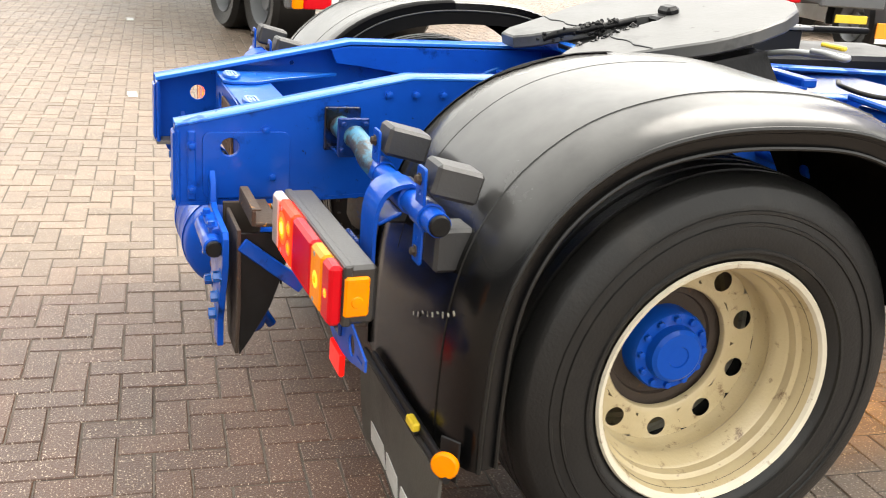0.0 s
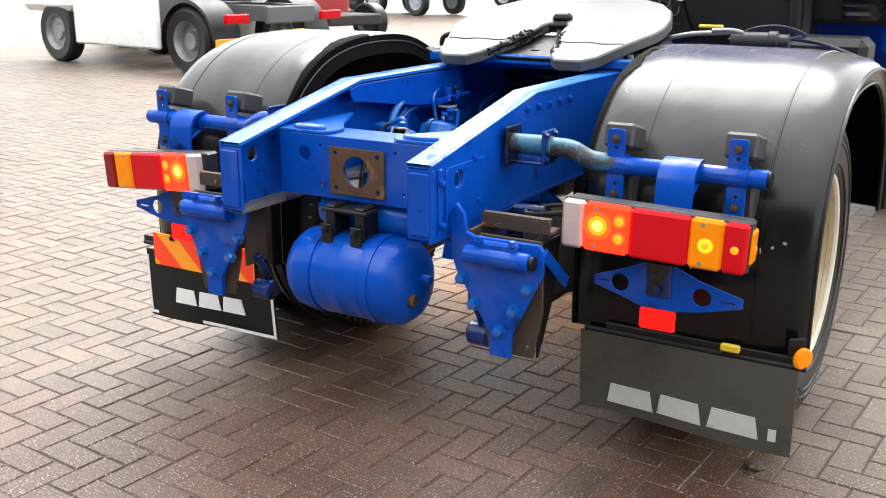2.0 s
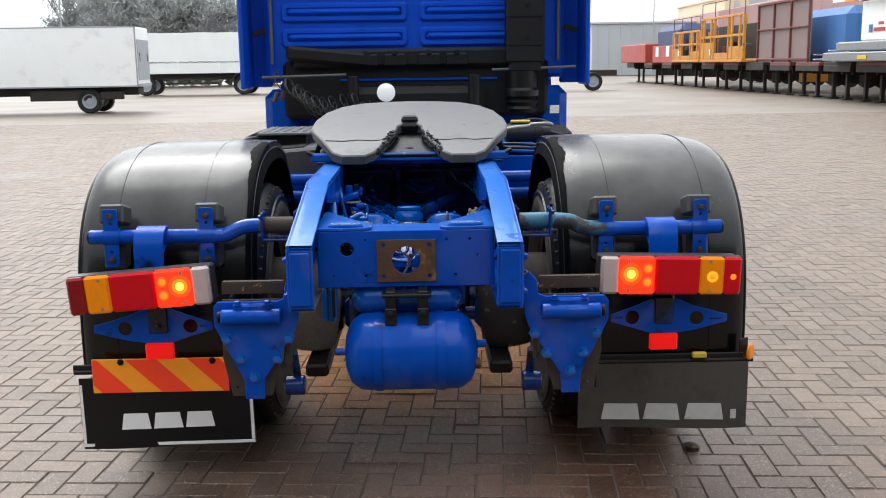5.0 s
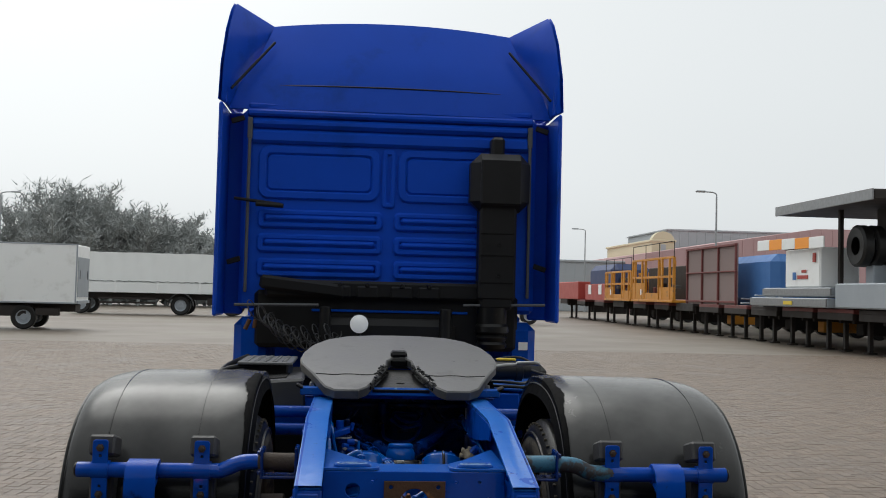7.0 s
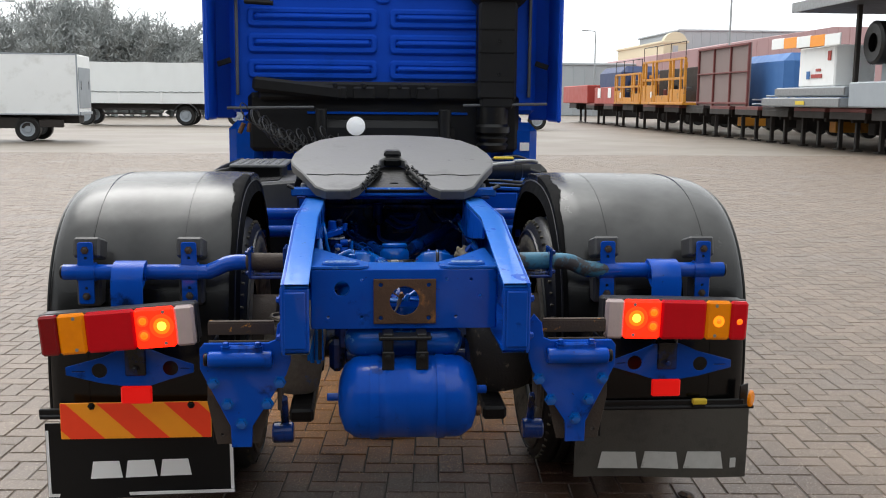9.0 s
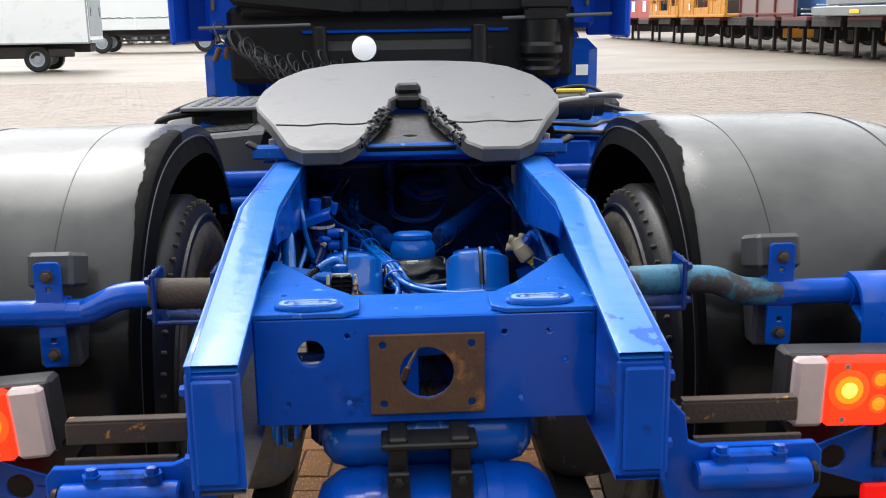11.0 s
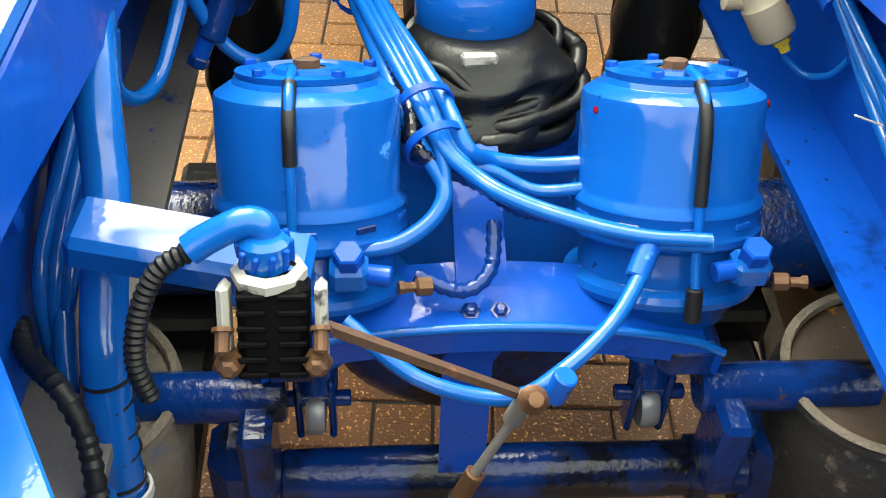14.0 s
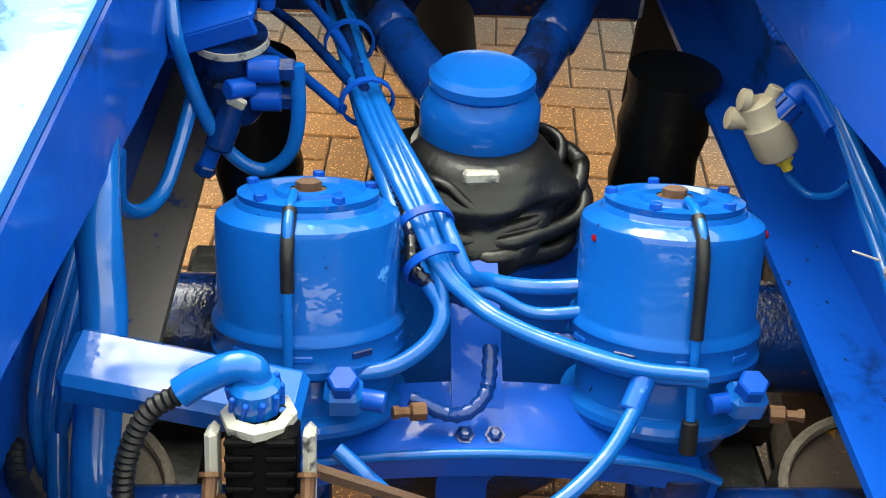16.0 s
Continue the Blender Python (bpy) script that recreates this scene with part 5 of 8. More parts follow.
lk = MB().add([(-0.135, 0.712, 0.947), (0.012, 0.740, 0.832), (0.016, 0.740, 0.822), (-0.132, 0.712, 0.936), (-0.135, 0.718, 0.947), (0.012, 0.746, 0.832), (0.016, 0.746, 0.822), (-0.132, 0.718, 0.936)], [(0, 3, 2, 1), (4, 5, 6, 7), (0, 1, 5, 4), (3, 7, 6, 2), (1, 2, 6, 5), (0, 4, 7, 3)])
part("link_arm", lk, RUST, sensor, "thin rusty link arm")
part("link_rod", MB().cyl((0.012, 0.738, 0.836), (0.002, 0.740, 0.802), 0.008, n=10).cyl((0.004, 0.740, 0.805), (-0.028, 0.725, 0.745), 0.0042, n=8), GRIMY, sensor, "thin grey steel drop rod")
part("lower_ball_joint", MB().cyl((-0.024, 0.727, 0.752), (-0.036, 0.722, 0.722), 0.0085, n=12), BRASS, sensor)
part("upper_ball_joint", MB().lathe((0.014, 0.732, 0.838), (0, -0.6, 0.8), [(0, 0), (0.011, 0), (0.012, 0.006), (0.008, 0.010), (0.006, 0.020), (0, 0.021)], 10), BRASS, sensor, "brass ball joint of the drop rod")
part("rod_boot", MB().cyl((-0.036, 0.722, 0.724), (-0.048, 0.720, 0.690), 0.010, 0.007, n=12), GREASE, sensor)

# hoses: bundle down the middle, splitting to the two brake chambers
BUNDLE = [(-0.19, 1.80, 0.985), (-0.175, 1.52, 0.955), (-0.154, 1.368, 0.936), (-0.110, 1.165, 0.930), (-0.064, 1.009, 0.917), (-0.043, 0.955, 0.896)]
LEFT_END = [(-0.043, 0.928, 0.882), (-0.054, 0.905, 0.868), (-0.085, 0.885, 0.858), (-0.125, 0.876, 0.857)]
RIGHT_END = [(-0.018, 0.928, 0.890), (0.013, 0.905, 0.885), (0.062, 0.880, 0.882), (0.115, 0.856, 0.884), (0.165, 0.843, 0.890)]


def shifted(pts, dx, dz):
    return [(x + dx * (0.6 + 0.4 * math.cos(i * 1.3 + dx * 300)), y, z + dz) for i, (x, y, z) in enumerate(pts)]


OFFS = [(-0.018, 0.0), (-0.007, 0.009), (0.005, 0.011), (0.016, 0.004), (-0.012, 0.012), (0.010, -0.004), (0.022, 0.009)]
for k, (dx, dz) in enumerate(OFFS):
    base = shifted(BUNDLE, dx, dz)
    if k < 2:
        pts = base + LEFT_END
    elif k < 5:
        pts = base + shifted(RIGHT_END, dx * 0.6, dz * 0.6)
    elif k == 5:
        pts = base + [(0.0, 0.955, 0.880), (0.04, 0.945, 0.865), (0.09, 0.945, 0.868)]
    else:
        pts = base + [(0.0, 0.965, 0.885), (0.045, 0.965, 0.878), (0.10, 0.965, 0.882)]
    part("brake_hose", MB().tube(pts, 0.0062 if k % 3 else 0.0075, 8, 6), BLUE_GLOSS, truck)
part("corrugated_hose", MB().tube(shifted(BUNDLE, -0.024, 0.006) + [(-0.01, 0.945, 0.872), (0.03, 0.935, 0.850), (0.09, 0.93, 0.845)], 0.0075, 8, 6, 110), BLUE_DIRTY, truck)
for p, d in (((-0.059, 0.998, 0.918), (-0.3, 0.9, 0.2)), ((-0.05, 0.965, 0.902), (-0.35, 0.9, 0.3)), ((-0.115, 1.175, 0.936), (-0.25, 0.95, 0.03)), ((-0.138, 1.29, 0.938), (-0.2, 0.95, 0))):
    part("cable_tie", MB().lathe(p, d, [(0.026, -0.004), (0.0285, -0.004), (0.0285, 0.004), (0.026, 0.004)], 16), BLUE, truck)
part("crossing_hose", MB().tube([(-0.128, 0.80, 0.855), (-0.07, 0.765, 0.825), (0.0, 0.752, 0.815), (0.045, 0.765, 0.835), (0.085, 0.795, 0.855), (0.112, 0.832, 0.872), (0.118, 0.848, 0.880)], 0.0068, 10, 6), BLUE_GLOSS, truck)
for p0, p1 in (((0.035, 0.752, 0.815), (0.043, 0.752, 0.842)), ((0.108, 0.83, 0.868), (0.122, 0.855, 0.884))):
    part("hose_union", MB().cyl(p0, p1, 0.010, n=8), BLUE_WORN, truck)
part("low_conduit", MB().tube([(-0.07, 0.87, 0.835), (-0.03, 0.86, 0.825), (-0.005, 0.875, 0.835), (0.0, 0.91, 0.86)], 0.0075, 8, 6, 110), BLUE_DIRTY, truck)
for k, pts in enumerate(([(-0.235, 1.70, 1.03), (-0.275, 1.52, 0.99), (-0.262, 1.40, 0.955), (-0.190, 1.30, 0.945), (-0.135, 1.20, 0.945)], [(-0.215, 1.74, 1.04), (-0.245, 1.56, 1.005), (-0.230, 1.42, 0.97), (-0.170, 1.32, 0.955), (-0.125, 1.22, 0.950)], [(-0.18, 1.78, 1.05), (-0.215, 1.60, 1.02), (-0.205, 1.46, 0.985), (-0.155, 1.34, 0.960), (-0.118, 1.18, 0.948)], [(-0.26, 1.66, 1.00), (-0.292, 1.48, 0.965), (-0.275, 1.36, 0.925), (-0.200, 1.26, 0.925), (-0.140, 1.17, 0.930)])):
    part("brake_hose", MB().tube(pts, 0.0058, 8, 6), BLUE if k % 2 else BLUE_DIRTY, truck)
for pts in ([(0.20, 1.88, 1.06), (0.235, 1.72, 1.02), (0.262, 1.56, 1.03), (0.30, 1.40, 1.01)], [(0.22, 1.90, 1.03), (0.25, 1.74, 0.99), (0.285, 1.58, 1.0), (0.318, 1.42, 0.985)], [(0.17, 1.92, 1.05), (0.20, 1.78, 1.0), (0.235, 1.66, 1.01), (0.285, 1.48, 1.04)]):
    part("loom_cable", MB().tube(pts, 0.0062, 8, 6), BLUE_DIRTY, truck)
part("coil_loop", MB().tube([(0.345, 0.80, 0.93), (0.315, 0.76, 0.915), (0.300, 0.71, 0.885), (0.312, 0.675, 0.865), (0.340, 0.68, 0.875), (0.350, 0.73, 0.905), (0.34, 0.79, 0.935)], 0.008, 8, 6, 130), BLUE_DIRTY, truck)
# left rail: valve cluster, loops and loom
vc = MB().lathe((-0.246, 1.175, 0.915), (0, 0, 1), [(0, 0), (0.020, 0), (0.026, 0.010), (0.026, 0.022), (0.034, 0.026), (0.034, 0.052), (0.030, 0.056), (0.030, 0.078), (0.036, 0.082), (0.036, 0.094), (0, 0.096)], 24).box((-0.262, 1.19, 0.965), (0.05, 0.05, 0.075), 0.008)
valve = part("relay_valve", vc, BLUE_DIRTY, truck, "blue painted relay valve cluster on a bracket")
part("valve_gasket", MB().lathe((-0.246, 1.175, 0.999), (0, 0, 1), [(0.034, 0), (0.0372, 0.001), (0.0372, 0.008), (0.034, 0.009)], 24), OFF_WHITE, valve, "crusted pale gasket")
part("valve_bracket", MB().box((-0.282, 1.23, 1.022), (0.135, 0.17, 0.010), 0.003, (0, -19, 0)).box((-0.282, 1.148, 1.013), (0.135, 0.008, 0.020), 0.002, (0, -19, 0)), BLUE, valve)
for p0, p1, r, k in (((-0.228, 1.15, 0.986), (-0.197, 1.15, 0.986), 0.0135, 14), ((-0.228, 1.15, 0.954), (-0.197, 1.15, 0.954), 0.0135, 14), ((-0.242, 1.155, 0.955), (-0.262, 1.130, 0.905), 0.014, 12), ((-0.266, 1.135, 0.905), (-0.276, 1.13, 0.884), 0.009, 10), ((-0.262, 1.21, 1.03), (-0.262, 1.21, 1.070), 0.017, 14), ((-0.232, 1.22, 1.04), (-0.232, 1.22, 1.075), 0.013, 12), ((-0.212, 1.19, 1.03), (-0.205, 1.19, 1.062), 0.008, 8), ((-0.225, 1.145, 0.97), (-0.246, 1.128, 0.975), 0.010, 8)):
    part("valve_port", MB().cyl(p0, p1, r, r, n=k), BLUE if k != 12 else BLUE_DIRTY, valve)
for z in (0.986, 0.954):
    part("port_nut", MB().cyl((-0.199, 1.15, z), (-0.183, 1.15, z), 0.012, n=6), BLUE_DIRTY, valve)
part("hex_plug", MB().cyl((-0.275, 1.13, 0.886), (-0.279, 1.127, 0.876), 0.011, n=6), BLUE_DIRTY, valve)
part("pale_clip", MB().box((-0.238, 1.128, 0.962), (0.018, 0.006, 0.012), 0.002, (0, 30, 0)), OFF_WHITE, valve)
part("side_valve", MB().box((-0.275, 1.28, 0.93), (0.07, 0.09, 0.09), 0.01), BLUE_DIRTY, valve)
for pts in ([(-0.318, 1.30, 1.10), (-0.293, 1.15, 1.042), (-0.284, 1.14, 0.985), (-0.268, 1.135, 0.930), (-0.245, 1.132, 0.893), (-0.218, 1.132, 0.879), (-0.193, 1.135, 0.897), (-0.182, 1.14, 0.935), (-0.181, 1.15, 0.992)], [(-0.283, 1.15, 0.956), (-0.294, 1.11, 0.923), (-0.305, 1.07, 0.899), (-0.317, 1.03, 0.905), (-0.325, 1.0, 0.939), (-0.318, 1.0, 0.993)]):
    part("air_line", MB().tube(pts, 0.0075, 8, 6), BLUE_GLOSS, truck)
for k in range(3):
    o = 0.011 * k - 0.016
    pts = [(-0.325 + o * 0.3, 1.45, 1.02 - o * 0.4), (-0.322 + o * 0.3, 1.06, 1.01 - o), (-0.325 + o * 0.5, 0.966, 0.975 - o * 0.4), (-0.332 + o * 0.8, 0.90, 0.935 - o * 0.5), (-0.340 + o, 0.82, 0.89 - o * 0.2), (-0.352 + o * 0.5, 0.80, 0.80), (-0.362 + o * 0.4, 0.79, 0.55)]
    part("loom_cable", MB().tube(pts, 0.0065, 8, 6), BLUE_GLOSS, truck)
part("corrugated_loom", MB().tube([(-0.375, 0.80, 0.86), (-0.352, 0.75, 0.877), (-0.318, 0.71, 0.888), (-0.303, 0.69, 0.862), (-0.296, 0.665, 0.835), (-0.292, 0.64, 0.77), (-0.292, 0.63, 0.62)], 0.0085, 8, 6, 110), BLACK_PIPE, truck)
part("drop_pipe", MB().tube([(-0.345, 1.15, 1.085), (-0.310, 0.92, 1.03), (-0.300, 0.845, 0.955), (-0.300, 0.785, 0.905), (-0.300, 0.745, 0.86), (-0.300, 0.715, 0.757), (-0.298, 0.70, 0.60)], 0.0175, 14, 5), BLUE_GLOSS, truck, "blue painted pipe wound with cable ties")
for k in range(9):
    t = k / 8
    pz = 0.86 - 0.18 * t
    p = Vector((-0.300, 0.745 - 0.30 * (0.86 - pz) if pz > 0.757 else 0.715 - 0.09 * (0.757 - pz), pz))
    part("pipe_winding", MB().lathe(p, (0.05 + 0.2 * (k % 2), -0.22, -0.95), [(0.0175, -0.0012), (0.0192, -0.0012), (0.0192, 0.0012), (0.0175, 0.0012)], 16), BLACK_PIPE, truck)
wt = MB().lathe((-0.300, 0.715, 0.757), (0.02, -0.2, -1), [(0.020, -0.004), (0.0225, -0.004), (0.0225, 0.004), (0.020, 0.004)], 16)
part("pipe_tie", wt, TIE, truck, "white cable tie")
for dx, dy in ((0.0, 0.0), (0.024, -0.012), (-0.012, 0.03)):
    part("air_line", MB().tube([(-0.350 + dx, 1.00 + dy, 0.965), (-0.346 + dx, 0.86 + dy, 0.900), (-0.338 + dx, 0.76 + dy, 0.820), (-0.326 + dx, 0.69 + dy, 0.730), (-0.322 + dx, 0.66 + dy, 0.60)], 0.0085, 8, 6), BLUE_GLOSS, truck)
# right rail: tan filter valve and loom
tv = MB().lathe((0.316, 1.15, 0.897), (-0.40, 0.22, 0.62), [(0, 0), (0.014, 0), (0.021, 0.004), (0.023, 0.010), (0.023, 0.042), (0.020, 0.046), (0.019, 0.066), (0.012, 0.070), (0, 0.070)], 20)
for p0, p1, r in (((0.292, 1.165, 0.940), (0.270, 1.168, 0.953), 0.0105), ((0.290, 1.165, 0.930), (0.262, 1.168, 0.931), 0.0105), ((0.293, 1.168, 0.945), (0.300, 1.172, 0.968), 0.0085)):
    tv.cyl(p0, p1, r, n=12)
tf = part("air_filter_valve", tv, TAN, truck, "tan plastic air valve with a blue plug")
for p in ((0.269, 1.168, 0.9535), (0.261, 1.168, 0.931)):
    part("port_cap", MB().lathe(p, (-1, 0.1, 0.15), [(0.012, -0.004), (0.012, 0.004), (0.008, 0.006), (0, 0.006)], 12), TAN, tf)
part("brass_tip", MB().lathe((0.317, 1.150, 0.899), (0.40, -0.22, -0.62), [(0.010, 0), (0.010, 0.008), (0.006, 0.010), (0.006, 0.018), (0, 0.018)], 8), YELLOW, tf, "small brass hose tip")
plug = part("filter_plug", MB().lathe((0.300, 1.163, 0.935), (0.55, 0.2, 0.62), [(0, 0), (0.016, 0), (0.017, 0.004), (0.017, 0.026), (0.013, 0.029), (0.013, 0.040), (0, 0.041)], 16).tube([(0.318, 1.172, 0.958), (0.329, 1.170, 0.968), (0.338, 1.15, 0.963), (0.343, 1.11, 0.956)], 0.010, 10, 4), BLUE, tf)
for k in range(8):
    a = 2 * math.pi * k / 8
    e, d = Vector((0.55, 0.2, 0.62)).normalized(), Vector((0, 0.95, -0.306))
    side_v = e.cross(d)
    p = Vector((0.300, 1.163, 0.935)) + 0.016 * e + 0.0168 * (math.cos(a) * d + math.sin(a) * side_v)
    part("grip_rib", MB().cyl(p - 0.011 * e, p + 0.009 * e, 0.0024, n=6), BLUE_DIRTY, plug)
part("filter_line", MB().tube([(0.324, 1.147, 0.884), (0.329, 1.145, 0.876), (0.349, 1.13, 0.864), (0.365, 1.11, 0.878), (0.373, 1.10, 0.902)], 0.0042, 8, 6), BLUE_GLOSS, tf)
for k in range(6):
    o = 0.010 * k
    sw = [0.008 * math.sin(2.4 * k + 1.3 * m) for m in range(7)]
    pts = [(0.300 + o * 0.4, 1.70, 1.02 + 0.004 * k), (0.300 + o * 0.5 + sw[1], 1.45, 1.03 - o * 0.5), (0.318 + o * 0.5 + sw[2], 1.30, 1.0 - o * 0.3 + sw[3]), (0.338 + o * 0.4 + sw[3], 1.15, 0.985 - o * 0.6 + sw[1]), (0.352 + o * 0.2 + sw[4], 1.00, 0.955 - o * 0.9 + sw[2]), (0.352 + o * 0.15 + sw[5], 0.82, 0.93 - o * 0.9 + sw[0]), (0.364, 0.62, 0.91 - o)]
    part("loom_cable", MB().tube(pts, 0.0065, 8, 6), BLUE_GLOSS, truck)
part("corrugated_loom", MB().tube([(0.312, 1.42, 1.05), (0.318, 1.33, 1.0), (0.330, 1.26, 0.975), (0.345, 1.28, 1.02), (0.35, 1.36, 1.04)], 0.0095, 8, 6, 110), BLUE, truck)
part("coil_conduit", MB().tube([(0.35, 0.72, 0.93), (0.30, 0.70, 0.90), (0.285, 0.66, 0.86), (0.30, 0.61, 0.85), (0.345, 0.57, 0.86)], 0.010, 8, 6, 130), BLACK_PIPE, truck)
for p in ((0.352, 0.93, 0.94), (0.356, 0.82, 0.915)):
    tie = part("loom_tie", MB().lathe(p, (0.1, -1, -0.15), [(0.0195, -0.0016), (0.0208, -0.0016), (0.0208, 0.0016), (0.0195, 0.0016)], 16), TIE, truck, "white cable tie")
    part("tie_tail", MB().box((p[0] - 0.040, p[1], p[2] + 0.012), (0.035, 0.003, 0.0015), 0.0005, (0, 25, 10)), TIE, tie)
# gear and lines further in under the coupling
# Extended up and down to block bright ground and darken the well.
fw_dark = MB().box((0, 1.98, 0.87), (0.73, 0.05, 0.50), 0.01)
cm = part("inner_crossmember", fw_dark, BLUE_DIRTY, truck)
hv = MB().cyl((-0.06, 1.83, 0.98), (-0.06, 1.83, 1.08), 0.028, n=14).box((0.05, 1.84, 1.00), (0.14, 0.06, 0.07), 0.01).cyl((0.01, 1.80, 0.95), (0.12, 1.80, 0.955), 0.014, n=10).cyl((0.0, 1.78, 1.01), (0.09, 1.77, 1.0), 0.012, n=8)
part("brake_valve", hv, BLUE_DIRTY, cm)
for pts in ([(-0.06, 1.82, 0.97), (-0.05, 1.74, 0.92), (0.02, 1.70, 0.905), (0.09, 1.72, 0.92), (0.13, 1.80, 0.97)], [(0.0, 1.79, 1.02), (0.05, 1.72, 1.0), (0.11, 1.73, 1.0), (0.14, 1.82, 1.03)], [(-0.02, 1.80, 1.0), (0.04, 1.71, 0.975), (0.12, 1.74, 0.985)]):
    part("brake_line", MB().tube(pts, 0.008, 8, 6), BLUE, cm)
part("propeller_shaft", MB().cyl((0.0, 1.66, 0.60), (0.0, 4.2, 0.78), 0.055, n=24), RUST_DARK, truck)
part("gearbox", MB().box((0, 3.3, 0.82), (0.5, 0.9, 0.45), 0.08).cyl((0, 2.6, 0.78), (0, 2.9, 0.8), 0.15, 0.2, n=24), GREASE, truck)
dark = MB().box((0.0, 2.35, 1.06), (0.78, 0.9, 0.02), 0.005)
part("deck_plate", dark, BLUE_DIRTY, truck)

# ---- fifth wheel ----
PLACE["at"] = (0, 0, 0)
FW = Matrix.Translation((0, 1.235, 1.190)) @ pose(0, 0, 0, 13.8, 0, 0)


def fifth_wheel():
    out = [(-0.292, 0.0), (-0.195, 0.0), (-0.158, 0.045), (-0.075, 0.30), (-0.062, 0.42), (-0.03, 0.47), (0.03, 0.47), (0.062, 0.42), (0.075, 0.30), (0.158, 0.045), (0.195, 0.0), (0.292, 0.0), (0.335, 0.045), (0.395, 0.22)]
    out += [(0.452, 0.36), (0.462, 0.43), (0.452, 0.53), (0.415, 0.65), (0.345, 0.75), (0.25, 0.81), (0.12, 0.835), (0, 0.84), (-0.12, 0.835), (-0.25, 0.81), (-0.345, 0.75), (-0.415, 0.65), (-0.452, 0.53), (-0.462, 0.43), (-0.452, 0.36), (-0.395, 0.22), (-0.335, 0.045)]
    pl = plate(out, (), 0.045, "xy", -0.022, 0.006)
    mb = MB().add(pl.v, pl.f, FW)
    fw = part("fifth_wheel", mb, PLATE, truck, "grey greasy fifth wheel coupling plate with a V-shaped throat")
    q = MB().box((0, 0.495, 0.008), (0.080, 0.05, 0.035), 0.012).box((0, 0.46, -0.02), (0.075, 0.05, 0.04), 0.008)
    part("lock_jaw", MB().add(q.v, q.f, FW), GREASE, fw, "black greasy locking jaw")
    q = MB()
    random.seed(4)
    for i in range(240):
        sgn = random.choice((-1, 1))
        t = random.random() ** 0.6
        x, y = sgn * (0.155 - 0.085 * t + random.uniform(-0.012, 0.012)), 0.06 + 0.27 * t
        q.box((x, y, -0.012 + random.uniform(-0.02, 0.016)), (random.uniform(0.006, 0.018), random.uniform(0.008, 0.024), random.uniform(0.004, 0.012)), 0.002, (random.uniform(-40, 40), random.uniform(-40, 40), random.uniform(0, 90)))
    for sgn in (-1, 1):
        q.tube([(sgn * x, y, z) for x, y, z in ((0.146, 0.085, -0.022), (0.138, 0.11, -0.016), (0.118, 0.165, -0.010), (0.105, 0.21, -0.015), (0.088, 0.26, -0.010), (0.074, 0.31, -0.014), (0.062, 0.40, -0.012))], 0.013, 8, 4)
    tagged(part("grease", MB().add(q.v, q.f, FW), GREASE, fw, "lumps of black grease along the throat"), "", "", "", "stuff")
    for s in (-1, 1):
        q = MB().tube([(s * 0.385, 0.205, 0.0005), (s * 0.34, 0.199, 0.001), (s * 0.30, 0.193, 0.0012), (s * 0.26, 0.204, 0.0008), (s * 0.22, 0.206, 0.0006), (s * 0.18, 0.197, 0.001), (s * 0.14, 0.20, 0.001), (s * 0.115, 0.212, 0.0)], 0.0030, 5, 6)
        part("plate_crack", MB().add(q.v, q.f, FW), GREASE, fw)
    q = plate([(-0.125, 0.135), (0.125, 0.135), (0.075, 0.42), (-0.075, 0.42)], [ring(0.0, 0.22, 0.010, 12, 0.022)], 0.02, "xy", -0.055, 0.003)
    part("throat_plate", MB().add(q.v, q.f, FW), GREASE, fw)
    q = MB()
    for s in (-1, 1):
        q.box((s * 0.24, 0.30, -0.06), (0.02, 0.30, 0.05), 0.005).box((s * 0.36, 0.42, -0.07), (0.02, 0.30, 0.08), 0.006)
    q.box((0, 0.62, -0.06), (0.6, 0.02, 0.05), 0.005)
    part("plate_rib", MB().add(q.v, q.f, FW), GREASE, fw)
    base = part("mounting_plate", MB().box((0, 1.72, 1.135), (0.86, 0.55, 0.012), 0.003), BLUE, truck, "blue mounting plate under the coupling")
    part("edge_bar", MB().box((0, 1.405, 1.166), (0.90, 0.055, 0.038), 0.006), BLUE_WORN, base)
    part("edge_bar", MB().box((0, 2.0, 1.150), (0.86, 0.06, 0.03), 0.006), BLUE, base)
    for s in (-1, 1):
        part("end_hook", MB(s).box((0.452, 1.405, 1.186), (0.035, 0.06, 0.012), 0.004, (0, -28, 0)), BLACK, base)
        pd = MB(s)
        pd.add([(0.33, 1.58, 1.145), (0.46, 1.58, 1.145), (0.44, 1.58, 1.205), (0.35, 1.58, 1.205), (0.33, 1.86, 1.145), (0.46, 1.86, 1.145), (0.44, 1.80, 1.25), (0.35, 1.80, 1.25)], [(0, 1, 2, 3), (5, 4, 7, 6), (1, 5, 6, 2), (4, 0, 3, 7), (3, 2, 6, 7)])
        part("pedestal", pd, GREASE, base)
        bolts("pedestal_bolt", [(s * 0.40, y, 1.175) for y in (1.47, 1.55)], (0, 0, 1), STEEL, base, 0.013, 0.02)
    hd = MB().tube([(0.42, 1.82, 1.24), (0.52, 1.84, 1.26), (0.60, 1.86, 1.265), (0.66, 1.88, 1.27)], 0.010, 8, 5).tube([(0.60, 1.84, 1.275), (0.68, 1.82, 1.28), (0.71, 1.86, 1.27), (0.68, 1.90, 1.27), (0.60, 1.89, 1.268)], 0.009, 8, 6)
    part("release_handle", hd, STEEL, fw)
    part("handle_tag", MB().box((0.56, 1.95, 1.285), (0.10, 0.02, 0.014), 0.004), YELLOW, fw)


fifth_wheel()

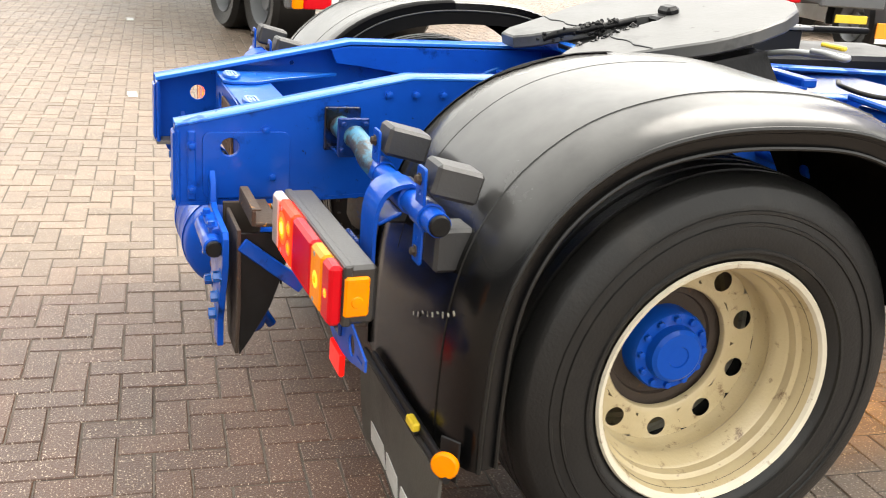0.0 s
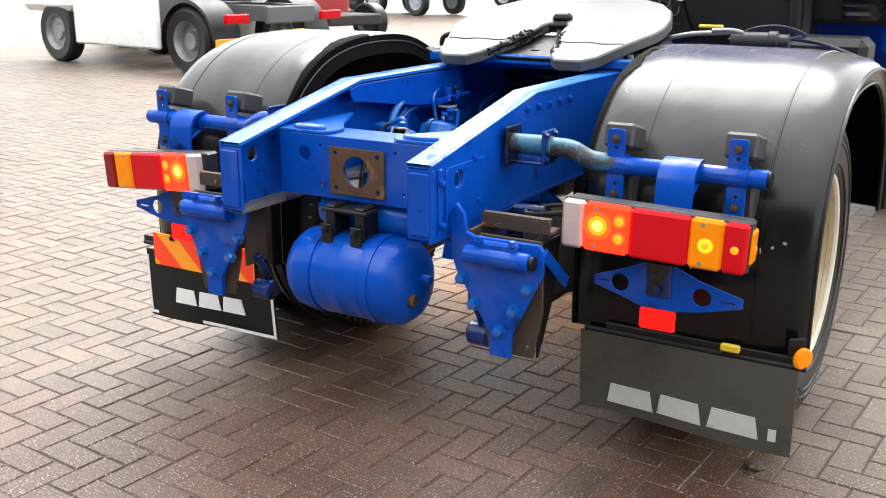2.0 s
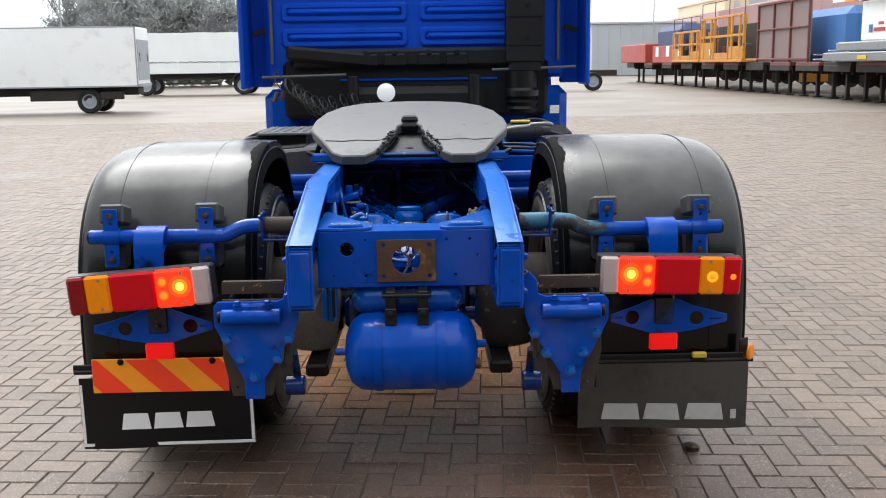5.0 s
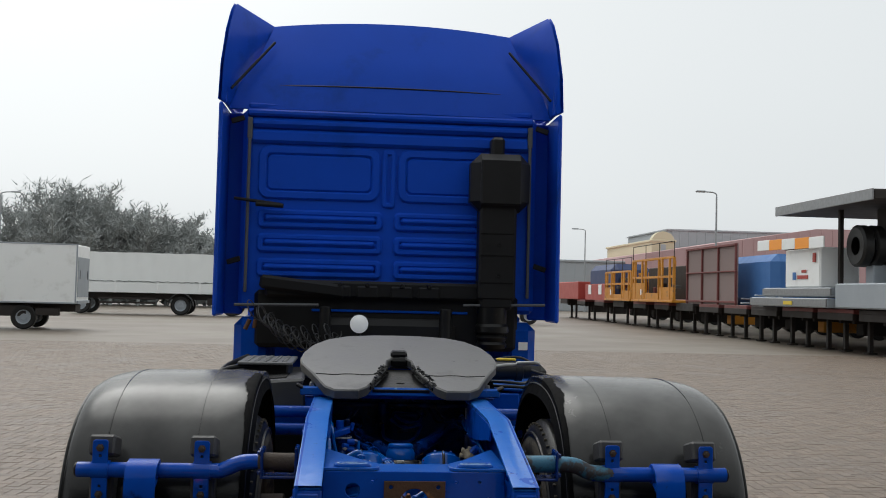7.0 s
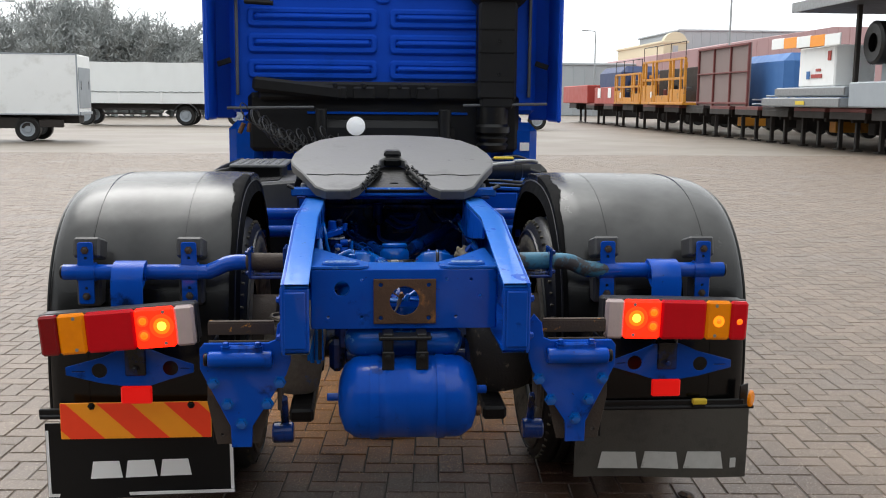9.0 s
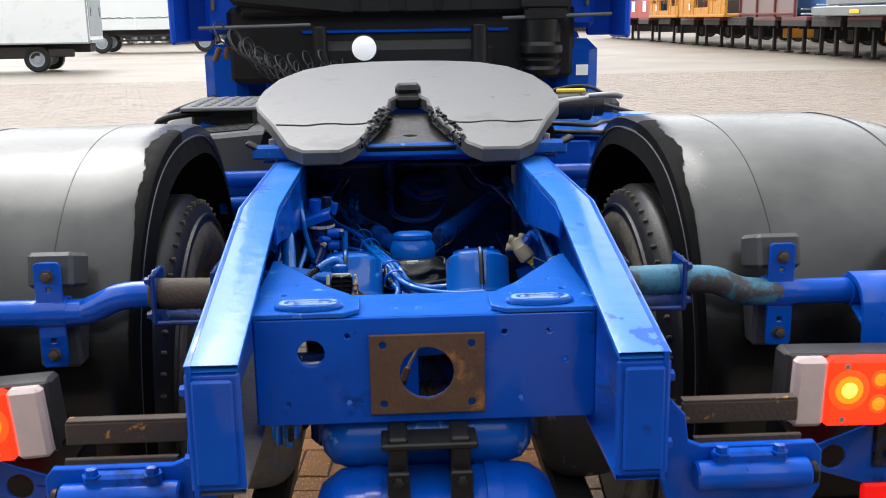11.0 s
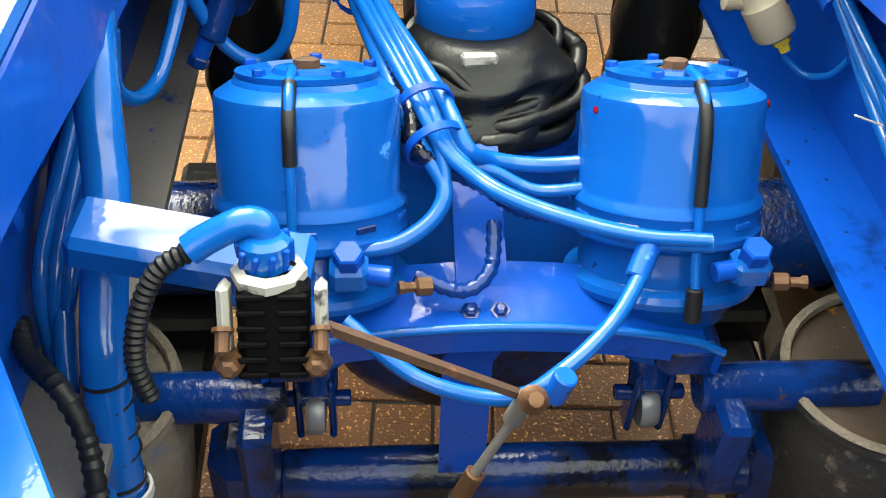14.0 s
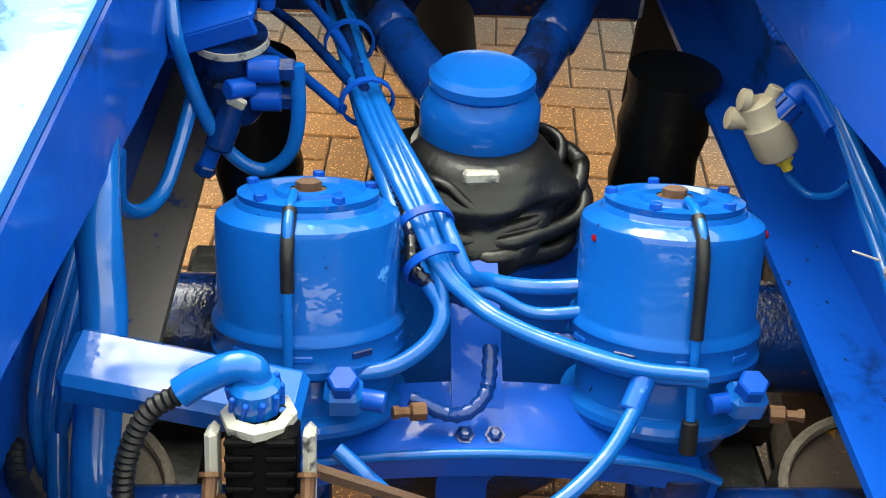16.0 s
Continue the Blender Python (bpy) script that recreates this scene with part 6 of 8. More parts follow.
# ---- decks between axle and cab ----
lb = MB().box((-0.78, 2.95, 0.98), (0.52, 1.15, 0.26), 0.02)
bb = part("battery_box", lb, BLACK, truck, "black battery box with tread-plate steps")
tr = MB()
for i in range(11):
    for j in range(5):
        tr.box((-0.69 + 0.05 * (j - 2), 2.54 + 0.042 * (i - 5), 1.2275), (0.030, 0.010, 0.004), 0.001, (0, 0, 45 if (i + j) % 2 else -45))
tr.box((-0.69, 2.54, 1.2175), (0.29, 0.50, 0.016), 0.004)
part("tread_plate", tr, TREAD_STEEL, bb, "worn steel tread plate")
part("step_riser", MB().box((-0.69, 2.56, 1.155), (0.24, 0.40, 0.115), 0.01), BLACK, bb)
part("grab_rail", MB().tube([(-0.90, 2.45, 1.02), (-0.94, 2.46, 1.12), (-0.93, 2.55, 1.175), (-0.90, 3.4, 1.18)], 0.016, 10, 5), BLACK, bb)
part("side_bracket", MB().box((-0.62, 2.35, 1.05), (0.35, 0.04, 0.16), 0.008, (0, 12, 0)), BLUE, truck)
for y, z in ((1.95, 1.005), (1.90, 0.925)):
    for s in (-1, 1):
        part("cross_tube", MB(s).cyl((0.38, y, z), (0.64, y, z), 0.030, n=16), BLUE, truck)
rb = MB().box((0.74, 2.75, 0.95), (0.56, 1.35, 0.30), 0.06)
ft = part("fuel_tank", rb, BLUE, truck, "blue fuel tank with a filler cap")
part("tank_cover", MB().box((0.66, 2.5, 1.115), (0.36, 0.8, 0.02), 0.006, (0, 3, 2)).box((0.93, 2.4, 1.10), (0.10, 0.06, 0.05), 0.01), BLUE_WORN, ft)
part("deck_hose", MB().tube([(0.42, 2.9, 1.18), (0.6, 2.85, 1.19), (0.8, 2.9, 1.17), (1.0, 2.8, 1.12)], 0.010, 8, 6), BLACK_PIPE, truck)
part("silencer", MB().box((0.80, 3.25, 1.10), (0.40, 0.30, 0.16), 0.04), BLACK, truck)

# filler cap, cylinder and loose lines on the tank side; steps on the battery side
part("filler_cap", MB().lathe((0.83, 2.15, 1.095), (0, 0, 1), [(0.055, 0), (0.058, 0.05), (0.064, 0.055), (0.064, 0.085), (0.058, 0.092), (0, 0.094)], 24), BLUE_WORN, ft, "round blue filler cap")
part("air_drier", MB().lathe((0.52, 2.42, 1.19), (1, 0.1, 0), [(0, 0), (0.045, 0.002), (0.05, 0.01), (0.05, 0.16), (0.056, 0.165), (0.056, 0.20), (0.042, 0.21), (0.042, 0.25), (0, 0.255)], 20), BLACK, ft, "black cylinder lying on the tank")
for pts in ([(0.44, 2.10, 1.16), (0.55, 2.02, 1.165), (0.66, 2.05, 1.155), (0.74, 2.22, 1.15), (0.95, 2.35, 1.13)], [(0.42, 1.75, 1.17), (0.50, 1.70, 1.172), (0.62, 1.72, 1.165), (0.80, 1.78, 1.14), (0.98, 1.9, 1.08)], [(0.46, 2.60, 1.19), (0.60, 2.50, 1.25), (0.72, 2.52, 1.26), (0.80, 2.62, 1.22), (0.70, 2.75, 1.19)]):
    part("loose_line", MB().tube(pts, 0.008, 8, 6), BLACK_PIPE, truck)
step = part("lower_step", MB().box((-0.68, 2.22, 1.075), (0.42, 0.42, 0.15), 0.012, (0, -4, 3)), STEP_GREY, truck, "dark grey plastic step with ribbed tread")
for i in range(7):
    part("tread_bar", MB().box((-0.68, 2.10 + 0.045 * i, 1.153), (0.24, 0.012, 0.006), 0.002, (0, -4, 3)), BLACK, step)
part("hand_tube", MB().tube([(-0.90, 2.28, 1.06), (-0.92, 2.26, 1.15), (-0.88, 2.27, 1.19), (-0.76, 2.36, 1.20), (-0.60, 2.40, 1.20)], 0.013, 10, 5), BLACK, truck)

# ---- cab ----
CY = 4.30


def cab():
    wall = MB()
    wall.box((0, CY + 0.55, 2.21), (2.20, 1.10, 1.48), 0.03)
    c = part("cab", wall, CAB_BLUE, truck, "navy blue sleeper cab with pressed rear wall")
    c.location.x = 0.015
    low = MB().box((0, CY + 0.60, 1.36), (2.02, 1.10, 0.22), 0.03)
    for s in (-1, 1):
        low.box((s * 1.00, CY + 0.42, 1.20), (0.24, 0.9, 0.42), 0.06)
    part("lower_cab", low, BLUE, c)
    part("cab_front", MB().box((0, CY + 1.65, 1.95), (2.3, 1.15, 2.3), 0.12), CAB_BLUE, c)
    # pressed frames on the rear wall: two upper window blanks, three pairs of ribs
    for x0, x1 in ((-0.967, -0.090), (0.066, 0.935)):
        part("pressed_frame", plate(rounded(x0, 2.295, x1, 2.668, 0.07), [rounded(x0 + 0.04, 2.335, x1 - 0.04, 2.628, 0.045)], 0.030, "xz", CY - 0.006, 0.012), CAB_BLUE, c)
        part("pressed_panel", plate(rounded(x0 + 0.065, 2.36, x1 - 0.065, 2.603, 0.035), (), 0.030, "xz", CY - 0.002, 0.012), CAB_BLUE, c)
    for z in (2.138, 1.957, 1.776):
        for x0, x1 in ((-0.960, -0.065), (0.045, 0.935)):
            rb_ = part("pressed_rib", plate(rounded(x0, z - 0.056, x1, z + 0.056, 0.025), [rounded(x0 + 0.022, z - 0.036, x1 - 0.022, z + 0.036, 0.018)], 0.036, "xz", CY - 0.008, 0.014), CAB_BLUE, c)
            part("rib_core", MB().box(((x0 + x1) / 2, CY - 0.012, z + 0.004), (x1 - x0 - 0.070, 0.05, 0.050), 0.020), CAB_BLUE, rb_)
    part("centre_rib", plate(rounded(-0.055, 2.25, 0.030, 2.665, 0.02), [rounded(-0.035, 2.27, 0.010, 2.645, 0.012)], 0.030, "xz", CY - 0.004, 0.010), CAB_BLUE, c)
    part("side_rod", MB().cyl((-1.14, CY - 0.06, 2.275), (-0.80, CY - 0.10, 2.235), 0.012, n=8).cyl((-0.98, CY - 0.09, 2.235), (-0.78, CY - 0.10, 2.225), 0.017, n=8), BLACK, c)
    part("upper_pressing", MB().box((0, CY - 0.014, 2.745), (2.08, 0.045, 0.10), 0.02), CAB_BLUE, c)
    part("upper_pressing", MB().box((0, CY - 0.018, 2.845), (2.08, 0.055, 0.07), 0.025), CAB_BLUE, c)
    part("roof_gutter", MB().box((0, CY - 0.02, 2.918), (2.14, 0.06, 0.05), 0.015), CAB_BLUE, c)
    # roof deflector
    rp = MB()
    xs = [-1 + i / 8 for i in range(17)]
    prof = [(2.95, 0.02, 1.21), (3.13, 0.05, 1.15), (3.36, 0.16, 1.02), (3.66, 0.34, 0.92)]
    vs, fs = [], []
    for z, y, half in prof:
        for x in xs:
            k = (z - 2.95) / 0.71
            vs.append((x * half, CY + y - 0.05 * (1 - x * x), z + 0.045 * k * (1 - x * x)))
    for j in range(3):
        for i in range(16):
            a = j * 17 + i
            fs.append((a, a + 1, a + 18, a + 17))
    rp.add(vs, fs)
    rp.add([(x, y + 0.03, z) for x, y, z in vs], [f[::-1] for f in fs])
    roof = part("roof_deflector", rp, CAB_BLUE, c, "tall blue roof air deflector")
    part("roof_ledge", MB().box((0, CY + 0.4, 2.975), (2.14, 0.8, 0.06), 0.02), CAB_BLUE, roof)
    part("panel_seam", MB().tube([(x * 1.02, CY + 0.0485 - 0.05 * (1 - x * x), 3.13 + 0.012 * (1 - x * x)) for x in [-0.9 + 0.1 * i for i in range(19)]], 0.006, 6, 1), GREASE, roof)
    for s in (-1, 1):
        q = MB(s)
        prof = [(2.975, -0.20), (3.24, -0.18), (3.51, -0.10), (3.68, 0.0), (3.76, 0.10)]
        vs = []
        for z, y in prof:
            k = (z - 2.975) / 0.76
            for u in range(4):
                t = u / 3
                vs.append((1.240 - 0.05 * k * k - 0.30 * t * (0.3 + 0.7 * k), CY + y + 0.55 * t * (1 - 0.35 * k), z - (0.10 * t * k)))
        fs = [(j * 4 + i, j * 4 + i + 1, j * 4 + i + 5, j * 4 + i + 4) for j in range(4) for i in range(3)]
        q.add(vs, [f[::-1] for f in fs]).add([(x + 0.022, y, z) for x, y, z in vs], fs)
        q.box((1.225, CY + 0.35, 3.14), (0.03, 0.9, 0.34), 0.01)
        wing = part("roof_wing", q, CAB_BLUE, roof)
        part("wing_strut", MB(s).cyl((1.18, CY - 0.12, 3.07), (0.90, CY + 0.16, 3.49), 0.010, n=8), GREASE, wing)
        sd = MB(s).box((1.235, CY - 0.02, 2.185), (0.030, 0.42, 1.54), 0.012).box((1.165, CY + 0.20, 2.185), (0.16, 0.03, 1.52), 0.012)
        defl = part("side_deflector", sd, CAB_BLUE, c, "blue vertical side air deflector")
        h = MB(s).box((1.045, CY - 0.03, 2.22), (0.022, 0.025, 1.26), 0.005).box((1.045, CY - 0.03, 2.80), (0.036, 0.03, 0.16), 0.006)
        strip = part("deflector_bracket", h, GREY_PAINT, defl, "thin grey bracket strip")
        for z in (2.86, 1.82):
            part("bracket_clip", MB(s).box((1.135, CY - 0.03, z), (0.10, 0.022, 0.040), 0.005, (0, 18, 0)), BLACK, strip)
    # black service panels under the wall
    blk = MB().box((-0.02, CY - 0.06, 1.625), (1.75, 0.13, 0.13), 0.02).box((-0.62, CY - 0.08, 1.64), (0.62, 0.18, 0.10), 0.02, (0, 6, 0)).box((0.0, CY + 0.05, 1.40), (1.95, 0.2, 0.42), 0.03)
    for x in (-0.35, -0.15, 0.10, 0.30):
        blk.box((x, CY - 0.13, 1.61), (0.16, 0.04, 0.09), 0.012).lathe((x, CY - 0.15, 1.66), (0, -1, 0), [(0.02, 0), (0.015, 0.02), (0, 0.022)], 10)
    panel = part("service_panel", blk, BLACK, c, "black plastic service panels and pipework")
    part("blue_stripe", MB().box((0.02, CY - 0.06, 1.47), (1.15, 0.012, 0.018), 0.003), BLUE, panel)
    for p0, p1 in (((-1.10, CY - 0.20, 1.50), (-0.50, CY - 0.18, 1.51)), ((0.55, CY - 0.18, 1.53), (1.15, CY - 0.20, 1.545))):
        part("support_rod", MB().cyl(p0, p1, 0.010, n=8), GREY_PAINT, panel)
    part("engine_tunnel", MB().box((0.0, CY - 0.05, 1.24), (1.0, 0.3, 0.36), 0.05).cyl((-0.45, CY - 0.2, 1.1), (-0.45, CY - 0.2, 1.5), 0.04, n=14).cyl((0.42, CY - 0.2, 1.1), (0.42, CY - 0.2, 1.5), 0.045, n=14), BLACK, c)
    sn = MB().box((0.79, CY - 0.12, 1.92), (0.275, 0.20, 0.70), 0.02)
    snork = part("air_intake", sn, BLACK, c, "tall black air intake duct on the cab wall")
    part("intake_head", MB().box((0.80, CY - 0.14, 2.435), (0.44, 0.25, 0.43), 0.075), BLACK, snork)
    part("intake_grille", MB().box((0.80, CY - 0.262, 2.435), (0.30, 0.03, 0.34), 0.012), BLACK, snork)
    part("intake_top", MB().box((0.785, CY - 0.10, 2.70), (0.10, 0.14, 0.16), 0.02), BLACK, snork)
    part("intake_foot", MB().box((0.79, CY - 0.12, 1.58), (0.24, 0.18, 0.15), 0.02), BLACK, snork)
    j = MB()
    for z in (1.70, 1.90, 2.06):
        j.box((0.78, CY - 0.222, z), (0.26, 0.006, 0.008), 0.001)
    for z in (1.75, 1.98):
        j.lathe((0.80, CY - 0.22, z), (0, -1, 0), [(0.016, 0), (0.016, 0.006), (0.008, 0.007), (0, 0.002)], 12)
    part("duct_seam", j, GREASE, snork)
    bel = MB().lathe((0.77, CY - 0.12, 1.22), (0, 0, 1), [(0.10, 0.0), (0.115, 0.03), (0.10, 0.05), (0.118, 0.08), (0.10, 0.10), (0.125, 0.12), (0.125, 0.16), (0.11, 0.18), (0.115, 0.30)], 28)
    part("intake_bellows", bel, RUBBER, snork)
    wl2 = MB().lathe((-0.205, CY - 0.46, 1.388), (0, -1, 0), [(0, -0.07), (0.05, -0.06), (0.068, -0.02), (0.070, 0.0), (0.064, 0.004)], 28)
    lamp = part("work_lamp", wl2, BLACK, c, "round white work lamp")
    part("lamp_glass", MB().lathe((-0.205, CY - 0.46, 1.388), (0, -1, 0), [(0.064, 0.002), (0.05, 0.010), (0, 0.014)], 28), LAMP_GLASS, lamp)
    part("lamp_stalk", MB().cyl((-0.205, CY - 0.42, 1.33), (-0.205, CY - 0.20, 1.15), 0.012, n=8), BLACK, lamp)
    # coiled suzi lines
    for k in range(3):
        pts = []
        n = 9 + k
        for i in range(n * 12 + 1):
            t = i / (n * 12)
            a = 2 * math.pi * i / 12
            c0 = Vector((-0.98 + 0.60 * t + 0.05 * k, CY - 0.33 + 0.06 * k, 1.49 - 0.16 * t - 0.09 * math.sin(t * math.pi) - 0.05 * k))
            rr = 0.055 + 0.012 * math.sin(a * 0.17 + 2 * k)
            pts.append(c0 + Vector((0.040 * math.cos(a + 0.6) + 0.02 * math.sin(a * 0.13 + k), rr * math.cos(a), rr * math.sin(a))))
        part("coiled_air_line", MB().tube(pts, 0.0045, 5, 1), COIL, c, "dark grey coiled air line")
    part("line_coupling", MB().cyl((-1.0, CY - 0.34, 1.33), (-0.97, CY - 0.34, 1.40), 0.016, n=10).cyl((-0.94, CY - 0.34, 1.34), (-0.93, CY - 0.34, 1.40), 0.014, n=10), BRASS, c)
    part("paper_label", MB().box((1.02, CY - 0.04, 1.235), (0.07, 0.006, 0.06), 0.002), WHITE, c)


cab()
for side in (-1, 1):
    fw_t = MB(side).lathe((1.05, 4.95, 0.535), (1, 0, 0), [(0.30, -0.13), (0.42, -0.15), (0.51, -0.13), (0.535, -0.10), (0.535, 0.10), (0.51, 0.13), (0.42, 0.15), (0.30, 0.13), (0.1, 0.10), (0, 0.1)], 48)
    part("front_tyre", fw_t, TYRE, truck)


# ---- the yard: other vehicles ----
def tyre_wheel(parent, x, y, r=0.5, w=0.28, axis="x", matl=None):
    ax = (1, 0, 0) if axis == "x" else (0, 1, 0)
    t = part("wheel", MB().lathe((x, y, r), ax, [(r * 0.6, -w * 0.45), (r * 0.9, -w * 0.5), (r, -w * 0.38), (r, w * 0.38), (r * 0.9, w * 0.5), (r * 0.6, w * 0.45)], 28), TYRE, parent)
    rim = MB().lathe((x, y, r), ax, [(0, -w * 0.30), (r * 0.25, -w * 0.34), (r * 0.3, -w * 0.2), (r * 0.5, -w * 0.2), (r * 0.58, -w * 0.45), (r * 0.6, -w * 0.47), (r * 0.6, w * 0.47), (r * 0.58, w * 0.45), (r * 0.5, w * 0.2), (r * 0.3, w * 0.2), (r * 0.25, w * 0.34), (0, w * 0.30)], 24)
    part("rim", rim, matl or GREY_PAINT, t)
    return t


def yard_tractor(paint, label, rear_paint=None):
    """A tractor unit seen from behind; its tail at the origin, nose towards +y."""
    t = thing("yard_tractor", label, "truck", "tractors in the yard")
    body = MB().box((0, 4.98, 2.1), (2.4, 1.5, 2.5), 0.12)
    c = part("cab", body, paint, t)
    part("rear_window", MB().box((0, 4.225, 2.6), (1.5, 0.02, 0.6), 0.008), WINDOW, c)
    part("roof_spoiler", MB().box((0, 5.1, 3.45), (2.1, 1.1, 0.35), 0.12), paint, c)
    for s in (-1, 1):
        part("side_window", MB(s).box((1.205, 5.05, 2.45), (0.02, 0.8, 0.6), 0.008), WINDOW, c)
    ch = MB()
    for s in (-1, 1):
        ch.box((s * 0.4, 2.3, 0.92), (0.09, 4.6, 0.24), 0.01)
    ch.box((0, 0.02, 0.9), (1.0, 0.08, 0.26), 0.02).box((0, 1.2, 1.12), (0.9, 0.9, 0.06), 0.02).box((0, 2.6, 0.9), (2.2, 1.0, 0.5), 0.05)
    part("chassis", ch, GREY_PAINT, t)
    part("air_lines", MB().box((0, 3.7, 1.25), (1.7, 0.7, 0.6), 0.08).cyl((0.5, 4.0, 1.3), (0.5, 4.0, 2.4), 0.10), CHASSIS, t)
    for s in (-1, 1):
        part("side_skirt", MB(s).box((1.19, 2.85, 0.78), (0.08, 2.3, 0.86), 0.03), rear_paint or paint, t)
    for s in (-1, 1):
        tyre_wheel(t, s * 0.98, 1.0, 0.51, 0.55, matl=STEEL)
        tyre_wheel(t, s * 1.02, 4.7, 0.51, 0.30, matl=STEEL)
        g = MB(s)
        arc = [(1.0 + 0.62 * math.cos(a), 0.51 + 0.62 * math.sin(a)) for a in [math.pi * (1.05 - 1.1 * i / 16) for i in range(17)]]
        g.sweep([(0.68, 0), (1.22, 0), (1.24, -0.05), (1.23, -0.05), (1.21, -0.015), (0.68, -0.015), (0.68, 0)], arc, lambda p, q: (p[0], q[0], q[1] + p[1]))
        part("mudguard", g, BLACK, t)
        part("tail_lamp", MB(s).box((0.98, 0.12, 0.86), (0.46, 0.08, 0.14), 0.02), RED_LENS, t)
        part("mudflap", MB(s).box((0.96, 0.35, 0.45), (0.5, 0.02, 0.22), 0.005), SIGN_AMBER, t)
        part("flap_print", MB(s).box((0.96, 0.335, 0.30), (0.5, 0.02, 0.07), 0.005), WHITE, t)
    part("number_plate", MB().box((0, -0.03, 0.62), (0.5, 0.02, 0.11), 0.004), YELLOW, t)
    return t


def box_truck(L, label):
    """Rigid box truck along x, nose at -x; its near side faces -y."""
    t = thing("box_truck", label, "truck", "parked lorries")
    b = part("box_body", MB().box((1.2, 0, 2.22), (L - 2.4, 2.45, 2.35), 0.03), WHITE, t)
    tr = MB()
    hx = 1.2 + (L - 2.4) / 2
    tr.box((hx - 0.02, -1.235, 2.22), (0.06, 0.02, 2.35), 0.005).box((1.2, -1.23, 3.39), (L - 2.4, 0.03, 0.05), 0.008).box((1.2, -1.23, 1.06), (L - 2.4, 0.03, 0.06), 0.008)
    part("corner_trim", tr, GREY_DECK, b)
    dr = MB().box((hx + 0.015, 0, 2.1), (0.02, 2.2, 1.6), 0.005).box((hx + 0.04, 0, 1.1), (0.06, 2.3, 0.12), 0.01)
    part("tail_lift", dr, GREY_DECK, b)
    for y in (-0.75, 0.75):
        part("hinge_strip", MB().box((hx + 0.03, y, 2.2), (0.02, 0.05, 0.35), 0.005), BLACK, b)
    cx = 1.2 - (L - 2.4) / 2 - 0.95
    c = part("cab", MB().box((cx, 0, 1.75), (1.75, 2.3, 2.3), 0.15), WHITE, t)
    part("side_window", MB().box((cx - 0.2, -1.155, 2.15), (0.85, 0.02, 0.65), 0.01), WINDOW, c)
    part("windscreen", MB().box((cx - 0.87, 0, 2.15), (0.03, 2.0, 0.8), 0.01), WINDOW, c)
    part("roof_deflector", MB().box((cx + 0.3, 0, 3.05), (1.1, 2.1, 0.4), 0.15), WHITE, c)
    part("chassis", MB().box((0.6, 0, 0.85), (L - 1.5, 1.0, 0.3), 0.02).box((1.2, -1.05, 0.72), (2.4, 0.05, 0.42), 0.01).box((3.2, -1.0, 0.7), (0.9, 0.3, 0.3), 0.03), CHASSIS, t)
    for x in (cx - 0.05, 1.2 + (L - 2.4) * 0.18):
        for y in (-1.0, 1.0):
            tyre_wheel(t, x, y, 0.48, 0.3, "y", GREY_DECK)
    return t


def tilt_truck(label):
    """Tarpaulin lorry along x; near side faces -y."""
    t = thing("tarpaulin_lorry", label, "truck", "parked lorries")
    vs, fs = [], []
    n = 40
    for j, z in enumerate((1.75, 2.2, 2.9, 3.28)):
        for i in range(n + 1):
            vs.append((-4.5 + 9 * i / n, -1.24 + 0.025 * math.sin(i * 1.7 + j), z + 0.02 * math.sin(i * 0.5)))
    for j in range(3):
        for i in range(n):
            a = j * (n + 1) + i
            fs.append((a, a + 1, a + n + 2, a + n + 1))
    tarp = MB().add(vs, fs).box((0, 0.05, 2.45), (9.0, 2.4, 1.66), 0.05)
    part("tarpaulin", tarp, TARP_WHITE, t)
    sd = part("drop_side", MB().box((0, -1.24, 1.43), (9.0, 0.06, 0.55), 0.01), TARP_WHITE, t)
    for x in (-4.4, -2.2, 0, 2.2, 4.4):
        part("stake", MB().box((x, -1.28, 1.45), (0.12, 0.05, 0.62), 0.01), WHITE, sd)
    rope = MB().tube([(-4.5 + 0.25 * i, -1.285, 1.78 - 0.05 * (i % 2)) for i in range(37)], 0.012, 5, 1)
    part("lacing", rope, GREY_PAINT, t)
    part("chassis", MB().box((0, 0, 0.98), (9, 1.0, 0.3), 0.02).box((-1.6, -1.1, 0.85), (3.0, 0.04, 0.10), 0.01).box((-1.6, -1.1, 0.62), (3.0, 0.04, 0.10), 0.01).box((2.9, -1.0, 0.75), (0.6, 0.3, 0.35), 0.02), CHASSIS, t)
    g = MB()
    arc = [(1.2 + 0.66 * math.cos(a), 0.52 + 0.66 * math.sin(a)) for a in [math.pi * i / 14 for i in range(15)]]
    g.sweep([(-1.26, 0), (-0.7, 0), (-0.7, -0.02), (-1.26, -0.02), (-1.26, 0)], arc, lambda p, q: (q[0], p[0], q[1] + p[1]))
    part("mudguard", g, GREY_PAINT, t)
    for x in (1.2, 3.9, -4.0):
        for y in (-0.98, 0.98):
            tyre_wheel(t, x, y, 0.52, 0.32, "y", GREY_DECK)
    return t


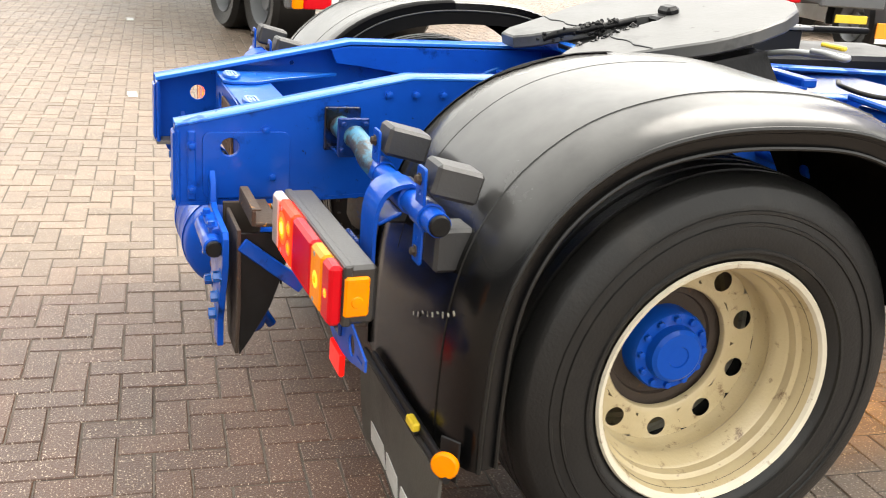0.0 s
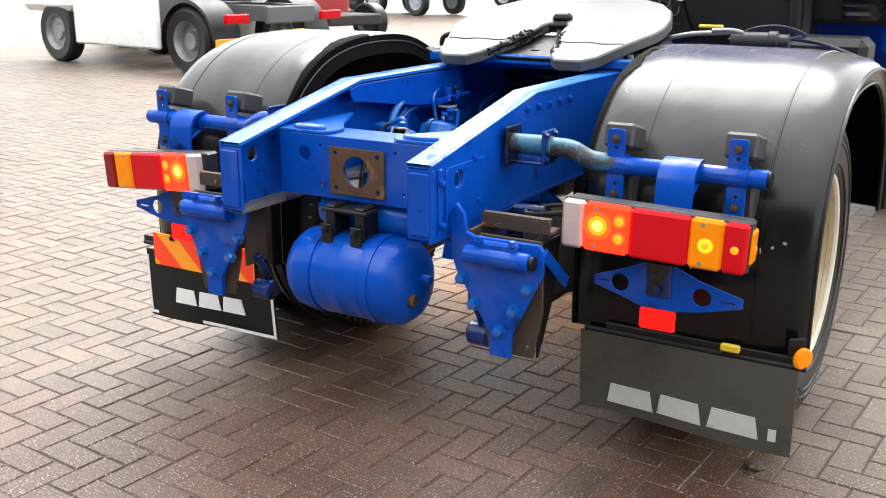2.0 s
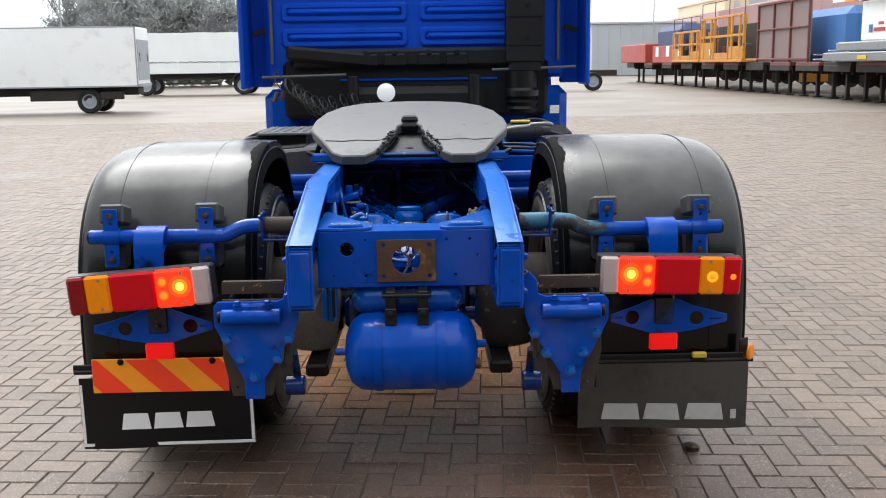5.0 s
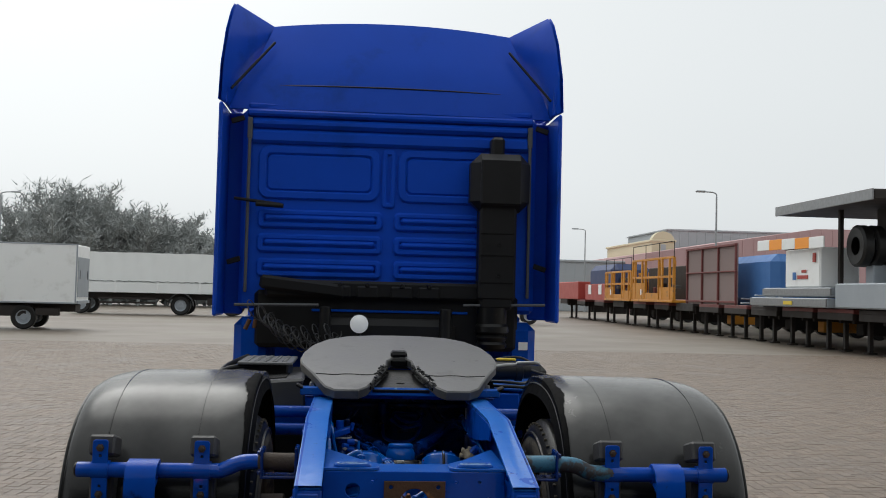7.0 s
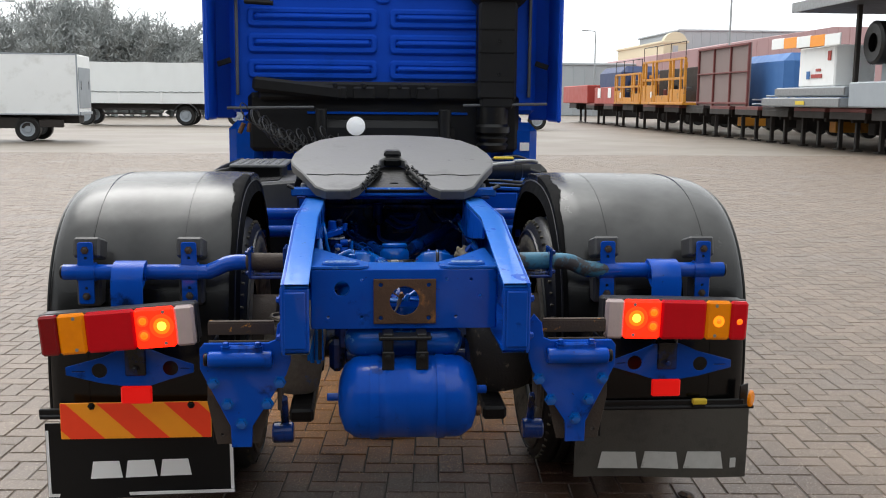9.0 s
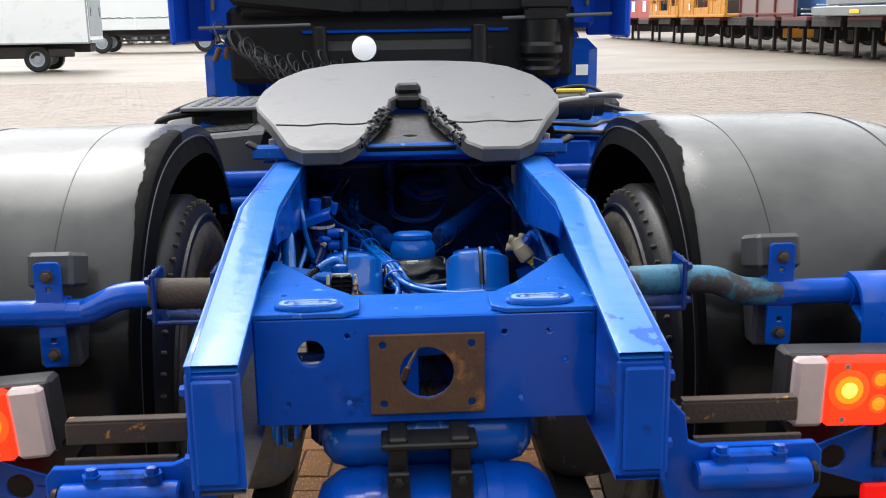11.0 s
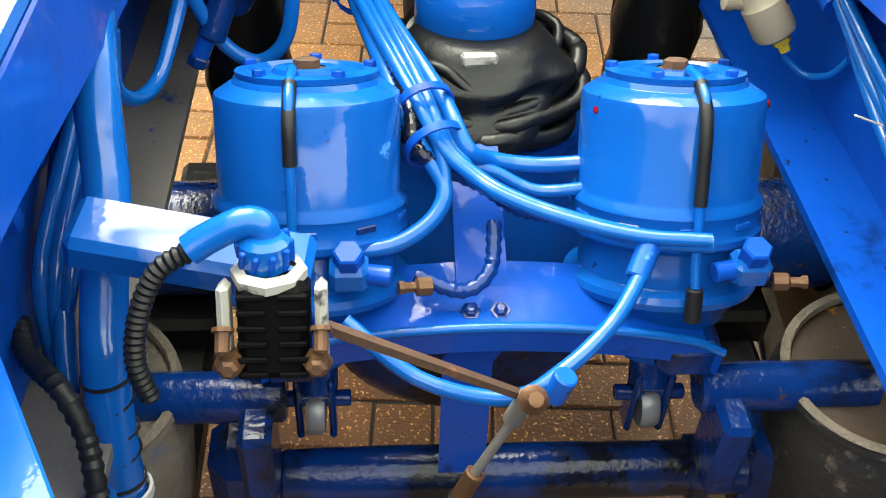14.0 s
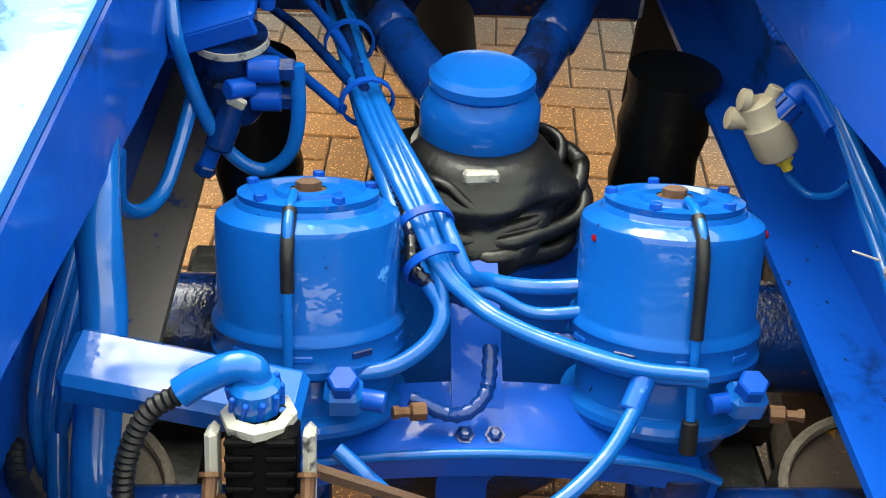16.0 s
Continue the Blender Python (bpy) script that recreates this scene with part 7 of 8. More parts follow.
def ribbed_trailer(label):
    """Long trailer with ribbed silver load and orange straps, along x."""
    t = thing("loaded_trailer", label, "trailer", "parked lorries")
    for i in range(14):
        part("ribbed_panel", MB().box((0, 0, 1.42 + 0.20 * i), (12.0, 2.4, 0.197), 0.03), RIB_SILVER, t)
    for x in (-4.2, -1.5, 1.2, 3.9, 5.2):
        part("strap", MB().box((x, -1.215, 2.75), (0.08, 0.02, 2.8), 0.004), ORANGE_STRAP, t)
    part("deck", MB().box((0, 0, 1.22), (12.4, 2.45, 0.2), 0.02), GREY_PAINT, t)
    part("chassis", MB().box((0, 0, 0.95), (11, 0.9, 0.35), 0.02).box((1.5, -1.0, 0.75), (1.2, 0.3, 0.5), 0.03), CHASSIS, t)
    for x in (-2.2, -0.8, 2.6, 4.8):
        for y in (-0.98, 0.98):
            tyre_wheel(t, x, y, 0.5, 0.3, "y", GREY_DECK)
    return t


white = yard_tractor(WHITE, "white tractor unit with side skirts parked on the yard")
white.matrix_basis = pose(-7.85, 9.45, 0, 0, 0, 83) @ Matrix.Scale(0.95, 4)
copy_thing(white, pose(-11.8, 5.0, 0, 0, 0, 84) @ Matrix.Scale(0.95, 4))


def small_cab(paint, label):
    """Low vehicle cab seen from the back corner."""
    t = thing("parked_cab", label, "truck", "low cabs in the yard")
    c = part("body", MB().box((0, 0, 1.25), (2.0, 2.2, 1.7), 0.12), paint, t)
    part("side_window", MB().box((1.005, 0.2, 1.6), (0.02, 1.2, 0.75), 0.01), WINDOW, c)
    part("rear_window", MB().box((0.1, -1.105, 1.6), (1.3, 0.02, 0.7), 0.01), WINDOW, c)
    part("chassis", MB().box((0, -0.6, 0.55), (1.2, 4.0, 0.25), 0.03), CHASSIS, t)
    for y in (-1.8, 0.4):
        for x in (-0.9, 0.9):
            tyre_wheel(t, x, y, 0.45, 0.28)
    return t


small_cab(LIGHT_BLUE, "pale blue vehicle cab parked among the tractors").matrix_basis = pose(-13.3, 12.6, 0, 0, 0, 84) @ Matrix.Diagonal((1.15, 1.15, 0.98, 1))
small_cab(RED_CAB, "red vehicle cab with dark windows parked on the yard").matrix_basis = pose(-13.2, 15.6, 0, 0, 0, 72) @ Matrix.Diagonal((1.1, 1.1, 0.86, 1))


def trailer_tail():
    """Rear end of a grey trailer: bumper bar with lamps, wheels and frame."""
    t = thing("trailer_tail", "rear of a grey trailer with bumper bar and red lamps", "trailer")
    part("bumper_bar", MB().box((0, 0, 0.60), (2.46, 0.10, 0.15), 0.02), GREY_PAINT, t)
    part("upper_bar", MB().box((0, 0.02, 0.72), (2.44, 0.08, 0.05), 0.01), GREY_DECK, t)
    part("frame", MB().box((0, 1.6, 0.98), (1.0, 3.4, 0.3), 0.03), CHASSIS, t)
    part("coupling_box", MB().box((0, 0.3, 0.90), (1.5, 0.5, 0.3), 0.03), GREY_PAINT, t)
    part("deck", MB().box((0, 4.0, 1.25), (2.44, 7.8, 0.18), 0.03), CHASSIS, t)
    part("load", MB().box((0, 4.3, 2.1), (2.3, 7.0, 1.5), 0.05), GREY_PAINT, t)
    for s in (-1, 1):
        part("hanger", MB(s).box((0.9, 0.06, 0.95), (0.10, 0.08, 0.5), 0.01), GREY_PAINT, t)
        lamp = part("lamp", MB(s).box((0.92, -0.07, 0.60), (0.30, 0.05, 0.14), 0.012), RED_LENS, t)
        part("indicator", MB(s).box((1.13, -0.07, 0.60), (0.11, 0.05, 0.14), 0.012), AMBER_LENS, lamp)
        part("white_reflector", MB(s).box((0.73, -0.07, 0.60), (0.07, 0.05, 0.14), 0.01), WHITE, lamp)
        tyre_wheel(t, s * 0.75, 1.3, 0.48, 0.5)
        tyre_wheel(t, s * 0.75, 2.5, 0.48, 0.5)
    return t


trailer_tail().matrix_basis = pose(-7.2, 2.95, 0, 0, 0, 102)
box_truck(8.6, "white box truck with a tail lift").matrix_basis = pose(-14.0, 33.8, 0, 0, 0, 4) @ Matrix.Scale(0.89, 4)
tilt_truck("white tarpaulin lorry with laced sides").matrix_basis = pose(-11.5, 55.6, 0, 0, 0, 1) @ Matrix.Scale(1.06, 4)
ribbed_trailer("trailer loaded with ribbed silver boxes and orange straps").matrix_basis = pose(-19.8, 27.2, 0, 0, 0, -12) @ Matrix.Scale(0.88, 4)


# ---- row of flat trailers ----
def flat_trailer(y, L, paint, label):
    """Low flatbed trailer at the right of the yard, end on to -x, parked on its landing legs."""
    t = thing("flatbed_trailer", label, "trailer", "row of flatbed trailers")
    part("deck", MB().box((15.1 + L / 2, y, 1.28), (L, 2.45, 0.14), 0.02), paint, t)
    beams = MB()
    for s in (-0.45, 0.45):
        beams.box((15.3 + L / 2, y + s, 1.06), (L - 0.4, 0.12, 0.32), 0.01)
    beams.box((15.15, y, 1.12), (0.12, 2.4, 0.22), 0.01)
    part("beam", beams, CHASSIS, t)
    for s in (-0.8, 0.8):
        leg = MB().box((15.9, y + s, 0.62), (0.14, 0.14, 1.12), 0.01).box((15.9, y + s, 0.025), (0.32, 0.32, 0.05), 0.01)
        part("landing_leg", leg, CHASSIS, t)
    for x in (15.1 + L * 0.7, 15.1 + L * 0.85):
        for s in (-1, 1):
            tyre_wheel(t, x, y + s * 0.95, 0.48, 0.32, "y")
    part("spare_box", MB().box((17.6, y - 0.9, 0.72), (1.3, 0.5, 0.5), 0.03), ORANGE if int(y) in (28, 33, 43) else CHASSIS, t)
    return t


ROW = ("flatbed_trailer", "headboard", "orange_rig", "grey_trailer_stack", "white_cabinet", "reflector_bar", "gooseneck_trailer", "spare_wheel", "blue_tarpaulin", "navy_tarpaulin", "red_container", "red_trailer_end")
ys = [25.4, 28.2, 31.0, 33.9, 36.8, 39.9, 43.2, 46.8, 50.8, 55.2, 60.0, 65.2, 71.0]
for k, y in enumerate(ys):
    flat_trailer(y, 10.5, MAROON if k % 3 else CHASSIS, "flatbed trailer standing on its landing legs")


def trailer_end(y, z0, w, h, paint, label):
    """Steel headboard with ribs."""
    t = thing("headboard", label, "trailer part")
    part("sheet", MB().box((15.2, y, z0 + h / 2), (0.05, w, h), 0.01), paint, t)
    for i in range(4):
        part("rib", MB().box((15.14, y - w / 2 + 0.06 + (w - 0.12) * i / 3, z0 + h / 2), (0.10, 0.10, h), 0.01), MAROON, t)
    part("rail", MB().box((15.13, y, z0 + h - 0.05), (0.12, w, 0.09), 0.01).box((15.13, y, z0 + h * 0.55), (0.10, w, 0.06), 0.01).box((15.13, y, z0 + 0.12), (0.10, w, 0.08), 0.01), MAROON, t)
    return t


trailer_end(39.9, 1.35, 6.2, 2.45, mat("grimy_board", (0.20, 0.15, 0.14), (0.26, 0.19, 0.18), 0.7, 2, bump=0.1), "tall maroon-framed headboard on a flatbed")


def orange_rig(y, w, h, x, label):
    t = thing("orange_rig", label, "machine", "orange rigs")
    part("deck_frame", MB().box((x + 2.0, y, 1.42), (4.2, w, 0.12), 0.02), ORANGE, t)
    for i in range(4):
        for k in (0, 1):
            part("post", MB().box((x + 1.6 * k, y - w / 2 + w * i / 3, 1.48 + h / 2), (0.13, 0.13, h), 0.015), ORANGE, t)
    for v, lo, hi in ((-0.34, 0.0, 0.30), (0.34, 0.0, 0.42), (0.0, 0.0, 0.16)):
        part("low_panel", MB().box((x - 0.02, y + w * v, 1.48 + h * (lo + hi) / 2), (0.06, w * 0.30, h * (hi - lo)), 0.01), ORANGE, t)
    for k in (0.55, 1.0):
        part("cross_bar", MB().box((x, y, 1.48 + h * k), (0.10, w, 0.11), 0.01), ORANGE, t)
    for v in (-0.42, -0.25, 0.24, 0.42):
        part("upright", MB().box((x - 0.03, y + w * v, 1.48 + h * 0.5), (0.09, 0.17, h), 0.01), ORANGE, t)
    part("dark_backing", MB().box((x + 0.9, y, 1.48 + h * 0.42), (0.2, w * 0.92, h * 0.8), 0.03), CHASSIS, t)
    random.seed(int(y))
    for i in range(7):
        part("machine_box", MB().box((x + random.uniform(0.1, 1.2), y + random.uniform(-w * 0.4, w * 0.4), 1.6 + random.uniform(0, h * 0.6)), (0.3, random.uniform(0.15, 0.5), random.uniform(0.15, 0.5)), 0.03), (CHASSIS, GREY_PAINT, MAROON)[i % 3], t)
    part("white_plate", MB().box((x - 0.07, y + w * 0.25, 1.85), (0.02, 0.22, 0.3), 0.005), WHITE, t)
    rail = MB()
    for i in range(4):
        rail.cyl((x, y - w / 2 + w * i / 3, 1.48 + h), (x, y - w / 2 + w * i / 3, 1.48 + h + 0.75), 0.02, n=6)
    rail.cyl((x, y - w / 2, 2.23 + h), (x, y + w / 2, 2.23 + h), 0.02, n=6)
    part("guard_rail", rail, CHASSIS, t)
    return t


orange_rig(47.8, 7.2, 2.0, 14.9, "orange steel machine frame with black rail on a flatbed")
orange_rig(55.0, 5.8, 1.5, 15.0, "lower orange steel machine on a flatbed")


def generator_set():
    t = thing("grey_trailer_stack", "stack of grey flat trailers carrying a white cabinet", "trailer")
    part("deck", MB().box((18.4, 30.9, 1.52), (7.5, 6.2, 0.30), 0.02).box((18.6, 30.6, 1.86), (7.5, 5.4, 0.30), 0.02).box((18.6, 25.9, 1.75), (7.6, 3.4, 0.75), 0.04), GREY_DECK, t)
    part("deck_edge", MB().box((14.62, 30.9, 1.52), (0.06, 6.2, 0.26), 0.01), STEEL, t)
    part("upper_edge", MB().box((14.82, 30.6, 1.86), (0.06, 5.4, 0.24), 0.01), STEEL, t)
    part("marker", MB().box((14.57, 30.6, 1.50), (0.02, 0.7, 0.12), 0.005), YELLOW, t)
    cab_ = thing("white_cabinet", "white steel cabinet with a red and blue emblem", "cabinet")
    part("body", MB().box((15.6, 30.2, 2.66), (1.4, 2.7, 1.30), 0.05), WHITE, cab_)
    part("emblem", MB().box((14.88, 30.1, 2.36), (0.02, 0.8, 0.12), 0.004), TRAILER_RED, cab_)
    part("emblem_line", MB().box((14.88, 30.0, 2.55), (0.02, 0.35, 0.09), 0.004), TRAILER_RED, cab_)
    part("emblem_mark", MB().box((14.88, 30.75, 2.40), (0.02, 0.25, 0.25), 0.004), TARP_BLUE, cab_)
    part("lamp", MB().box((14.87, 29.2, 2.98), (0.04, 0.2, 0.3), 0.01), TRAILER_RED, cab_)
    sign = thing("reflector_bar", "orange and white striped reflector bar", "sign")
    for i, mt in enumerate((WHITE, SIGN_AMBER, WHITE, SIGN_AMBER, WHITE)):
        part("stripe", MB().box((14.7, 33.0 - 1.08 * i, 3.52 - 0.02 * i), (0.05, 1.07, 0.36), 0.01), mt, sign)
    part("post", MB().box((14.8, 30.2, 3.34), (0.10, 2.2, 0.12), 0.01), CHASSIS, sign)
    gn = thing("gooseneck_trailer", "upturned grey trailer with a raised deck and spare wheels", "trailer")
    part("raised_deck", MB().box((18.2, 28.2, 4.62), (7.2, 6.8, 0.30), 0.03), CHASSIS, gn)
    part("deck_edge", MB().box((14.56, 28.2, 4.62), (0.06, 6.8, 0.32), 0.01), STEEL, gn)
    part("support", MB().box((15.4, 28.4, 3.25), (0.14, 0.14, 2.5), 0.01), CHASSIS, gn)
    part("pillar", MB().box((17.0, 27.0, 3.3), (1.4, 1.6, 2.4), 0.05), CHASSIS, gn)
    for x in (15.5, 15.95):
        part("spare_wheel", MB().lathe((x, 27.3, 3.28), (1, 0, 0), [(0.28, -0.17), (0.55, -0.19), (0.64, -0.13), (0.64, 0.13), (0.55, 0.19), (0.28, 0.17)], 28), TYRE, gn)
    part("wheel_carrier", MB().box((16.2, 27.3, 2.35), (0.8, 0.5, 0.75), 0.03), GREY_DECK, gn)
    scrap = thing("scrap_heap", "pale scrap profiles lying on a flatbed", "scrap")
    random.seed(9)
    for i in range(16):
        part("profile", MB().box((15.2 + random.uniform(0, 1.5), 35.2 + random.uniform(-1.2, 1.2), 1.40 + 0.03 * i), (1.2, random.uniform(0.05, 0.25), 0.05), 0.01, (random.uniform(-8, 8), random.uniform(-8, 8), random.uniform(0, 90))), GREY_DECK, scrap)
    tp = thing("blue_tarpaulin", "blue tarpaulin over a load", "tarpaulin")
    part("sheet", MB().box((17.4, 37.4, 2.35), (3.0, 5.0, 2.0), 0.30), TARP_BLUE, tp)
    tn = thing("navy_tarpaulin", "navy tarpaulin over a load on a trailer", "tarpaulin")
    part("sheet", MB().box((16.6, 60.8, 2.45), (2.5, 6.2, 2.2), 0.35), TARP_NAVY, tn)
    rc = thing("red_container", "low red container on a trailer", "container")
    part("body", MB().box((16.5, 70, 1.95), (3, 8.5, 1.2), 0.05), TRAILER_RED, rc)
    rr = thing("red_trailer_end", "red trailer end with white plates", "trailer part")
    part("board", MB().box((15.15, 61.2, 1.85), (0.08, 5.6, 1.0), 0.02), TRAILER_RED, rr)
    for y in (59.8, 62.6):
        part("plate", MB().box((15.09, y, 2.0), (0.03, 0.8, 0.6), 0.01), WHITE, rr)


generator_set()
for ob in list(scene.collection.objects):
    if ob.parent is None and ob.name.split(".")[0] in ROW:
        ob.matrix_basis = Matrix.Translation((0.25, 0, 0)) @ Matrix.Diagonal((1, 1, 1.05, 1)) @ ob.matrix_basis


def yard_truck_far():
    t = thing("white_lorry_tractor", "white tractor unit ahead of red trailers", "truck")
    part("cab", MB().box((5.0, 52, 2.0), (2.3, 2.2, 2.9), 0.2), WHITE, t)
    part("side_window", MB().box((4.8, 50.89, 2.6), (0.9, 0.02, 0.7), 0.01), WINDOW, t)
    part("chassis", MB().box((8.1, 52, 0.95), (5, 1.0, 0.3), 0.02), CHASSIS, t)
    for x in (5.2, 9.2):
        tyre_wheel(t, x, 51, 0.5, 0.3, "y", GREY_DECK)


yard_truck_far()


# ---- buildings, trees, lamp posts ----
def hall(x0, x1, y, h, matl, roofm, label, ribs=True):
    b = thing("industrial_hall", label, "building")
    part("wall", MB().box(((x0 + x1) / 2, y + 10, h / 2), (x1 - x0, 20, h), 0.05), matl, b)
    part("roof_edge", MB().box(((x0 + x1) / 2, y + 10, h + 0.1), (x1 - x0 + 0.4, 20.4, 0.25), 0.05), roofm, b)
    if ribs:
        m = MB()
        n = int((x1 - x0) / 1.2)
        for i in range(n):
            m.box((x0 + 0.6 + (x1 - x0 - 1.2) * i / max(1, n - 1), y - 0.03, h / 2), (0.12, 0.08, h), 0.02)
        part("cladding_rib", m, matl, b)
    return b


pink = thing("industrial_hall", "long red clad warehouse with sloping roof, its colour paled for haze", "building")
q = MB()
q.add([(29, 96, 0), (29, 96, 6.2), (47, 96, 9.2), (75, 96, 9.6), (75, 96, 0), (29, 126, 0), (29, 126, 6.2), (47, 126, 9.2), (75, 126, 9.6), (75, 126, 0)], [(0, 4, 3, 2, 1), (5, 6, 7, 8, 9), (1, 2, 7, 6), (2, 3, 8, 7), (0, 1, 6, 5), (3, 4, 9, 8)])
part("wall", q, PINK_WALL, pink, "", 0)
for i in range(38):
    x = 29.6 + i * 1.2
    h = 6.2 + (x - 29) / 6 if x < 47 else 9.2 + (x - 47) * 0.0143
    part("cladding_rib", MB().box((x, 95.97, h / 2), (0.14, 0.08, h - 0.2), 0.02), PINK_WALL, pink)
hall(42, 60, 130, 11.0, GREY_WALL, GREY_WALL, "grey clad warehouse in the haze")
hall(18, 29, 104, 5.4, GREY_WALL, GREY_WALL, "low grey hall in the haze")
yb = hall(32.6, 35.2, 106, 8.0, YELLOW_WALL, YELLOW_WALL, "cream house gable with an arched top", False)
part("arched_gable", plate([(33.9 + 1.30 * math.cos(math.pi * i / 16), 8.0 + 1.15 * math.sin(math.pi * i / 16)) for i in range(17)], (), 1.0, "xz", 106.4, 0.02), YELLOW_WALL, yb)
part("window", MB().box((33.9, 105.93, 7.2), (0.6, 0.1, 1.0), 0.02), GREY_WALL, yb)
hall(-58, -38, 60, 4.6, GREY_WALL, GREY_WALL, "low grey building with flat roof")


def lamp_post(x, y, h, turn):
    p = thing("street_lamp", "tall galvanised lamp post with a curved arm", "street lamp", "lamp posts")
    part("pole", MB().cyl((0, 0, 0), (0, 0, h - 0.3), 0.09, 0.055, n=10).tube([(0, 0, h - 0.35), (-0.02, 0, h - 0.1), (-0.3, 0, h + 0.02), (-0.9, 0, h + 0.05)], 0.045, 8, 5), LAMP_POST, p)
    part("lamp_head", MB().box((-1.1, 0, h + 0.06), (0.7, 0.26, 0.14), 0.06), LAMP_POST, p)
    p.matrix_basis = pose(x, y, 0, 0, 0, turn)
    return p


lamp_post(23.8, 62, 8.85, 0)
lamp_post(23.6, 100, 8.7, 0)
lamp_post(-27.5, 75, 8.5, 180)


def bare_tree(x, y, h, spread, seed, label):
    """Leafless tree or tall shrub: trunk, limbs and a haze of twigs with gaps."""
    rnd = random.Random(seed)
    t = thing("bare_tree", label, "tree", "trees in the haze")
    trunk = MB().cyl((0, 0, 0), (0, 0, h * 0.35), 0.16, 0.10, n=8, b=0.02)
    limbs, twigs = MB(), MB()
    for i in range(16):
        a, e = rnd.uniform(0, 6.28), rnd.uniform(0.5, 1.35)
        ln = h * rnd.uniform(0.4, 0.75)
        p0 = Vector((0, 0, h * rnd.uniform(0.05, 0.35)))
        d = Vector((math.cos(a) * math.cos(e) * spread, math.sin(a) * math.cos(e) * spread, math.sin(e)))
        p1 = p0 + d * ln * 0.5
        p2 = p0 + d * ln + Vector((0, 0, h * 0.06))
        if p2.z > h:
            p2.z = h * rnd.uniform(0.9, 1.0)
        limbs.tube([p0, p1, p2], 0.05, 5, 3)
        for k in range(90):
            u = rnd.uniform(0.15, 1.0)
            b = p0.lerp(p2, u)
            tw = Vector((rnd.gauss(0, 0.6), rnd.gauss(0, 0.6), rnd.uniform(0.1, 1.0))) * h * 0.13
            q = b + tw
            w = Vector((rnd.gauss(0, 1), rnd.gauss(0, 1), 0)).normalized() * 0.032
            twigs.add([b - w, b + w, q + w * 0.3, q - w * 0.3], [(0, 1, 2, 3)])
            for m in range(4):
                c = b.lerp(q, rnd.uniform(0.3, 1))
                e2 = c + Vector((rnd.gauss(0, 0.5), rnd.gauss(0, 0.5), rnd.uniform(-0.1, 0.9))) * h * 0.07
                w2 = Vector((rnd.gauss(0, 1), 0.2, rnd.gauss(0, 0.4))).normalized() * 0.05
                twigs.add([c - w2, c + w2, e2], [(0, 1, 2)])
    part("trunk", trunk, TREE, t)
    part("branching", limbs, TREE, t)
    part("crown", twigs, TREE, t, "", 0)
    t.matrix_basis = pose(x, y, 0)
    return t


tree_rnd = random.Random(2)
row = []
for k in range(22):
    u = k / 21
    x = -27.4 + 17.0 * u + tree_rnd.uniform(-0.4, 0.4)
    h = min(10.0, 6.0 + 1.6 * (x + 28.0), 9.9 - 0.31 * (x + 25.0)) + tree_rnd.uniform(-0.5, 0.4)
    row.append(bare_tree(x, 82 + tree_rnd.uniform(-3, 3), h, 1.0, k, "leafless hedgerow tree, its colour paled for haze"))
hedge = MB()
for k in range(4200):
    x = tree_rnd.uniform(-27.8, 2)
    top = min(7.6, 3.5 + 1.4 * (x + 28)) - 0.17 * max(0, x + 25)
    z = tree_rnd.uniform(0.2, max(2.0, top))
    y = 84 + tree_rnd.uniform(-2, 2)
    a = tree_rnd.uniform(0, 3.14)
    w, hh = tree_rnd.uniform(0.15, 0.42), tree_rnd.uniform(0.25, 0.75)
    hedge.add([(x - w, y, z), (x + w * 0.4, y + 0.3 * math.cos(a), z - hh * 0.4), (x + w, y, z + hh * 0.3), (x + 0.1, y + 0.2, z + hh)], [(0, 1, 2, 3)])
hd = tagged(new("hedge", hedge.mesh("hedge", TREE, 0)), "dense hedge behind the lorries, its colour paled for haze", "hedge", "", "stuff")

# ---- unseen dark wall added behind the camera, to darken rear faces and reflections ----
back = tagged(new("wall_south", MB().box((0, -15.0, 4.1), (60, 0.4, 8.2), 0.02).mesh("wall_south", mat("dark_added_wall", (0.032, 0.033, 0.035), (0.025, 0.026, 0.028), 0.7, 0.5, bump=0.05))), "unseen dark wall added behind the camera to darken reflections", "wall", "", "structure")

# ---- ground ----
gnd = mat("far_brick_ground", (0.165, 0.132, 0.103), (0.135, 0.106, 0.083), 0.5, 0.35, bump=0.12, fine=7, stain=(0.20, 0.175, 0.14), stain_scale=0.12, stain_lo=0.45, stain_hi=0.65)
ground = tagged(new("ground", MB().add([(-700, -700, -0.012), (700, -700, -0.012), (700, 900, -0.012), (-700, 900, -0.012)], [(0, 1, 2, 3)]).mesh("ground", gnd, 0)), "wide yard of worn brick paving fading into haze", "ground", "", "structure")


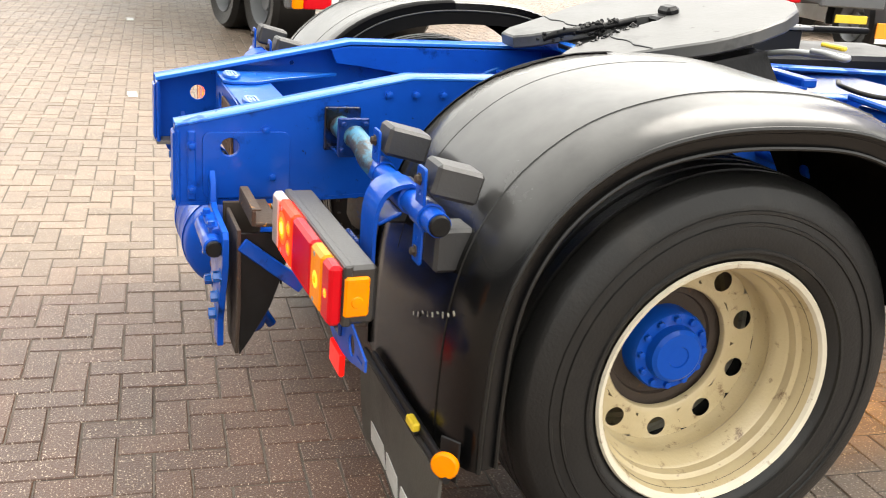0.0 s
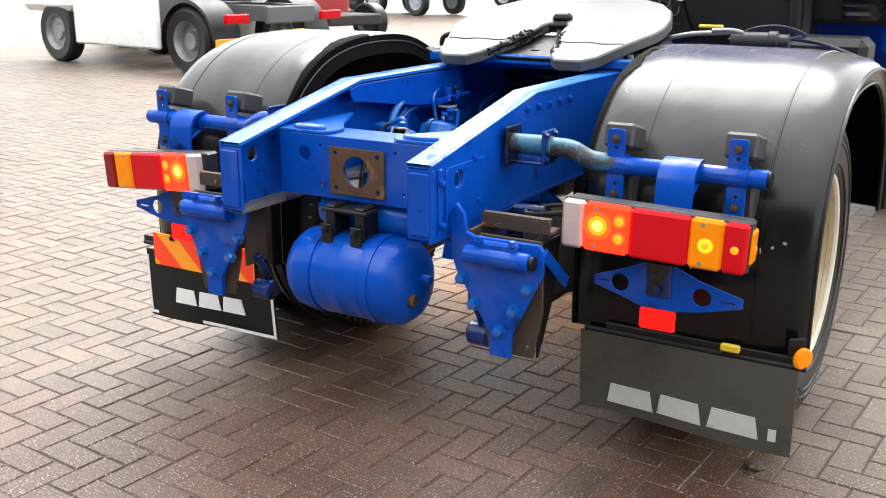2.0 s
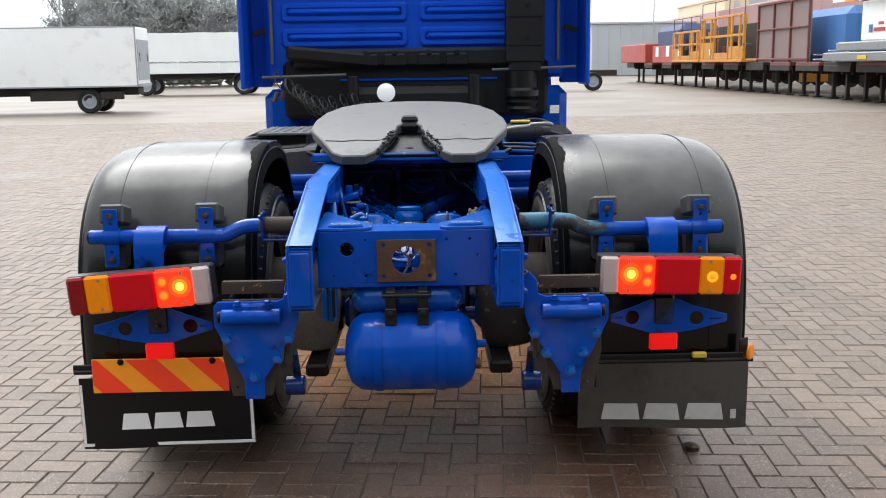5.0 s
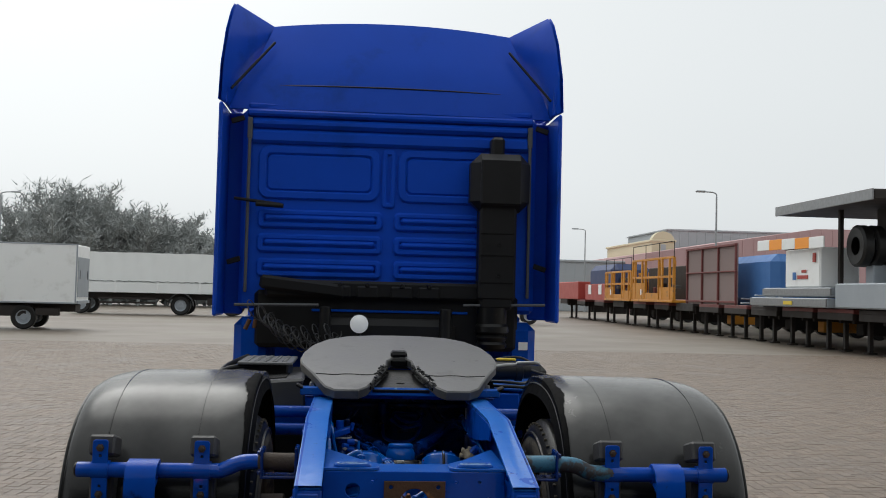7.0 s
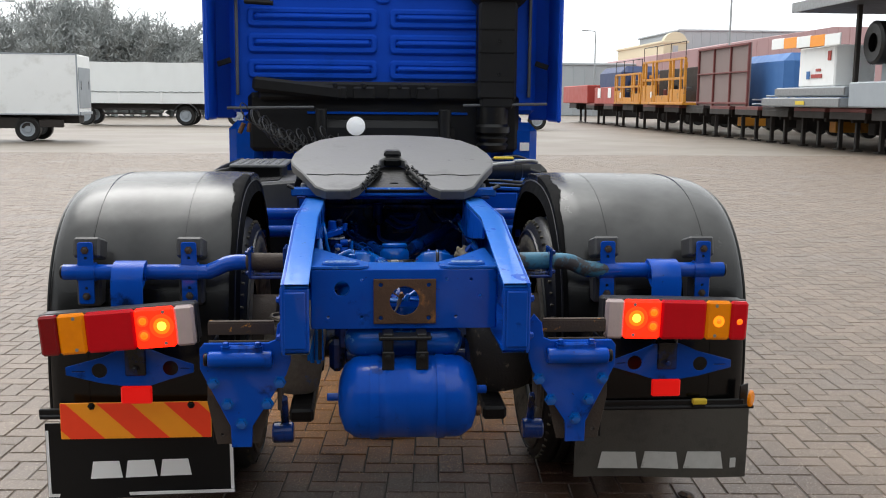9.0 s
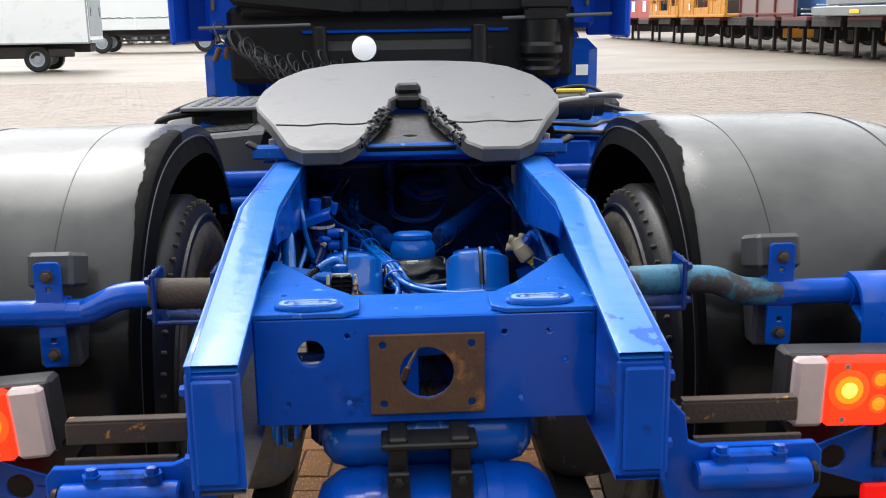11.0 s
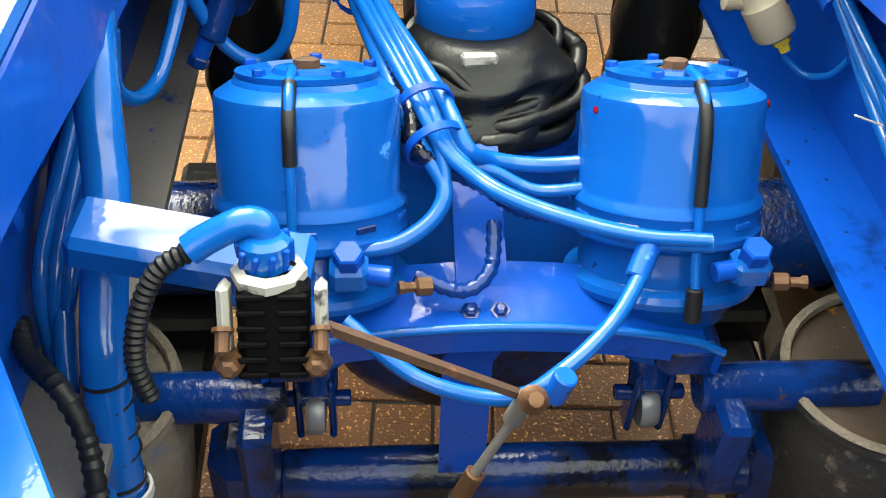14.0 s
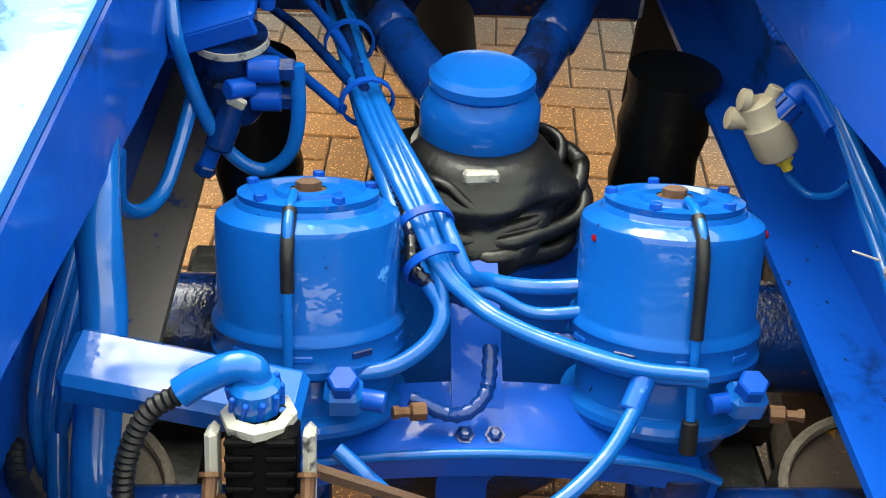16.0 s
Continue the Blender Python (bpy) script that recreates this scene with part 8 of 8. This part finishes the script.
def brick_material(name, island):
    """Brown paving brick: own tone a brick, speckled aggregate; a ragged patch along the tail of the tractor holds damp
    and painted shade.
    """
    m = mat(name, (0.112, 0.078, 0.056), (0.180, 0.134, 0.099), 0.52, 16, bump=0.8, fine=170, stain=(0.12, 0.088, 0.066), stain_scale=0.7, stain_lo=0.50, stain_hi=0.68, stain_rough=0.42, island=0.2 if island else 0, rand=0 if island else 0.2, spec=0.5)
    n, l = m.node_tree.nodes, m.node_tree.links
    b = n["Principled BSDF"]
    base, rough = b.inputs["Base Color"].links[0].from_socket, b.inputs["Roughness"].links[0].from_socket
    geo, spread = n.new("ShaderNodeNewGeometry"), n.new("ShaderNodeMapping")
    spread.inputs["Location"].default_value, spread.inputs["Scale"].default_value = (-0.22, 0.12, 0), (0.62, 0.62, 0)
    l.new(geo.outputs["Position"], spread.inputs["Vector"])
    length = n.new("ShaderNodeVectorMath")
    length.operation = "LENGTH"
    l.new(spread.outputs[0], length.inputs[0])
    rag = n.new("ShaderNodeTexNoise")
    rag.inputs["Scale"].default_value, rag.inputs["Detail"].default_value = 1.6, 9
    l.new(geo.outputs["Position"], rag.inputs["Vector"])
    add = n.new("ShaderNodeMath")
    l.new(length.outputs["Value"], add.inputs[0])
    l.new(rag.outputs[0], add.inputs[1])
    # Patch darkens the colour: damp, with the tractor's soft shade painted in.
    wet_shade = n.new("ShaderNodeMapRange")
    wet_shade.inputs[1].default_value, wet_shade.inputs[2].default_value, wet_shade.inputs[3].default_value, wet_shade.inputs[4].default_value = 1.15, 1.75, 1, 0
    l.new(add.outputs[0], wet_shade.inputs[0])
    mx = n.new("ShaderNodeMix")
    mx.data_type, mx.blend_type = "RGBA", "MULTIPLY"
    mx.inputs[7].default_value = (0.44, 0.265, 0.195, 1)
    l.new(wet_shade.outputs[0], mx.inputs[0])
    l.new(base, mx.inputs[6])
    grit = n.new("ShaderNodeTexNoise")
    grit.inputs["Scale"].default_value, grit.inputs["Detail"].default_value = 150, 2
    l.new(geo.outputs["Position"], grit.inputs["Vector"])
    speck = n.new("ShaderNodeMapRange")
    speck.inputs[1].default_value, speck.inputs[2].default_value, speck.inputs[4].default_value = 0.61, 0.68, 0.8
    l.new(grit.outputs[0], speck.inputs[0])
    dots = n.new("ShaderNodeMix")
    dots.data_type = "RGBA"
    dots.inputs[7].default_value = (0.52, 0.43, 0.33, 1)
    l.new(speck.outputs[0], dots.inputs[0])
    l.new(mx.outputs[2], dots.inputs[6])
    l.new(dots.outputs[2], b.inputs["Base Color"])
    # bricks under the axle are brighter and more orange
    under_axle = n.new("ShaderNodeMapping")
    under_axle.inputs["Location"].default_value, under_axle.inputs["Scale"].default_value = (0, -1.85, 0), (1.0, 0.9, 0)
    l.new(geo.outputs["Position"], under_axle.inputs["Vector"])
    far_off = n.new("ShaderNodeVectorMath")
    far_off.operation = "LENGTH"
    l.new(under_axle.outputs[0], far_off.inputs[0])
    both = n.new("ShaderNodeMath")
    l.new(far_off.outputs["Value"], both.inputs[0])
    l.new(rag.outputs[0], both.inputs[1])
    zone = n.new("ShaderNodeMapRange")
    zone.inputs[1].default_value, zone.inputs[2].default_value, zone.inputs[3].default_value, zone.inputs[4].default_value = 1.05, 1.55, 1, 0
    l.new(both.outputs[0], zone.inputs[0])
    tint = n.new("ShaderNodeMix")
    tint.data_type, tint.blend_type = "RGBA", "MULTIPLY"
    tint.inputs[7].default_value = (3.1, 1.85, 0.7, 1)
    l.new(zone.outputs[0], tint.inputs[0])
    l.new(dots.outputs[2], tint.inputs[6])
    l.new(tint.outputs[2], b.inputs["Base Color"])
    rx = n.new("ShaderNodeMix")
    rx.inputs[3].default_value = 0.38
    l.new(wet_shade.outputs[0], rx.inputs[0])
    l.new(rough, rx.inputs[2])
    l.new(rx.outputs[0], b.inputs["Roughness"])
    return m


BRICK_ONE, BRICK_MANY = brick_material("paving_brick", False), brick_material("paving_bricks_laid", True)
pave = tagged(new("pavement", MB().add([(-15.95, -6.45, -0.0045), (17.95, -6.45, -0.0045), (17.95, 25.95, -0.0045), (-15.95, 25.95, -0.0045)], [(0, 1, 2, 3)]).mesh("pavement", mat("joint_sand", (0.10, 0.085, 0.068), (0.06, 0.050, 0.042), 0.9, 30, bump=0.3), 0)), "herringbone brick paving with dark joints, damp and painted shade at the tractor's tail", "pavement", "", "structure")
CHALK = mat("worn_white_road_paint", (0.55, 0.56, 0.55), (0.40, 0.41, 0.40), 0.8, 20, bump=0.3)
for px, py, pl, pw in ((-5.15, 0.20, 0.20, 0.07), (-3.58, 0.41, 0.20, 0.07), (-2.91, 0.45, 0.16, 0.06), (-9.9, 0.42, 0.25, 0.08)):
    dab = MB().box((px, py, 0.0065), (pl, pw, 0.003), 0.001)
    tagged(new("paint_mark", dab.mesh("paint_mark", CHALK, 0)), "small worn white paint mark on brick paving", "paint mark", "paint marks on the paving", "")
BW, BL, GAP, BT = 0.1065, 0.213, 0.0022, math.radians(-4)
cb, sb_ = math.cos(BT), math.sin(BT)
brng = np.random.default_rng(3)


def brick_verts(hx, hy, z, b=0.004):
    top = [(-hx + b, -hy + b, z), (hx - b, -hy + b, z), (hx - b, hy - b, z), (-hx + b, hy - b, z)]
    low = [(-hx, -hy, z - 0.005), (hx, -hy, z - 0.005), (hx, hy, z - 0.005), (-hx, hy, z - 0.005)]
    return top + low


BF = [(0, 1, 2, 3), (0, 4, 5, 1), (1, 5, 6, 2), (2, 6, 7, 3), (3, 7, 4, 0)]
near_mesh = {}
for key, (hx, hy) in {"h": (BL / 2 - GAP, BW / 2 - GAP), "v": (BW / 2 - GAP, BL / 2 - GAP)}.items():
    me = bpy.data.meshes.new("brick")
    me.from_pydata(brick_verts(hx, hy, 0.0), [], BF)
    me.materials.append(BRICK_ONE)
    near_mesh[key] = me
vs, fs, count = [], [], 0
for i in range(-170, 190):
    for j in range(-80, 260):
        k = (i - j) % 4
        if k not in (0, 3):
            continue
        cx, cy = ((i + 1) * BW, (j + 0.5) * BW) if k == 0 else ((i + 0.5) * BW, (j + 1) * BW)
        x, y = cb * cx - sb_ * cy, sb_ * cx + cb * cy
        if not (-16 < x < 18 and -6.5 < y < 26):
            continue
        hx, hy = (BL / 2 - GAP, BW / 2 - GAP) if k == 0 else (BW / 2 - GAP, BL / 2 - GAP)
        dz, tx, ty = brng.normal(0, 0.0012), brng.normal(0, 0.004), brng.normal(0, 0.004)
        if -1.5 < x < 1.25 and -0.95 < y < 1.25 and count < 300:
            count += 1
            ob = new("brick", near_mesh["h" if k == 0 else "v"])
            ob.parent = pave
            ob.matrix_basis = pose(x, y, dz, math.degrees(tx), math.degrees(ty), math.degrees(BT) + brng.normal(0, 0.4))
            continue
        o = len(vs)
        for a, b, z in brick_verts(hx, hy, 0.0):
            vs.append((x + cb * a - sb_ * b, y + sb_ * a + cb * b, z + dz + a * ty + b * tx))
        fs += [tuple(o + q for q in f) for f in BF]
laid = bpy.data.meshes.new("laid_bricks")
laid.from_pydata(vs, [], fs)
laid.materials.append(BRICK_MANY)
rest = new("laid_bricks", laid)
rest.parent = pave
tagged(rest, "herringbone paving bricks", "", "", "stuff")
stone = thing("stone", "small dark stone lying on the paving", "stone")
part("rock", MB().lathe((1.15, 0.73, 0.0), (0.2, 0.1, 1), [(0, 0), (0.03, 0.002), (0.036, 0.012), (0.02, 0.024), (0, 0.027)], 7), RUST_DARK, stone, "", 0)
